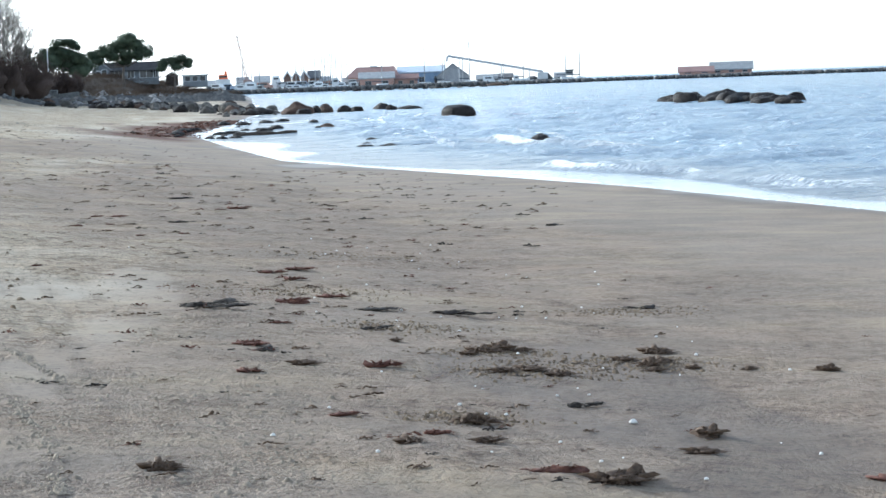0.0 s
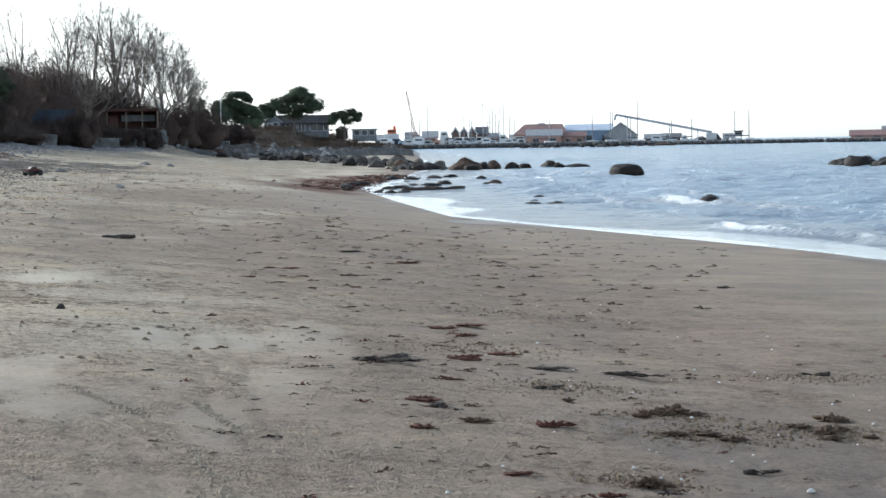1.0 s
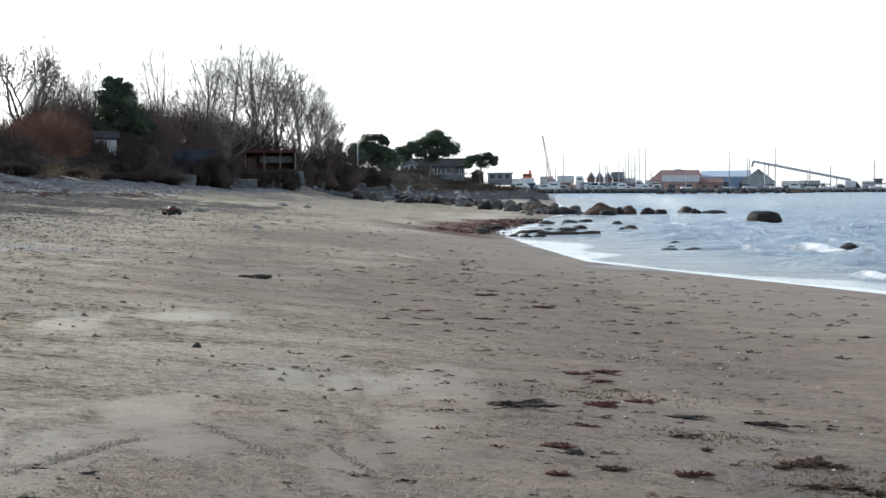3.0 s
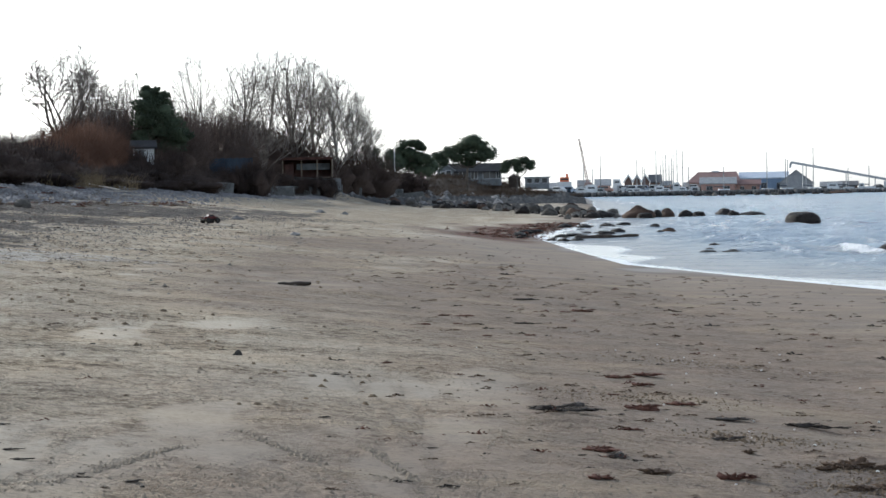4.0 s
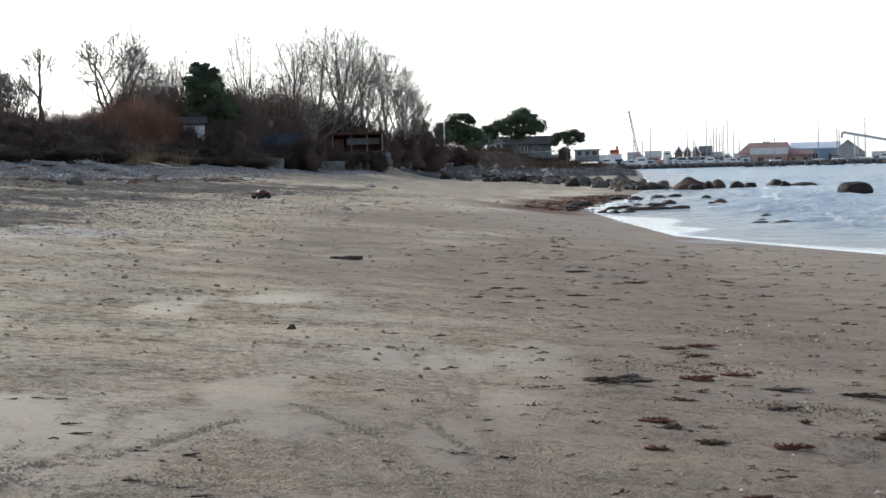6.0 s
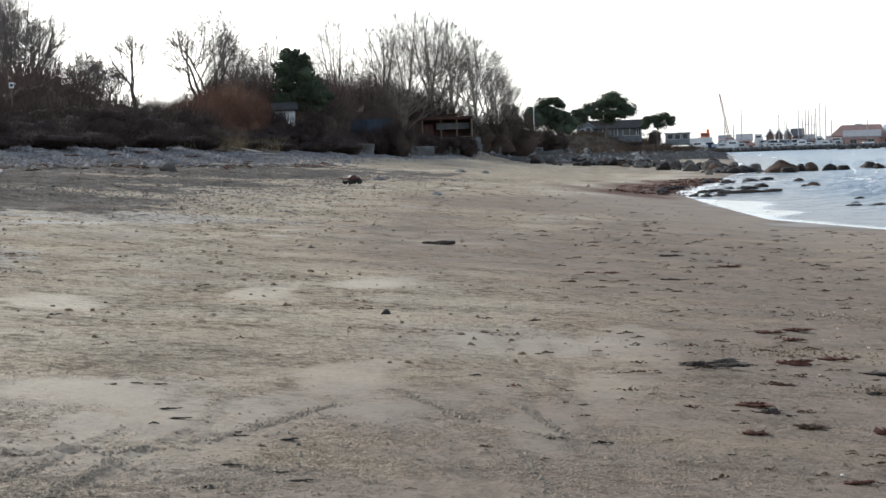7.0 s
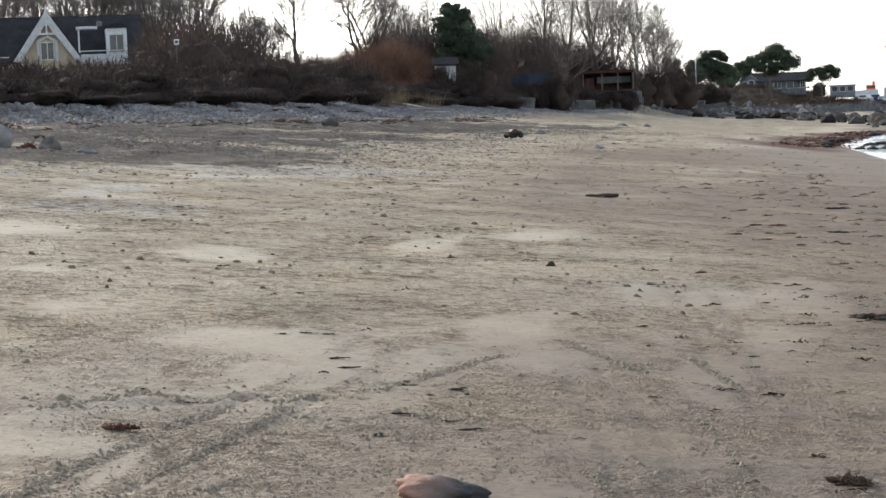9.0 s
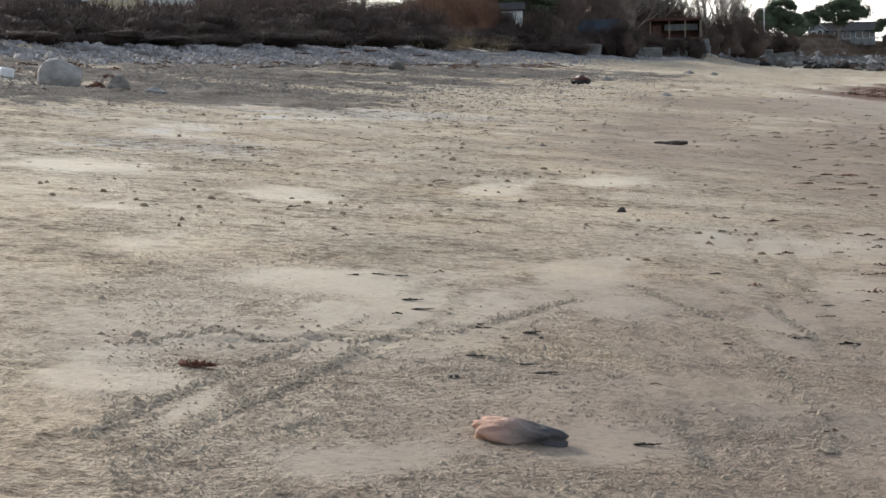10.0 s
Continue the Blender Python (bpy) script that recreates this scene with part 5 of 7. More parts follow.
def strewn(rs, n):
    """Single larger clods on the open sand."""
    y = 5.8 + 16 * rs.random_sample(n) ** 1.4
    x = rs.uniform(-0.38, 0.14, n) * y
    keep = fbm(x * 1.3, y * 0.9, 3, 19) + 0.5 * churned(x, y) > 0.35
    p = np.stack([x[keep], y[keep]], -1)
    return np.concatenate([p, surface(p[:, 0], p[:, 1])[:, None]], 1)


shingle("sand_crumbs", 130000, crumbled, 0.0062, "loose crumbs of damp sand strewn over the beach", SAND_CRUMB, 0.55, CRUMB)
shingle("dark_clods", 1100, tossed, 0.026, "dark clods of weed and wet sand on the upper beach", WEED_CRUMB, 0.5)
shingle("sand_clods", 210, thrown_up, 0.0082, "clods of damp sand thrown up by wheels", SAND_CRUMB, 0.6)
shingle("loose_clods", 5200, strewn, 0.0105, "larger clods of damp sand lying about", SAND_CRUMB, 0.5)


def matted(rs, n):
    """Rotted weed and damp sand in low uneven heaps."""
    hx, hy, wide = np.array([[2.69, 12.0, 0.34], [2.66, 11.1, 0.42], [3.56, 11.6, 0.42], [3.0, 11.4, 0.6], [2.3, 13.2, 0.5], [1.9, 15.6, 0.7], [1.95, 9.3, 0.3], [4.3, 14.6, 0.5], [2.9, 19.5, 0.9]])[rs.randint(0, 9, n)].T
    p = np.stack([hx + rs.normal(0, 0.6, n) * wide, hy + rs.normal(0, 0.38, n) * wide], -1)
    return np.concatenate([p, surface(p[:, 0], p[:, 1])[:, None]], 1)


shingle("weed_crumbs", 3600, matted, 0.0095, "crumbs of rotted weed and damp sand in low heaps", WEED_CRUMB, 0.6)


def weed_mesh(seed, mat, strands=70, flat=0.35, thick=(0.006, 0.02)):
    """An uneven matted heap with curling ribbons of weed over it and at its rim."""
    rnd = random.Random(seed)
    sh = Shape()
    knots = [(0.0, 0.0, 0.2)]
    for k in range(4):
        keep, far = (0.6, 0.2) if strands > 60 else (0.9, 0.3)
        knots.append((knots[-1][0] * keep + rnd.uniform(-far, far), knots[-1][1] * 0.6 + rnd.uniform(-0.1, 0.1), rnd.uniform(0.05, 0.16)))
    for k, (kx, ky, kr) in enumerate(knots if strands > 40 else ()):
        sh.lump((kx, ky, flat * kr * 0.4), (kr * 0.8, kr * 0.62, flat * kr * 2.8), seed + k * 3.3, 0.95, 3 if strands > 60 else 2)
    for i in range(strands):
        kx, ky, kr = rnd.choice(knots)
        p = Vector((kx + rnd.gauss(0, kr * 0.75), ky + rnd.gauss(0, kr * 0.6), 0.0))
        r = math.hypot(p.x - kx, p.y - ky) / kr
        hill = flat * kr / 0.2 * max(0.05, 1 - r * r * 0.5)
        ang, pts, rad = rnd.gauss(0, 0.9) + (math.pi if rnd.random() < 0.5 else 0), [], []
        w = rnd.uniform(*thick)
        n = 4
        for k in range(n):
            z = max(0.004, hill * rnd.uniform(0.25, 1.15) * (1 - 0.15 * k))
            pts.append((p.x, p.y, z))
            rad.append(w * (1 - 0.7 * abs(k / (n - 1) - 0.3)))
            ang += rnd.gauss(0, 1.0)
            p = p + Vector((math.cos(ang), math.sin(ang), 0)) * rnd.uniform(0.025, 0.075)
        sh.tube(pts, rad, 3)
    sh.v = [np.stack([a[:, 0], a[:, 1], np.maximum(a[:, 2], -0.02)], -1) for a in sh.v]
    return sh.mesh("seaweed", mat)


WEED = {"red": [weed_mesh(1 + 50 * i, WEED_RED, 44, 0.25) for i in range(4)], "dark": [weed_mesh(3 + 50 * i, WEED_DARK, 44, 0.18) for i in range(4)], "olive": [weed_mesh(5 + 50 * i, WEED_OLIVE, 70, 0.32) for i in range(4)]}
WISP = {k: [weed_mesh(80 + 10 * i + n, m, 8, 0.35, (0.024, 0.058)) for i in range(4)] for n, (k, m) in enumerate((("red", WEED_RED), ("dark", WEED_DARK), ("olive", WEED_OLIVE)))}
WEED_LABEL = {"red": "clump of red-brown seaweed drying on the sand", "dark": "strand of dark blackish seaweed on the sand", "olive": "heap of brown tangled seaweed on the sand"}
weeds = 0


def weed(tone, x, y, w, d=None, h=None, kinds=WEED):
    global weeds
    weeds += 1
    d, h = d or w * 1.1, h or w * 0.45
    ob = new("seaweed", kinds[tone][weeds % 4])
    ob.matrix_world = pose(x, y, sand_z(x, y) + 0.002, 0, 0, weeds * 41 % 60 - 30) @ Matrix.Diagonal((w, d, h, 1))
    return tagged(ob, WEED_LABEL[tone], "seaweed", "seaweed washed up on the beach")


for tone, w, spots in [
    ("dark", 0.26, [(1.64, 29.9), (1.29, 23.9), (0.91, 14.1), (1.19, 14.5), (2.25, 14.3), (2.77, 14.2), (2.01, 13.0), (1.21, 11.8), (2.22, 14.3), (2.76, 14.3), (2.62, 9.8), (4.52, 14.8), (6.14, 24.6), (0.91, 14.2)]),
    ("red", 0.24, [(2.34, 28.1), (0.65, 24.6), (1.76, 17.3), (2.04, 17.8), (1.64, 14.7), (1.72, 14.6), (2.02, 15.2), (1.09, 12.1), (1.78, 11.2), (2.09, 7.9), (3.57, 8.0), (1.31, 9.3), (1.9, 16.7)]),
    ("red", 0.13, [(0.15, 22.7), (1.28, 22.0), (0.78, 21.5), (1.57, 15.7), (1.43, 13.2), (0.99, 10.8), (1.68, 8.8), (1.1, 12.1), (1.21, 11.8), (1.42, 13.2), (-0.25, 17.1), (-2.59, 7.9), (2.6, 28.6), (2.1, 27.6), (0.35, 24.4), (0.5, 23.2)]),
    ("olive", 0.24, [(1.93, 9.16), (3.09, 9.0), (2.86, 8.5), (3.75, 12.1), (3.53, 11.5), (2.71, 12.1), (2.68, 11.2)]),
    ("olive", 0.17, [(1.52, 8.5), (4.1, 11.3), (4.57, 11.2), (1.88, 8.6), (0.39, 7.8), (2.63, 12.0), (2.12, 12.5), (1.34, 11.2)]),
    ("dark", 0.08, [(2.14, 19.3), (1.13, 18.7), (0.09, 11.6), (-0.62, 15.7), (-1.64, 9.6), (-1.43, 20.2), (-2.02, 10.0), (-2.47, 11.2), (-2.13, 33.3), (-2.57, 11.1), (-2.34, 11.2), (-2.12, 10.3), (-2.01, 10.0), (-1.64, 9.7), (-1.37, 9.5),
                    (-1.53, 8.7), (-1.3, 8.6), (-1.53, 8.2), (-1.18, 8.4), (-5.18, 16.7), (-3.95, 15.1), (-2.75, 17.0), (-1.43, 20.3), (-5.72, 21.8), (-6.64, 21.2), (-7.78, 37.4), (-0.64, 15.8), (-0.67, 7.1), (-2.49, 8.7), (-2.76, 8.9)])]:
    for x, y in spots:
        k = rng.uniform(0.75, 1.25)
        weed(tone, x, y, w * k * rng.uniform(1.1, 1.8), w * k * rng.uniform(1.0, 1.6), w * k * rng.uniform(0.35, 0.7))
weed("olive", 2.32, 7.74, 0.5, 0.32, 0.2)
weed("olive", 2.2, 7.7, 0.36, 0.3, 0.14)
for x, y, w in ((2.6, 12.0, 0.3), (2.85, 12.05, 0.22), (2.48, 11.9, 0.2), (3.4, 11.7, 0.2), (3.66, 11.65, 0.24), (3.5, 11.3, 0.2), (3.78, 11.4, 0.16), (2.5, 11.1, 0.22), (2.84, 11.0, 0.24)):
    weed("olive", x, y, w * 1.3, w, w * 0.42)


def weed_scraps(name, spots, label):
    """Many scraps of weed too small to tell apart, as one mesh. Spots: tone, x, y, width, depth, height, turn."""
    ob = thing(name, pose(0, 0, 0), label, "seaweed", kind="stuff")
    for tone, mat in (("red", WEED_RED), ("dark", WEED_DARK), ("olive", WEED_OLIVE)):
        sh = Shape()
        for k, (t, x, y, w, dd, h, turn) in enumerate(spots):
            if t == tone:
                me = WISP[tone][k % 4]
                v = np.zeros(len(me.vertices) * 3)
                me.vertices.foreach_get("co", v)
                f = np.zeros(len(me.loops), np.int32)
                me.loops.foreach_get("vertex_index", f)
                v = v.reshape(-1, 3) * np.array([w, dd, h])
                c, s = math.cos(radians(turn)), math.sin(radians(turn))
                v = np.stack([v[:, 0] * c - v[:, 1] * s + x, v[:, 0] * s + v[:, 1] * c + y, v[:, 2] + sand_z(x, y) + 0.002], -1)
                sh.add(v, f.reshape(-1, 4))
        if sh.n:
            tagged(part(tone + "_weed", sh.mesh(tone + "_weed", mat, True), mat, ob), kind="stuff")


spots = []
for i in range(300):
    y = 8 + 75 * rng.random() ** 1.3
    x = float(shore(y)) * 0.25 + rng.gauss(0.6, 1.9) - 0.01 * y
    if i % 4 == 0:
        x = rng.uniform(-0.24 * y, 0.05 * y)
    if x < shore(y) - 2.0:
        k = rng.uniform(0.035, 0.1) * (1 + y / 60)
        spots.append((rng.choice(["dark", "olive", "red", "olive"]), x, y, k * 1.5, k, k * 0.5, rng.uniform(-30, 30)))
for i in range(700):
    y = 7.5 + 38 * rng.random() ** 1.2
    x = rng.uniform(-0.01, 0.24) * y + rng.gauss(0, 0.6)
    if x < shore(y) - 1.2:
        k = (0.03 + 0.11 * rng.random() ** 2.5) * (1 + y / 30)
        spots.append((rng.choice(["dark", "olive", "red", "olive", "olive"]), x, y, k * 1.6, k, k * 0.5, rng.uniform(-30, 30)))
for i in range(420):
    y = rng.uniform(17, 75)
    x = float(crest(y)) + rng.gauss(17, 5.5)
    k = rng.uniform(0.05, 0.17) * (1 + y / 45)
    spots.append((rng.choice(["dark", "olive", "olive"]), x, y, k * 1.6, k * 0.8, k * 0.35, rng.uniform(-30, 30)))
for i in range(330):
    y = rng.uniform(11, 42)
    x = rng.uniform(-12, -4.5)
    k = rng.uniform(0.035, 0.1) * (1 + y / 60)
    spots.append((rng.choice(["dark", "dark", "dark", "olive"]), x, y, k * 1.6, k, k * 0.45, rng.uniform(-30, 30)))
for i in range(240):
    y = rng.uniform(35, 110)
    x = float(crest(y)) + rng.gauss(9.5, 1.3)
    k = rng.uniform(0.35, 0.9)
    spots.append((rng.choice(["red", "olive"]), x, y, k * 1.8, k, k * 0.4, rng.uniform(-30, 30)))
weed_scraps("weed_scraps", spots, "scraps of dark and reddish weed strewn over the sand")
spots = []
for i in range(340):
    y = rng.uniform(84, 124)
    x = float(shore(y)) + rng.gauss(-1.3, 1.0)
    spots.append(("red" if rng.random() < 0.8 else "dark", x, y, rng.uniform(0.45, 1.1), rng.uniform(0.9, 2.2), rng.uniform(0.15, 0.4), rng.uniform(-40, 40)))
weed_scraps("weed_bed", spots, "thick bed of red-brown weed along the water's edge")

shell = new("shell", rock_mesh(61, SHELL, 0.15, 2))
shell.matrix_world = pose(2.79, 9.28, sand_z(2.79, 9.28) + 0.008) @ Matrix.Diagonal((0.045, 0.04, 0.03, 1))
tagged(shell, "small white mussel shell on wet sand", "shell", "shells on the sand")
for i in range(60):
    y = rng.uniform(7.5, 22)
    x = 2.6 + rng.gauss(0, 1.0) + 0.06 * (y - 10)
    k = rng.uniform(0.01, 0.024)
    copy_thing(shell, pose(x, y, sand_z(x, y) + 0.006, 0, 0, i * 37) @ Matrix.Diagonal((k / 0.04, k / 0.04, k / 0.04, 1)))
for i in range(34):
    y = 7 + 60 * rng.random() ** 0.9
    x = rng.uniform(-0.3 * y, 0.1 * y)
    k = rng.uniform(0.012, 0.028) * (1 + y / 50)
    rock("dark", x, y, k * 1.4, k, k * 0.7, 0.2, "pebble", "pebbles strewn on the sand", "small pebble lying on the sand")


def driftwood(x, y, length, r, turn, mat, label, z=None, tilt=0.0, name="driftwood"):
    sh = Shape()
    rnd = random.Random(int(x * 10))
    pts = [(length * (t - 0.5), rnd.gauss(0, r * 0.4), rnd.gauss(0, r * 0.25)) for t in np.linspace(0, 1, 7)]
    sh.tube(pts, [r * k for k in (0.75, 0.95, 1.0, 1.0, 0.95, 0.9, 0.7)], 7)
    ob = new(name, sh.mesh(name, mat, True))
    ob.matrix_world = pose(x, y, (sand_z(x, y) if z is None else z) + r * 0.7, 0, tilt, turn)
    return tagged(ob, label, "driftwood")


driftwood(-1.75, 29.4, 0.48, 0.036, 3, DARK_WOOD, "dark brown stick of driftwood on the sand")
driftwood(8.6, 86.0, 2.6, 0.09, 4, DARK_WOOD, "dark waterlogged timber at the water's edge", SEA)


def plank(x, y, z, length, width, turn, tilt, mat, label):
    b = part("plank", boxes((-length / 2, length / 2, -width / 2, width / 2, 0, 0.045), bevel=0.008), mat, None)
    b.matrix_world = pose(x, y, z, 0, tilt, turn)
    return tagged(b, label, "plank")


for az, d, ln, wd, turn, tilt in [(-8.85, 117, 2.6, 0.35, -35, 9), (-7.95, 113, 1.5, 0.3, -14, 2), (-8.4, 115, 1.7, 0.28, 18, 1)]:
    x, y = polar(az, d)
    plank(x, y, sand_z(x, y) + 0.16, ln, wd, turn, tilt, PALE_WOOD, "bleached plank washed up on the shingle")
for az, d, w in [(-6.6, 117, 0.9), (-10.5, 100, 1.0), (-12.0, 96, 1.2), (-9.6, 112, 0.7), (-12.6, 90, 1.2), (-14.0, 84, 0.9)]:
    x, y = polar(az, d)
    weed("red", x, y, w * 1.6, w, 0.4)
weed("red", -14.26, 40.5, 0.5, 0.6, 0.35)
weed("olive", -14.6, 37.6, 0.7, 0.6, 0.4)
weed("red", -12.75, 35.6, 0.5, 0.4, 0.5)
can = part("canister", boxes((-0.14, 0.14, -0.1, 0.1, 0, 0.2), bevel=0.03), WHITE, None)
can.matrix_world = pose(-14.95, 36.6, sand_z(-14.95, 36.6), 0, 12, 30)
tagged(can, "white plastic canister washed up on the sand", "canister")


def sward(name, clumps, spots, label):
    """Clumps of grass strewn over the bank, as one mesh. Spots: x, y, turn, breadth, height."""
    sh = Shape()
    for k, (x, y, turn, wide, tall) in enumerate(spots):
        me = clumps[k % len(clumps)]
        v = np.zeros(len(me.vertices) * 3)
        me.vertices.foreach_get("co", v)
        f = np.zeros(len(me.loops), np.int32)
        me.loops.foreach_get("vertex_index", f)
        v = v.reshape(-1, 3) * np.array([wide, wide, tall])
        c, s = math.cos(radians(turn)), math.sin(radians(turn))
        sh.add(np.stack([v[:, 0] * c - v[:, 1] * s + x, v[:, 0] * s + v[:, 1] * c + y, v[:, 2] + sand_z(x, y)], -1), f.reshape(-1, 4))
    mat = clumps[0].materials[0]
    tagged(new(name, sh.mesh(name, mat)), label, "grass", kind="stuff")


TUFT = [grass_mesh(9, 2.4, 1.6, 0.9, 110), grass_mesh(10, 2.4, 1.6, 0.8, 110)]
sward("beach_grass", TUFT, [(*polar(az, d), i * 50, 1, 1) for i, (az, d) in enumerate([(-9.9, 113.5), (-9.5, 115.5), (-9.2, 117.5), (-8.75, 119.5), (-8.4, 121.5), (-10.3, 111.5)])], "tufts of dry straw-coloured beach grass")
HEATHER = [grass_mesh(19, 2.8, 2.0, 0.9, 90, HEATH), grass_mesh(20, 2.8, 2.0, 0.8, 90, HEATH)]
spots = []
for i in range(80):
    y = rng.uniform(250, 350)
    spots.append((float(crest(y)) + rng.uniform(-9, 6), y, i * 50, 1.8, 0.75))
sward("heath", HEATHER, spots, "dark brown heath on the far bank")


# ---- houses on the bank ----
def gable_roof(w, d, eave, ridge, over=0.3, th=0.14, along="x"):
    """Two sloping slabs as one solid; the ridge runs along x or y."""
    h = d / 2 if along == "x" else w / 2
    s = (ridge - eave) / h
    e = eave - s * over
    out = [(-h - over, e), (0, ridge), (h + over, e), (h + over, e + th), (0, ridge + th * 1.2), (-h - over, e + th)]
    bm = prism(out, -(w if along == "x" else d) / 2 - over, (w if along == "x" else d) / 2 + over)
    if along == "x":
        bmesh.ops.rotate(bm, verts=bm.verts, cent=(0, 0, 0), matrix=Matrix.Rotation(radians(90), 3, "Z"))
    return bm


def gable_walls(w, d, eave, ridge, along="x"):
    h = d / 2 if along == "x" else w / 2
    bm = prism([(-h, -0.6), (h, -0.6), (h, eave), (0, ridge), (-h, eave)], -(w if along == "x" else d) / 2, (w if along == "x" else d) / 2)
    if along == "x":
        bmesh.ops.rotate(bm, verts=bm.verts, cent=(0, 0, 0), matrix=Matrix.Rotation(radians(90), 3, "Z"))
    return bm


def window(parent, x, y, z, w, h, bars=1, mat=None, deep=0.05):
    """A framed window on a front wall that faces -y."""
    f = 0.07
    specs = [(x - w / 2 - f, x - w / 2, y - deep, y + 0.02, z - f, z + h + f), (x + w / 2, x + w / 2 + f, y - deep, y + 0.02, z - f, z + h + f),
             (x - w / 2, x + w / 2, y - deep, y + 0.02, z - f, z), (x - w / 2, x + w / 2, y - deep, y + 0.02, z + h, z + h + f)]
    for k in range(bars):
        bx = x - w / 2 + w * (k + 1) / (bars + 1)
        specs.append((bx - 0.025, bx + 0.025, y - deep + 0.01, y + 0.02, z, z + h))
    win = part("window", boxes(*specs), mat or WHITE, parent)
    part("pane", boxes((x - w / 2, x + w / 2, y - 0.012, y + 0.01, z, z + h)), GLASS, win, "dark window pane")
    return win


def facing(az, d, z=None, turn=0.0):
    """A pose whose -y side faces the beach at a bearing."""
    x, y = polar(az, d)
    return pose(x, y, ground_z(x, y) if z is None else z, 0, 0, -az + turn)


def villa():
    d = 150
    t = thing("house", facing(-18.95, d, 4.1), "yellow villa with white gable trim and dark roof", "house")
    part("wall", gable_walls(13.0, 7.0, 2.6, 5.4), YELLOW, t)
    part("roof", gable_roof(13.0, 7.0, 2.6, 5.6, 0.4), ROOF_DARK, t, "dark slate roof")
    g = part("gable", prism([(-2.0, 1.0), (2.0, 1.0), (2.0, 2.9), (0, 5.5), (-2.0, 2.9)], -4.3, -0.5), YELLOW, t)
    part("gable_roof", prism([(-2.35, 2.55), (0, 5.65), (2.35, 2.55), (2.35, 2.75), (0, 5.9), (-2.35, 2.75)], -4.55, -0.3), ROOF_DARK, t, "dark slate roof")
    part("bargeboard", prism([(-2.45, 2.35), (-1.95, 2.35), (0, 5.05), (1.95, 2.35), (2.45, 2.35), (0, 5.95)], -4.68, -4.58), WHITE, t, "white carved bargeboard")
    part("collar_brace", boxes((-0.06, 0.06, -4.66, -4.56, 4.2, 6.25), (-0.75, 0.75, -4.65, -4.57, 4.22, 4.34), (-0.45, -0.38, -4.65, -4.57, 4.3, 5.0), (0.38, 0.45, -4.65, -4.57, 4.3, 5.0)), WHITE, t, "white timber tracery and finial")
    window(t, 0.0, -4.32, 2.5, 0.85, 1.15)
    part("window_surround", prism([(-0.75, 2.3), (-0.55, 2.3), (-0.55, 3.75), (0, 4.0), (0.55, 3.75), (0.55, 2.3), (0.75, 2.3), (0.75, 3.85), (0, 4.2), (-0.75, 3.85)], -4.4, -4.31), WHITE, t)
    part("balcony", boxes((2.2, 5.6, -4.4, -4.3, 2.0, 2.75), (2.2, 5.6, -4.42, -4.28, 2.95, 3.02), (2.2, 2.32, -4.45, -4.25, 2.0, 4.6), (2.1, 3.6, -4.5, -3.0, 4.55, 4.75)), WHITE, t, "white balcony parapet and canopy")
    dm = part("dormer", boxes((4.2, 5.7, -4.0, -1.5, 2.0, 4.65)), WHITE, t, "white dormer")
    window(t, 4.95, -4.02, 2.9, 0.95, 1.2)
    part("dormer_roof", prism([(4.1, 4.6), (5.8, 4.6), (5.55, 4.85), (4.95, 4.98), (4.35, 4.85)], -4.1, -1.0), ROOF_DARK, t)
    part("skylight", boxes((3.6, 4.0, -2.6, -2.45, 4.85, 5.2)), GLASS, t)
    window(t, -3.2, -3.52, 1.6, 0.8, 1.1)
    part("chimney", boxes((-4.4, -3.8, -0.4, 0.3, 5.0, 6.4)), BRICK_RED, t)


def pine_house():
    t = thing("beach_house", facing(1.75, 312, 3.1, 6), "low grey wooden house with white windows and grey roof", "house")
    part("wall", gable_walls(9.0, 5.5, 1.7, 2.7), GREY_BOARD, t)
    part("roof", gable_roof(9.0, 5.5, 1.7, 2.8, 0.5), ROOF_DARK, t, "dark grey felt roof")
    part("porch", gable_walls(2.4, 2.5, 1.9, 2.7, "y"), GREY_BOARD, t).location = (-4.4, -3.4, 0)
    part("porch_roof", gable_roof(2.4, 2.5, 1.9, 2.8, 0.3, along="y"), ROOF_GREY, t).location = (-4.4, -3.4, 0)
    for x, w in ((-1.6, 1.2), (0.2, 1.0), (2.6, 2.0), (4.0, 0.6)):
        window(t, x, -2.76, 0.5, w, 1.2, 1)
    window(t, -4.9, -4.66, 0.4, 0.6, 1.2, 0)
    window(t, -4.0, -4.66, 0.2, 0.7, 1.6, 0)


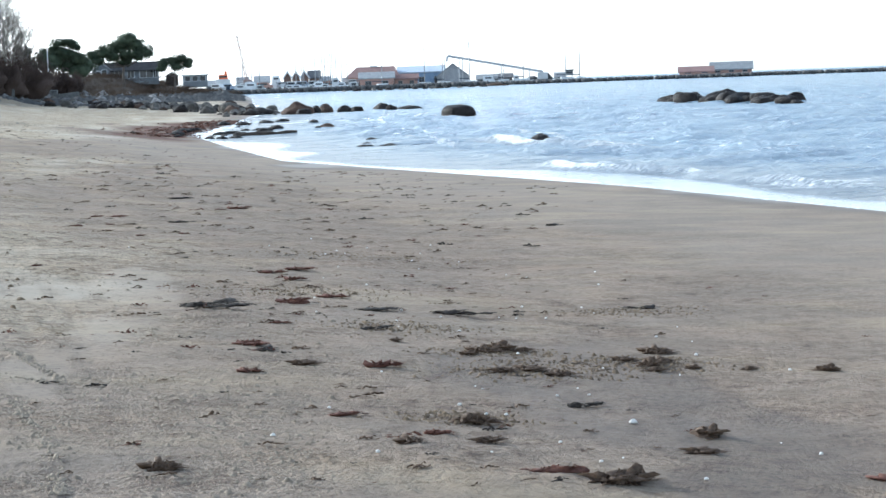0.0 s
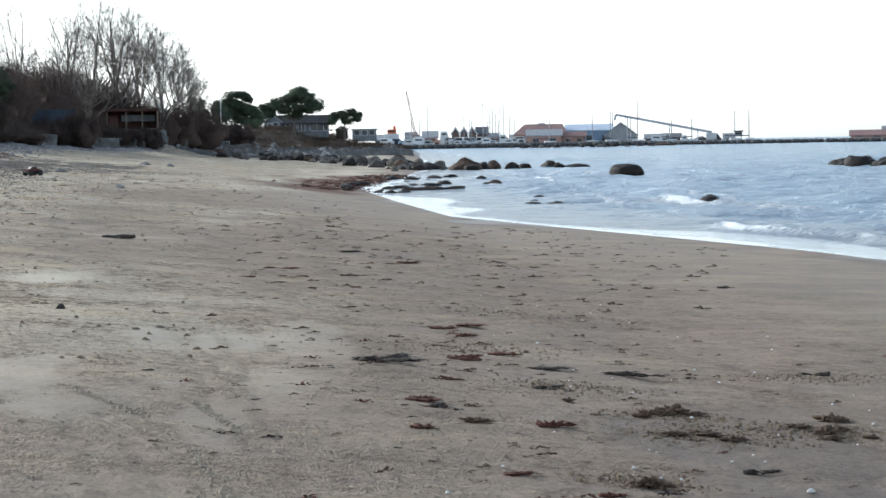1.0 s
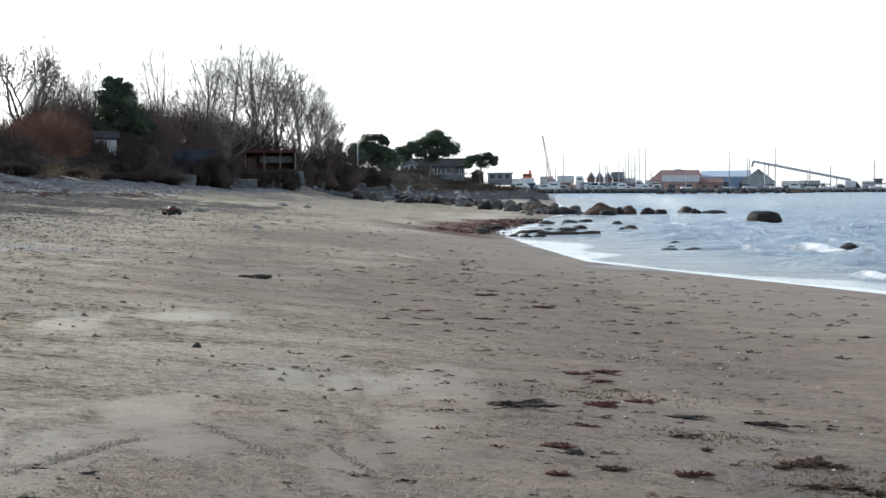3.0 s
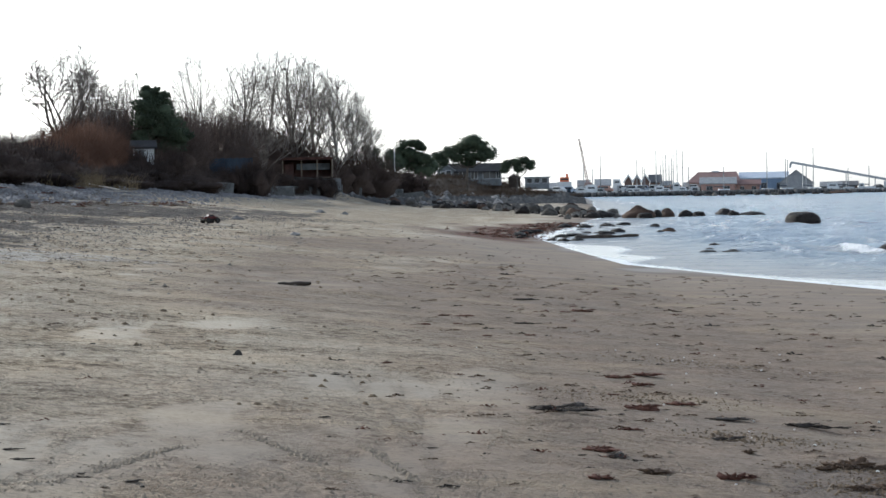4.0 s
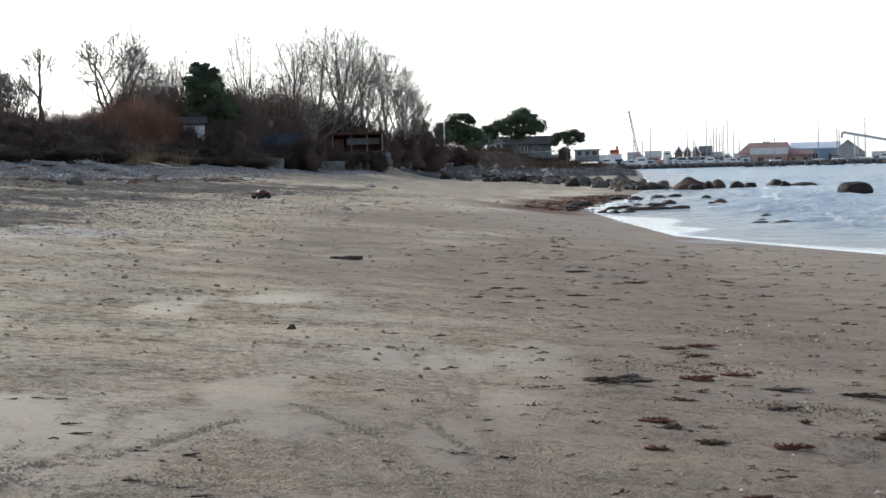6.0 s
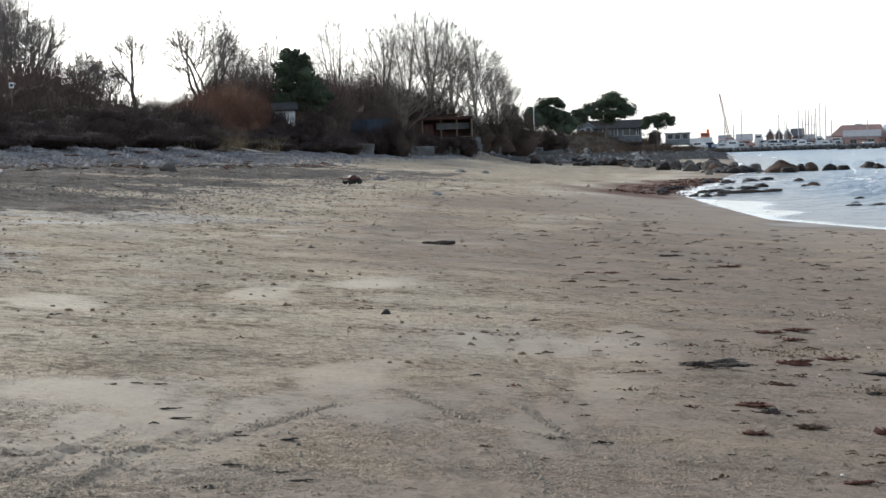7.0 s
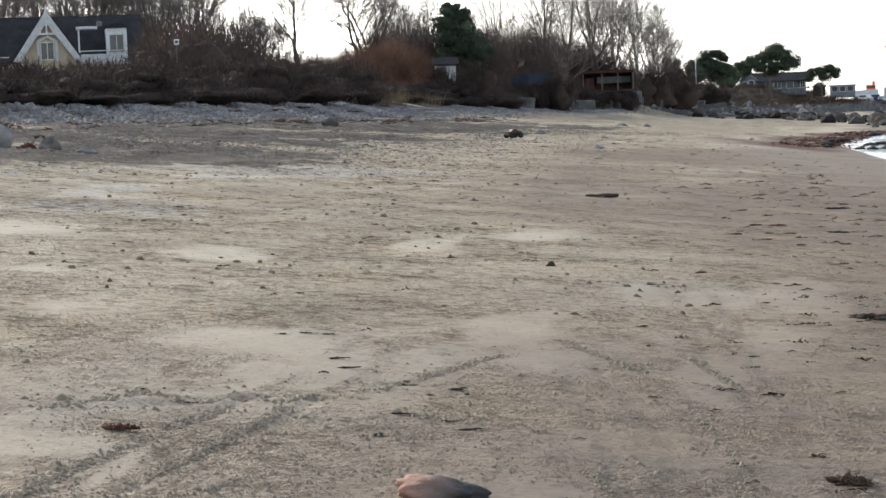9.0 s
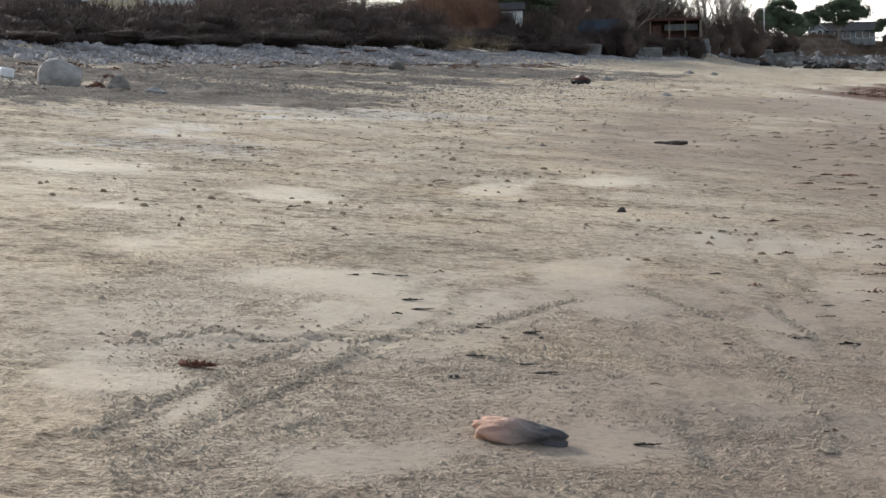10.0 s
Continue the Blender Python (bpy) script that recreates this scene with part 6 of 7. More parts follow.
def open_shed():
    t = thing("shed", facing(-2.98, 204, 3.05), "weathered dark timber lean-to shed with open front", "shed")
    for x in (-2.5, -0.6, 1.0, 2.5):
        part("post", boxes((x - 0.07, x + 0.07, -1.6, -1.46, -1.2, 2.05), bevel=0.01), DRIFT, t)
    part("roof", boxes((-2.7, 2.6, -1.9, 1.6, 2.05, 2.3), bevel=0.02), ROOF_MAROON, t, "dark reddish roof boards")
    part("back_wall", boxes((-2.5, 2.5, 1.3, 1.4, -1.2, 2.05)), ROOF_MAROON, t)
    part("side_wall", boxes((-2.6, -2.5, -1.5, 1.3, -1.2, 2.05)), DARK_WOOD, t)
    part("side_wall", boxes((2.5, 2.6, -1.5, 1.3, -1.2, 2.05)), PALE_WOOD, t, "bleached end boards")
    part("sheet", boxes((-1.1, 2.3, 0.2, 0.26, 1.05, 1.7)), GREY_BOARD, t, "grey sheet hung under the roof")
    part("brace", boxes((1.0, 2.5, -1.5, -1.44, 0.2, 0.3)), DRIFT, t)
    part("floor", boxes((-2.8, 2.8, -1.5, 1.6, -0.5, -0.02)), DARK_WOOD, t, "plank floor")
    part("crate", boxes((-2.3, -1.4, -1.3, -0.6, 0.0, 1.6), bevel=0.03), ROOF_MAROON, t, "dark red crate")


def white_shack():
    t = thing("hut", facing(-7.66, 150, 3.75, 4), "small white hut with a dark roof", "hut")
    part("wall", gable_walls(1.5, 1.8, 1.5, 1.85), WHITE, t)
    part("roof", gable_roof(1.5, 1.8, 1.5, 1.9, 0.22), ROOF_DARK, t)
    part("door", boxes((-0.5, 0.0, -0.94, -0.9, -0.3, 1.3), bevel=0.01), GREY_BOARD, t)


def concrete_wall():
    rnd = random.Random(4)
    for az, w, h in [(-5.6, 2.6, 0.95), (-5.05, 2.2, 0.85), (-4.55, 1.1, 0.6), (-4.2, 1.5, 1.0), (-3.75, 2.4, 0.9), (-3.1, 3.2, 1.0), (-2.45, 3.4, 0.95), (-1.8, 3.0, 0.9), (-1.2, 2.8, 0.85), (-0.6, 2.8, 0.8), (0.0, 3.0, 0.75)]:
        x, y = polar(az, crest_range(min(az, -0.9)) - 2.6)
        bm = boxes((-w / 2, w / 2, -0.35, 0.35, -0.6, h), bevel=0.06)
        for v in bm.verts:
            v.co += Vector((rnd.gauss(0, 0.05), rnd.gauss(0, 0.04), rnd.gauss(0, 0.06)))
        t = part("concrete_block", bm, CONCRETE, None)
        t.matrix_world = pose(x, y, ground_z(x, y), rnd.gauss(0, 2), rnd.gauss(0, 2.5), -az + rnd.gauss(0, 6))
        tagged(t, "weathered grey concrete slab of an old sea wall", "concrete block", "slabs of the sea wall")
    x, y = polar(-2.75, crest_range(-2.75) - 4.4)
    t = part("concrete_slab", boxes((-2.6, 2.6, -1.6, 1.6, 0.0, 0.3), bevel=0.06), CONCRETE, None)
    t.matrix_world = pose(x, y, ground_z(x, y) + 0.45, 22, 4, 4)
    tagged(t, "slipped concrete slab leaning on the sea wall", "concrete slab")
    for i in range(70):
        az = rnd.uniform(-5.8, 0.6)
        x, y = polar(az, crest_range(min(az, -0.9)) - rnd.uniform(3.2, 6.0))
        k = rnd.uniform(0.25, 0.8)
        rock("grey" if rnd.random() < 0.5 else "mossy", x, y, k * 1.4, k, k * 0.7, 0.15, "rock", "stones at the foot of the sea wall", "grey stone at the foot of the sea wall")


def fence():
    t = thing("fence", facing(-5.55, 171, 3.0), "dark blue board fence behind the brush", "fence")
    for i in range(30):
        part("board", boxes((-3.0 + i * 0.2, -3.0 + i * 0.2 + 0.18, 0, 0.03, -0.6, 1.75 + 0.03 * (i % 3))), BLUE_DARK, t)


def pole(az, d, z0, h, r, label, name="flagpole"):
    x, y = polar(az, d)
    sh = Shape()
    sh.tube([(0, 0, -0.6), (0, 0, h * 0.5), (0, 0, h)], [r, r * 0.8, r * 0.5], 8)
    t = thing(name, pose(x, y, z0), label, name.replace("_", " "))
    part("pole", sh.mesh("pole", WHITE, True), WHITE, t)
    part("knob", boxes((-r, r, -r, r, h, h + 2 * r), bevel=r * 0.5), WHITE, t)


def sign():
    x, y = polar(-15.34, 100)
    t = thing("sign_post", facing(-15.34, 100, ground_z(x, y)), "white and blue sign on a wooden post", "sign")
    part("post", boxes((-0.04, 0.04, -0.04, 0.04, -0.4, 2.75)), DRIFT, t)
    b = part("board", boxes((-0.12, 0.12, -0.08, -0.045, 2.65, 2.93), bevel=0.01), WHITE, t)
    part("symbol", boxes((-0.07, 0.07, -0.086, -0.081, 2.73, 2.86)), BLUE_DARK, b)


villa()
pine_house()
open_shed()
white_shack()
concrete_wall()
fence()
x, y = polar(-0.46, 250)
pole(-0.46, 250, ground_z(x, y), 1.5 + 250 * math.tan(radians(1.6)) - ground_z(x, y), 0.07, "white flagpole standing on the bank")
x, y = polar(2.5, 320)
pole(2.5, 320, ground_z(x, y), 1.5 + 320 * math.tan(radians(1.4)) - ground_z(x, y), 0.06, "thin white flagpole beside the house")
sign()
low = thing("beach_hut", facing(3.65, 345, 2.6), "low grey building with a flat grey roof", "building")
part("wall", boxes((-2.1, 2.1, -1.5, 1.5, -0.8, 1.2)), GREY_BOARD, low)
part("roof", boxes((-2.4, 2.4, -1.8, 1.8, 1.2, 1.4), bevel=0.03), ROOF_GREY, low)
for k in range(3):
    window(low, -1.3 + k * 1.3, -1.51, 0.3, 0.9, 0.8, 0)

tool = thing("garden_shed", facing(3.0, 318, 2.75), "small dark garden shed with a pitched roof", "shed")
part("wall", gable_walls(1.9, 1.8, 0.9, 1.45, "y"), DARK_WOOD, tool)
part("roof", gable_roof(1.9, 1.8, 0.9, 1.5, 0.2, along="y"), ROOF_DARK, tool)

# ---- the harbour ----
HD = 620.0


def hx(az, d=HD):
    return polar(az, d)


def up(el, d=HD):
    return 1.5 + d * math.tan(radians(el))


def breakwater():
    rnd = random.Random(8)
    sh = Shape()
    for k in range(560):
        az = 3.2 + k * 0.04
        x, y = polar(az, HD - 16)
        h = 1.5 if az < 12 else 1.25
        for j in range(2):
            sh.lump((x + rnd.gauss(0, 0.5), y + rnd.gauss(0, 1.4), SEA + h * 0.42), (rnd.uniform(0.5, 0.9), 1.2, h * rnd.uniform(0.52, 0.6)), k + j * 0.5, 0.12, 1)
    tagged(new("breakwater", sh.mesh("breakwater", ROCK_DULL)), "long low breakwater of dark stones", "breakwater", kind="stuff")
    q = thing("quay", pose(0, 0, 0), "grey concrete quay behind the breakwater", "quay", kind="structure")
    bm = bmesh.new()
    for k in range(22):
        az = 3.0 + k * 0.52
        x, y = polar(az, HD + 4)
        box(bm, -3.2, 3.2, -1.5, 60, SEA - 2, 0.75)
        bmesh.ops.transform(bm, matrix=pose(x, y, 0, 0, 0, -az), verts=bm.verts[-8:])
    part("quay_wall", bm, CONCRETE, q)


def hip_hall(az0, az1, top0, top1, base_d, eave_el, ridge_el, depth, wall_mat, roof_mat, label):
    """A warehouse with a hipped roof whose ridge runs between two bearings."""
    az, z = (az0 + az1) / 2, 0.6
    w, e, r = base_d * radians(az1 - az0), up(eave_el, base_d) - z, up(ridge_el, base_d) - z
    t = thing("warehouse", facing(az, base_d, z), label, "warehouse")
    part("wall", boxes((-w / 2, w / 2, -depth / 2, depth / 2, -0.6, e)), wall_mat, t)
    bm = bmesh.new()
    o = 0.5
    a = [bm.verts.new(p) for p in ((-w / 2 - o, -depth / 2 - o, e), (w / 2 + o, -depth / 2 - o, e), (w / 2 + o, depth / 2 + o, e), (-w / 2 - o, depth / 2 + o, e))]
    b = [bm.verts.new((base_d * radians(q - az), 0, r)) for q in (top0, top1)]
    for f in ((a[0], a[1], b[1], b[0]), (a[1], a[2], b[1]), (a[2], a[3], b[0], b[1]), (a[3], a[0], b[0]), (a[3], a[2], a[1], a[0])):
        bm.faces.new(f)
    part("roof", bm, roof_mat, t)
    for k in range(3):
        x = -w / 2 + w * (k + 0.5) / 3
        part("door", boxes((x - 1.3, x + 1.3, -depth / 2 - 0.08, -depth / 2 - 0.02, -0.6, e * 0.8)), STEEL, t, "grey sliding door")
    part("ridge_vent", boxes((-0.8, 1.6, -0.5, 0.5, r - 0.2, r + 0.35), bevel=0.1), WHITE, t)
    return t


def control_hut(az, d):
    """A lookout on four legs over the quay's end."""
    z = up(0.01, d)
    t = thing("control_hut", facing(az, d, 0.2), "small dark control hut on steel legs", "hut")
    for x in (-0.9, 0.9):
        for y in (-0.7, 0.7):
            part("leg", boxes((x - 0.1, x + 0.1, y - 0.1, y + 0.1, -0.4, z - 0.2)), STEEL, t)
    part("cabin", boxes((-1.2, 1.2, -1.0, 1.0, z - 0.2, z + 1.3), bevel=0.05), GREY_BOARD, t)
    part("window", boxes((-1.0, 1.0, -1.03, -1.0, z + 0.4, z + 1.0)), GLASS, t)
    part("roof", boxes((-1.6, 1.6, -1.3, 1.3, z + 1.3, z + 1.6), bevel=0.05), ROOF_DARK, t)


def gravel_heap(az, d, w, h):
    x, y = polar(az, d)
    sh = Shape()
    sh.lump((0, 0, 0), (w / 2, w / 2, h), az, 0.1, 3)
    sh.v = [np.stack([a[:, 0] * (1.15 - 0.5 * np.clip(a[:, 2] / h, 0, 1)), a[:, 1], np.maximum(a[:, 2], -0.3)], -1) for a in sh.v]
    ob = new("gravel_heap", sh.mesh("gravel_heap", ROCK_DULL))
    ob.matrix_world = pose(x, y, 0.5)
    tagged(ob, "grey heap of gravel under the conveyor", "gravel heap")


def hall(az0, az1, base_d, eave_el, ridge_el, wall_mat, roof_mat, label, depth=18, along="x", doors=0, name="warehouse"):
    az = (az0 + az1) / 2
    w = base_d * radians(az1 - az0)
    t = thing(name, facing(az, base_d, 0.6), label, name.replace("_", " "))
    e, r = up(eave_el, base_d) - 0.6, up(ridge_el, base_d) - 0.6
    part("wall", gable_walls(w, depth, e, r, along), wall_mat, t)
    part("roof", gable_roof(w, depth, e, r, 0.5, 0.35, along), roof_mat, t)
    for k in range(doors):
        window(t, -w / 2 + w * (k + 0.5) / doors, -depth / 2 - 0.02, 0.2, w / doors * 0.35, e * 0.55, 1, STEEL)
    return t


def mast(az, top_el, d=HD - 4, lean=0.0):
    """A moored sailing yacht with its mast, boom and hull."""
    x, y = polar(az, d)
    t = thing("sailing_boat", pose(x, y, SEA, 0, 0, az * 37 % 50 - 25), "moored white sailing boat with a bare mast", "boat", "yachts in the harbour")
    h = up(top_el, d) - SEA
    sh = Shape()
    sh.tube([(0, 0, 0.6), (lean, 0, h)], [0.17, 0.12], 5)
    part("mast", sh.mesh("mast", ALU), ALU, t)
    sh = Shape()
    sh.tube([(0, 0, 2.4), (-3.2, 0, 2.5)], [0.14, 0.12], 5)
    part("boom", sh.mesh("boom", BLUE_DARK), BLUE_DARK, t, "boom with furled sail")
    sh = Shape()
    sh.tube([(-0.9, 0, h * 0.62), (0.9, 0, h * 0.62)], [0.04, 0.04], 4)
    part("spreader", sh.mesh("spreader", ALU), ALU, t)
    hull = bmesh.new()
    n = 9
    rows = []
    for k in range(n):
        u = k / (n - 1)
        b = 1.4 * math.sin(math.pi * min(0.12 + u * 0.88, 1.0)) ** 0.7 + 0.02
        xx = -4.2 + 8.6 * u
        rows.append([hull.verts.new((xx, s * b * q, zz)) for s, q, zz in ((-1, 1, 1.25), (-1, 0.8, 0.3), (0, 0, -0.4), (1, 0.8, 0.3), (1, 1, 1.25))])
    for a, b in zip(rows, rows[1:]):
        for i in range(4):
            hull.faces.new((a[i], b[i], b[i + 1], a[i + 1]))
        hull.faces.new((a[4], b[4], b[0], a[0]))
    hull.faces.new(rows[0])
    part("hull", hull, WHITE, t)
    part("cabin", boxes((-1.6, 1.8, -0.8, 0.8, 1.25, 1.75), bevel=0.1), WHITE, t)


def motor_boat(az, w, h, d=HD - 5, z=SEA):
    x, y = polar(az, d)
    t = thing("motor_boat", pose(x, y, z, 0, 0, -az), "white motor boat moored in the harbour", "boat", "motor boats in the harbour")
    part("hull", prism([(-w / 2, 1.2), (-w / 2 + 0.5, 0.0), (w / 2 - 1.2, 0.0), (w / 2, 1.4)], -1.4, 1.4), WHITE, t)
    c = part("cabin", prism([(-w * 0.3, 1.25), (w * 0.25, 1.25), (w * 0.12, h), (-w * 0.26, h)], -1.1, 1.1), WHITE, t)
    part("window", boxes((-w * 0.18, w * 0.08, -1.13, -1.1, h * 0.7, h * 0.84)), GLASS, c)


def ship():
    x, y = polar(4.6, HD + 12)
    t = thing("ship", pose(x, y, SEA, 0, 0, -4), "white and orange work ship at the quay", "ship")
    part("hull", prism([(-6.5, 2.4), (-5.5, 0), (5.5, 0), (7.5, 2.8)], -3, 3), BLUE_DARK, t, "dark hull")
    part("deckhouse", boxes((-4.0, 0.5, -2.4, 2.4, 2.4, 4.9), bevel=0.1), WHITE, t)
    b = part("bridge", boxes((-3.2, -0.3, -2.2, 2.2, 4.9, 6.3), bevel=0.1), ORANGE, t, "orange bridge")
    part("window", boxes((-3.0, -0.5, -2.24, -2.2, 5.4, 5.95)), GLASS, b)
    part("funnel", boxes((-1.3, -0.5, -0.4, 0.4, 6.3, 7.4), bevel=0.05), ORANGE, t)
    for xx, h in ((-2.2, 9.5), (4.5, 8.2)):
        sh = Shape()
        sh.tube([(xx, 0, 2.4), (xx, 0, h)], [0.12, 0.06], 5)
        part("mast", sh.mesh("mast", STEEL), STEEL, t)


def crane():
    x, y = polar(5.11, HD + 25)
    t = thing("crane", pose(x, y, 0.6, 0, 0, -5), "mobile harbour crane with a raised lattice boom", "crane")
    part("carriage", boxes((-2.5, 2.5, -1.5, 1.5, 0, 1.6), bevel=0.1), STEEL, t)
    part("cab", boxes((-1.2, 1.4, -1.2, 1.2, 1.6, 3.4), bevel=0.1), CRANE_RED, t, "faded red cab")
    tip = Vector((-HD * radians(0.24), 0, up(1.48, HD + 25) - 0.6))
    foot = Vector((0.2, 0, 2.6))
    sh = Shape()
    for s in (-0.32, 0.32):
        for r in (-0.32, 0.32):
            sh.tube([(foot.x + s, r, foot.z), (tip.x + s * 0.5, r * 0.5, tip.z)], [0.15, 0.12], 4)
    for k in range(14):
        a, b = foot.lerp(tip, k / 14), foot.lerp(tip, (k + 1) / 14)
        sgn = 0.32 if k % 2 else -0.32
        sh.tube([(a.x - sgn, -0.3, a.z), (b.x + sgn, -0.3, b.z)], [0.09, 0.09], 4)
    part("boom", sh.mesh("boom", CRANE_RED), CRANE_RED, t, "faded red lattice boom")
    sh = Shape()
    sh.tube([tuple(tip), (tip.x, 0, 4.0)], [0.035, 0.035], 3)
    sh.tube([tuple(tip), (2.0, 0, 3.2)], [0.035, 0.035], 3)
    part("cable", sh.mesh("cable", STEEL), STEEL, t)
    part("hook", boxes((tip.x - 0.25, tip.x + 0.25, -0.2, 0.2, 3.4, 4.0), bevel=0.05), STEEL, t)


def conveyor():
    d = HD + 5
    x, y = polar(10.97, d)
    t = thing("conveyor", pose(x, y, 0.6, 0, 0, -12), "long inclined grey loading conveyor on steel legs", "conveyor")
    z0, z1, ln = up(0.68, d) - 0.6, up(0.13, d) - 0.6, d * radians(2.68)
    part("gallery", prism([(-0.6, z0 - 0.25), (ln, z1 - 0.25), (ln, z1 + 0.5), (-0.6, z0 + 0.5)], -0.7, 0.7), STEEL, t)
    for u in (0.1, 0.135, 0.55, 0.85):
        zz = z0 + (z1 - z0) * u
        sh = Shape()
        for s in (-0.8, 0.8):
            sh.tube([(ln * u, s, -0.5), (ln * u, s * 0.6, zz)], [0.16, 0.14], 4)
        part("leg", sh.mesh("leg", STEEL), STEEL, t)
    part("chute", prism([(-1.3, z0 - 1.6), (-0.7, z0 - 1.6), (-0.3, z0), (-1.0, z0 + 0.2)], -0.4, 0.4), STEEL, t)
    part("drive_house", boxes((ln - 1.8, ln + 1.4, -1.2, 1.2, -0.4, 2.2), bevel=0.05), WHITE, t)


breakwater()
slope = bmesh.new()
last = None
for k in range(12):
    y = 335 + k * 22
    x = float(np.interp(y, [335, 420, 600], [25, 31, 43]))
    h = 1.1 - 0.055 * k
    row = [slope.verts.new((x + dx, y, z)) for dx, z in ((-6.0, SEA + h + 0.3), (0.0, SEA + h), (4.5, SEA - 0.8))]
    if last:
        for i in range(2):
            slope.faces.new((last[i], row[i], row[i + 1], last[i + 1]))
    last = row
bmesh.ops.solidify(slope, geom=slope.faces[:], thickness=0.3)
tagged(part("revetment", slope, CONCRETE, None), "grey stone slope along the harbour shore", "revetment", kind="structure")
hip_hall(8.0, 9.46, 8.28, 9.37, HD + 30, 0.16, 0.46, 22, BRICK_RED, ROOF_RED, "large harbour warehouse with a red hipped roof")
hall(8.36, 9.33, HD + 8, 0.12, 0.27, BRICK_RED, ROOF_GREY, "low brick store with a pale roof", 10, doors=2)
hall(9.36, 10.02, HD + 9, 0.08, 0.19, BRICK_RED, ROOF_RED, "low red brick shed beside the store", 8, doors=2)
hall(9.48, 10.8, HD + 40, 0.24, 0.4, BLUE_WALL, BLUE_HALL, "big blue sheet-metal hall with a pale roof", 24, doors=3)
hall(10.6, 11.5, HD + 34, 0.1, 0.44, STEEL, ROOF_GREY, "grey sheet-metal hall with a broad gable", 20, "y")
for k in range(3):
    az0 = 6.17 + k * 0.245
    h = hall(az0, az0 + 0.225, HD + 30, 0.24, 0.4, BRICK_BROWN, ROOF_MID, "brown brick harbour house with white gable boards", 9, "y", 1, "harbour_house")
    w, e, r = (HD + 30) * radians(0.225), up(0.24, HD + 30) - 0.6, up(0.4, HD + 30) - 0.6
    part("bargeboard", prism([(-w / 2 - 0.6, e - 0.5), (-w / 2 - 0.2, e - 0.6), (0, r - 0.4), (w / 2 + 0.2, e - 0.6), (w / 2 + 0.6, e - 0.5), (0, r + 0.35)], -5.25, -5.05), WHITE, h, "white bargeboard")
hall(6.9, 7.2, HD + 34, 0.2, 0.38, BRICK_BROWN, ROOF_MID, "brown brick harbour house with a dark roof", 9, doors=2, name="harbour_house")
hall(5.35, 5.75, HD + 45, 0.12, 0.28, WHITE, ROOF_GREY, "white harbour shed with a grey roof", 12, doors=2)
hall(3.95, 4.3, HD + 40, 0.06, 0.2, GREY_BOARD, ROOF_GREY, "pale harbour shed with grey roof", 12)
hall(4.85, 5.15, HD + 30, 0.12, 0.26, BRICK_BROWN, ROOF_GREY, "small brown harbour office", 8, doors=2, name="harbour_house")
hall(5.15, 5.45, HD + 22, 0.04, 0.13, GREY_BOARD, ROOF_GREY, "low grey boat store", 8, doors=1, name="harbour_house")
hall(7.2, 7.5, HD + 34, 0.1, 0.2, BRICK_RED, ROOF_GREY, "brown brick harbour house with a grey roof", 9, doors=2, name="harbour_house")
hall(7.9, 8.15, HD + 26, 0.02, 0.14, GREY_BOARD, ROOF_GREY, "low grey boat shed", 9, doors=2, name="harbour_house")
hall(11.75, 12.3, HD + 50, -0.02, 0.09, GREY_BOARD, ROOF_GREY, "low grey harbour building", 12, doors=2)
hall(12.25, 12.75, HD + 60, 0.0, 0.1, BRICK_BROWN, ROOF_MID, "low dark harbour building", 12, doors=2)
hall(14.0, 14.25, HD + 20, -0.03, 0.07, WHITE, ROOF_GREY, "low white shed on the quay", 6, doors=1, name="harbour_house")
hall(17.55, 18.5, HD + 10, -0.02, 0.1, BRICK_RED, ROOF_RED, "red wooden house on the breakwater", 8, doors=2, name="harbour_house")
hall(18.45, 19.6, HD + 18, 0.02, 0.2, BRICK_RED, ROOF_GREY, "red house with a grey roof on the breakwater", 9, doors=3, name="harbour_house")
control_hut(14.4, HD)
gravel_heap(13.72, HD + 8, 4.2, 2.4)
gravel_heap(13.35, HD + 12, 5.0, 1.3)
for k in range(15):
    az = 7.9 + k * 0.28 + 0.1 * math.sin(k * 7.3)
    x, y = polar(az, 535 + 8 * math.sin(k * 3.1))
    rock("wet" if k % 3 else "mossy", x, y, 1.2 + 1.3 * abs(math.sin(k * 2.3)), 1.5, 0.7 + 0.5 * abs(math.sin(k * 4.7)), 0.1, "boulder", "stones off the breakwater", "dark stone in the water off the breakwater", SEA - 0.05)
for az, el in [(5.48, 1.02), (6.53, 0.84), (6.75, 0.6), (7.08, 1.1), (7.2, 0.7), (7.36, 0.98), (7.52, 0.9), (7.68, 1.14), (7.84, 1.08), (8.0, 0.62), (10.23, 0.99), (10.75, 0.8), (11.53, 1.09), (5.0, 0.75), (5.25, 0.6), (9.0, 0.6), (12.5, 0.5), (13.08, 0.55), (14.3, 0.75), (14.7, 0.78), (10.81, 0.76), (6.7, 0.66), (7.28, 0.95), (7.45, 0.79), (7.57, 1.0)]:
    mast(az, el)
for az, w, h in [(5.5, 6, 2.7), (7.68, 5, 4.0), (8.2, 5.3, 2.7), (12.89, 3.6, 2.8), (6.35, 5, 2.4), (7.85, 6, 2.6), (7.0, 5, 2.3), (8.2, 5, 2.2), (6.55, 6, 2.4), (12.1, 7, 3.0), (4.95, 7, 3.0), (5.25, 8, 3.6), (5.5, 6, 2.6), (7.2, 7, 3.0), (7.38, 5, 2.3)]:
    motor_boat(az, w, h)
motor_boat(5.98, 5.6, 3.9, HD + 10, 0.9)
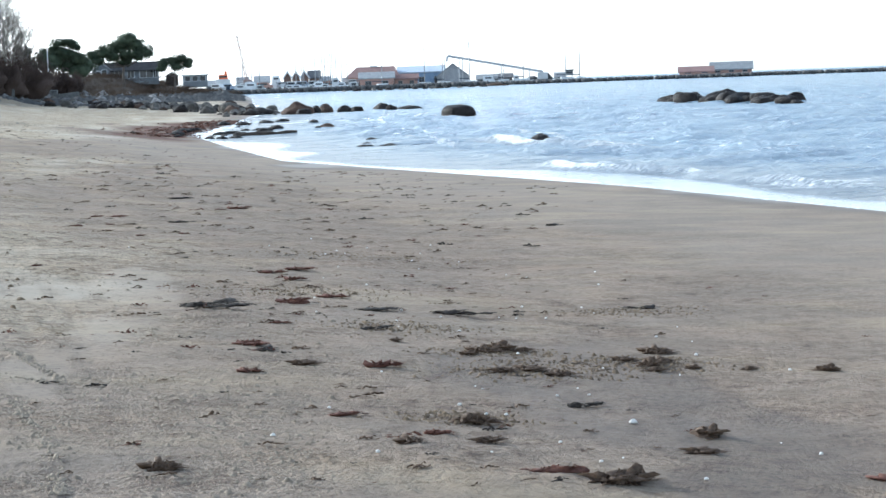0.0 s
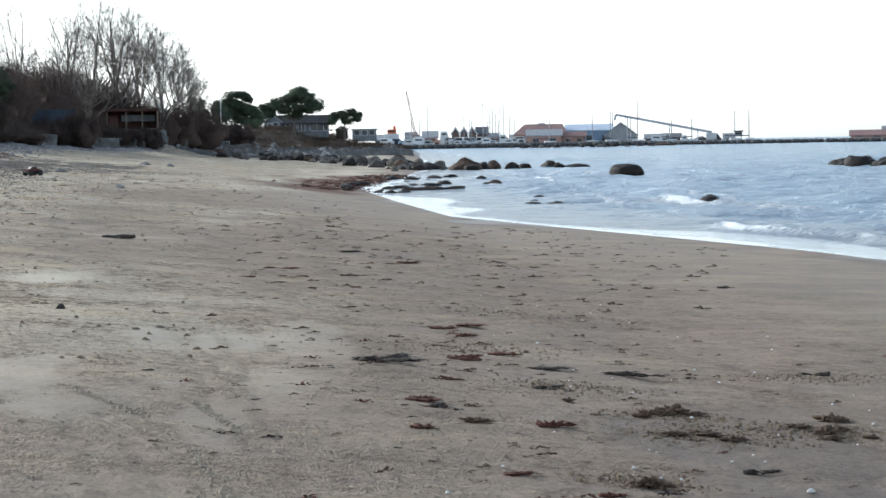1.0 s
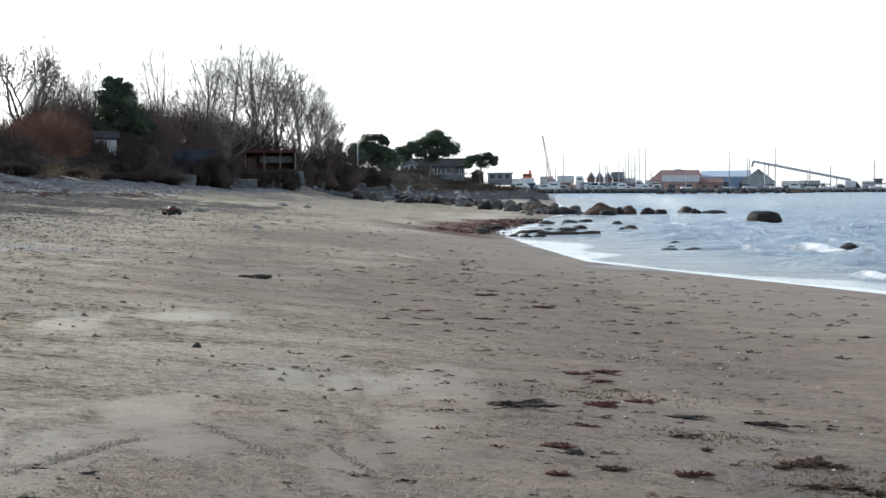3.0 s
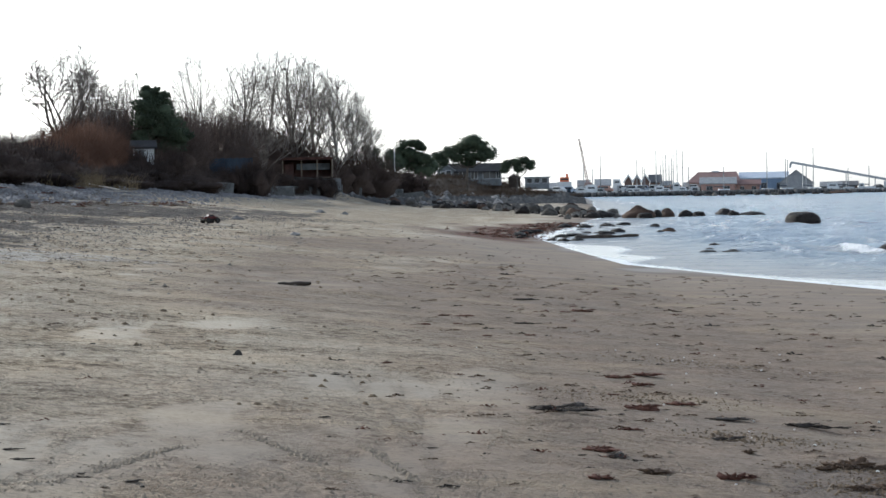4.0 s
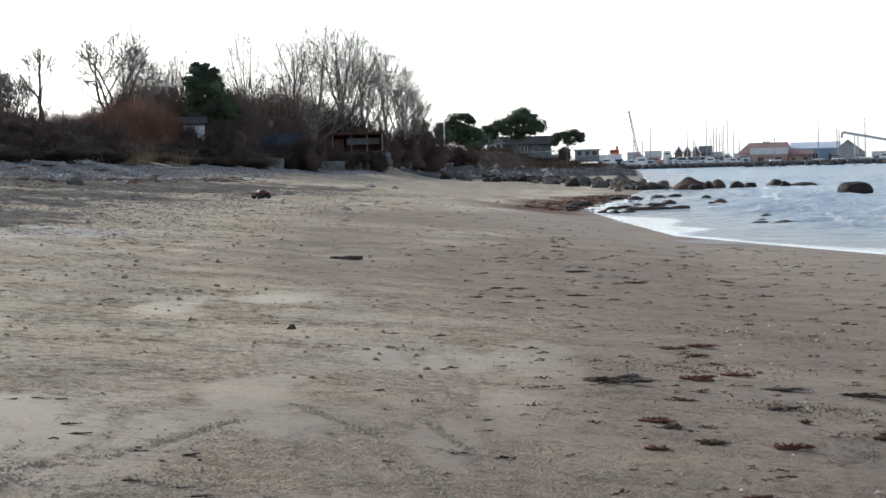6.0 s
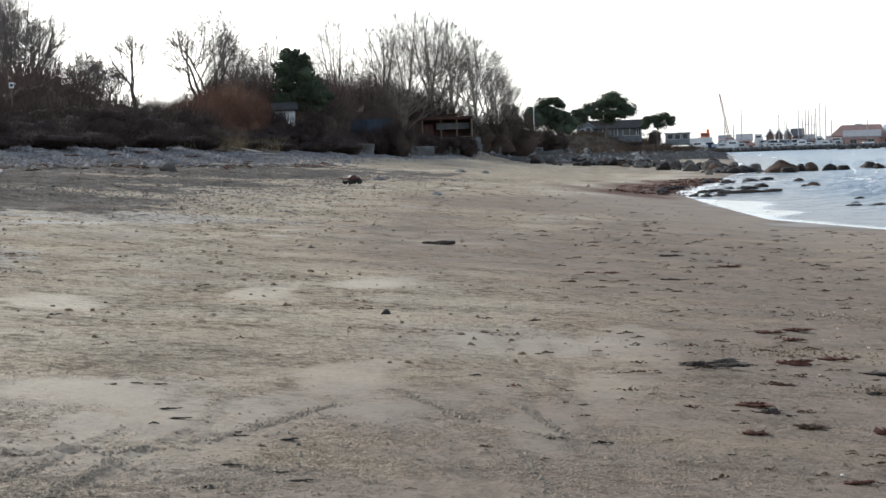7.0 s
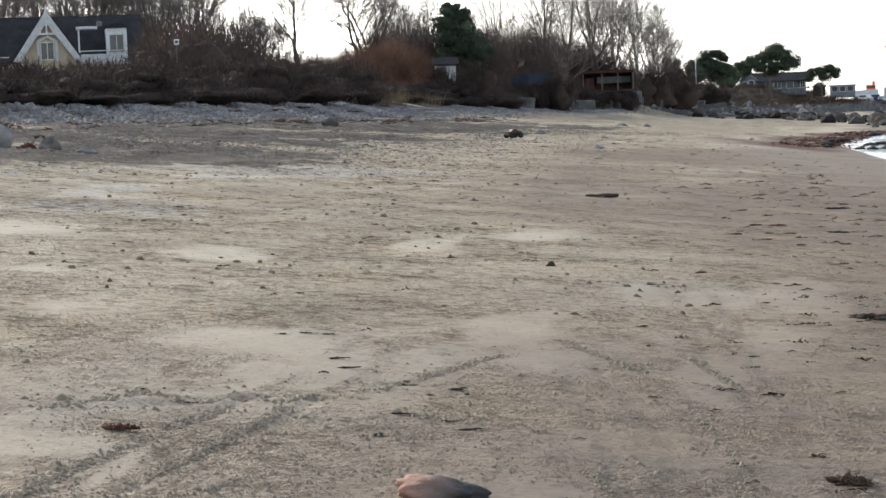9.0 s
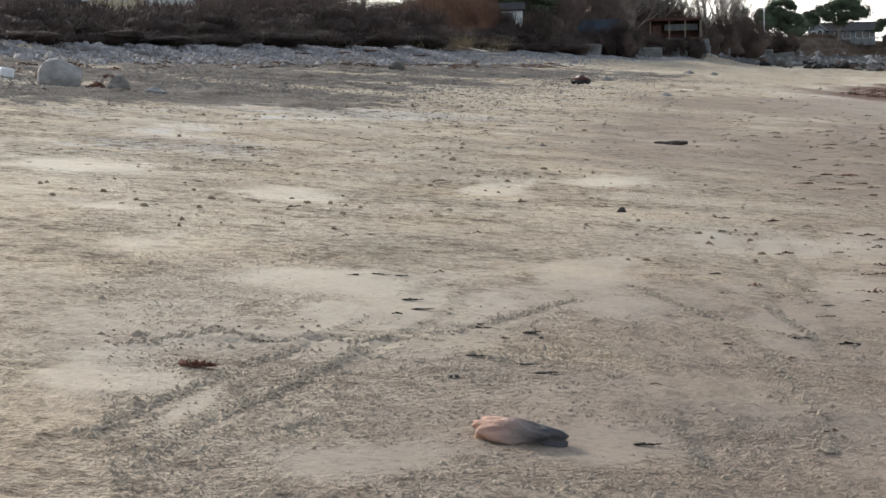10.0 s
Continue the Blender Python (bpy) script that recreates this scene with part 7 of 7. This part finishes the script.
for k in range(13):
    az = 4.3 + k * 0.42 + 0.16 * math.sin(k * 5.1)
    x, y = polar(az, HD + 7 + (k % 3) * 3)
    paint = (WHITE, WHITE, STEEL, BLUE_HALL, BRICK_RED)[k * 3 % 5]
    v = thing("van", pose(x, y, 0.75, 0, 0, -az + (k * 40) % 90 - 45), ("white", "white", "grey", "blue-grey", "red")[k * 3 % 5] + " van parked on the harbour quay", "van", "vehicles on the quay")
    part("body", prism([(-2.3, 0.3), (2.3, 0.3), (2.3, 1.1), (1.6, 1.25), (1.1, 2.0), (-2.3, 2.1)], -0.95, 0.95), paint, v)
    part("window", boxes((-2.0, 1.0, -0.97, -0.945, 1.25, 1.8)), GLASS, v)
    for wx in (-1.4, 1.4):
        part("wheel", boxes((wx - 0.34, wx + 0.34, -0.98, 0.98, 0.0, 0.66), bevel=0.15), RUBBER, v)
ship()
crane()
conveyor()
x, y = polar(12.26, 565)
rock("brown", x, y, 7.6, 4, 1.5, 0.1, "boulder", label="flat brown rock standing off the harbour", z=SEA - 0.1)


# ---- the model car ----
def model_car(x, y, turn):
    t = thing("toy_truck", pose(x, y, ground_z(x, y) + 0.01, 0, 0, turn), "red and black radio-controlled monster truck on the sand", "toy car")
    part("chassis", boxes((-0.2, 0.2, -0.06, 0.06, 0.1, 0.15), bevel=0.01), CAR_BLACK, t)
    body = part("body", prism([(-0.25, 0.15), (0.25, 0.15), (0.25, 0.2), (0.12, 0.225), (0.07, 0.29), (-0.07, 0.295), (-0.13, 0.225), (-0.25, 0.215)], -0.1, 0.1), CAR_RED, t)
    part("roof", boxes((-0.075, 0.07, -0.085, 0.085, 0.294, 0.302), bevel=0.003), CAR_BLACK, body, "black roof")
    part("windscreen", prism([(0.118, 0.228), (0.122, 0.228), (0.078, 0.285), (0.074, 0.285)], -0.08, 0.08), GLASS, body)
    part("rear_window", prism([(-0.134, 0.23), (-0.13, 0.23), (-0.078, 0.288), (-0.082, 0.288)], -0.08, 0.08), GLASS, body)
    for s in (-1, 1):
        part("side_window", boxes((-0.07, 0.06, s * 0.1 - 0.003, s * 0.1 + 0.003, 0.235, 0.28)), GLASS, body)
    part("bumper", boxes((0.25, 0.28, -0.12, 0.12, 0.1, 0.14), bevel=0.01), CAR_BLACK, t)
    part("bumper", boxes((-0.28, -0.25, -0.12, 0.12, 0.1, 0.14), bevel=0.01), CAR_BLACK, t)
    for sx in (-0.17, 0.17):
        part("axle", boxes((sx - 0.012, sx + 0.012, -0.18, 0.18, 0.085, 0.11)), CAR_BLACK, t)
        for sy in (-0.19, 0.19):
            bm = bmesh.new()
            bmesh.ops.create_cone(bm, cap_ends=True, segments=20, radius1=0.088, radius2=0.088, depth=0.085)
            bmesh.ops.bevel(bm, geom=[e for e in bm.edges if len(e.link_faces) == 2 and any(len(f.verts) > 4 for f in e.link_faces)], offset=0.018, segments=2, affect="EDGES")
            for k in range(18):
                a = k * 2 * math.pi / 18
                r = bmesh.ops.create_cube(bm, size=1.0)
                bmesh.ops.transform(bm, verts=r["verts"], matrix=Matrix.Rotation(a, 4, "Z") @ Matrix.Translation((0.089, 0, 0)) @ Matrix.Diagonal((0.014, 0.012, 0.07, 1)))
            w = part("wheel", bm, RUBBER, t, "chunky black rubber tyre")
            w.matrix_local = pose(sx, sy, 0.092, 90, 0, 0)
            rim = bmesh.new()
            bmesh.ops.create_cone(rim, cap_ends=True, segments=12, radius1=0.042, radius2=0.042, depth=0.09)
            part("rim", rim, CAR_BLACK, w)


model_car(-6.71, 66.1, 35)
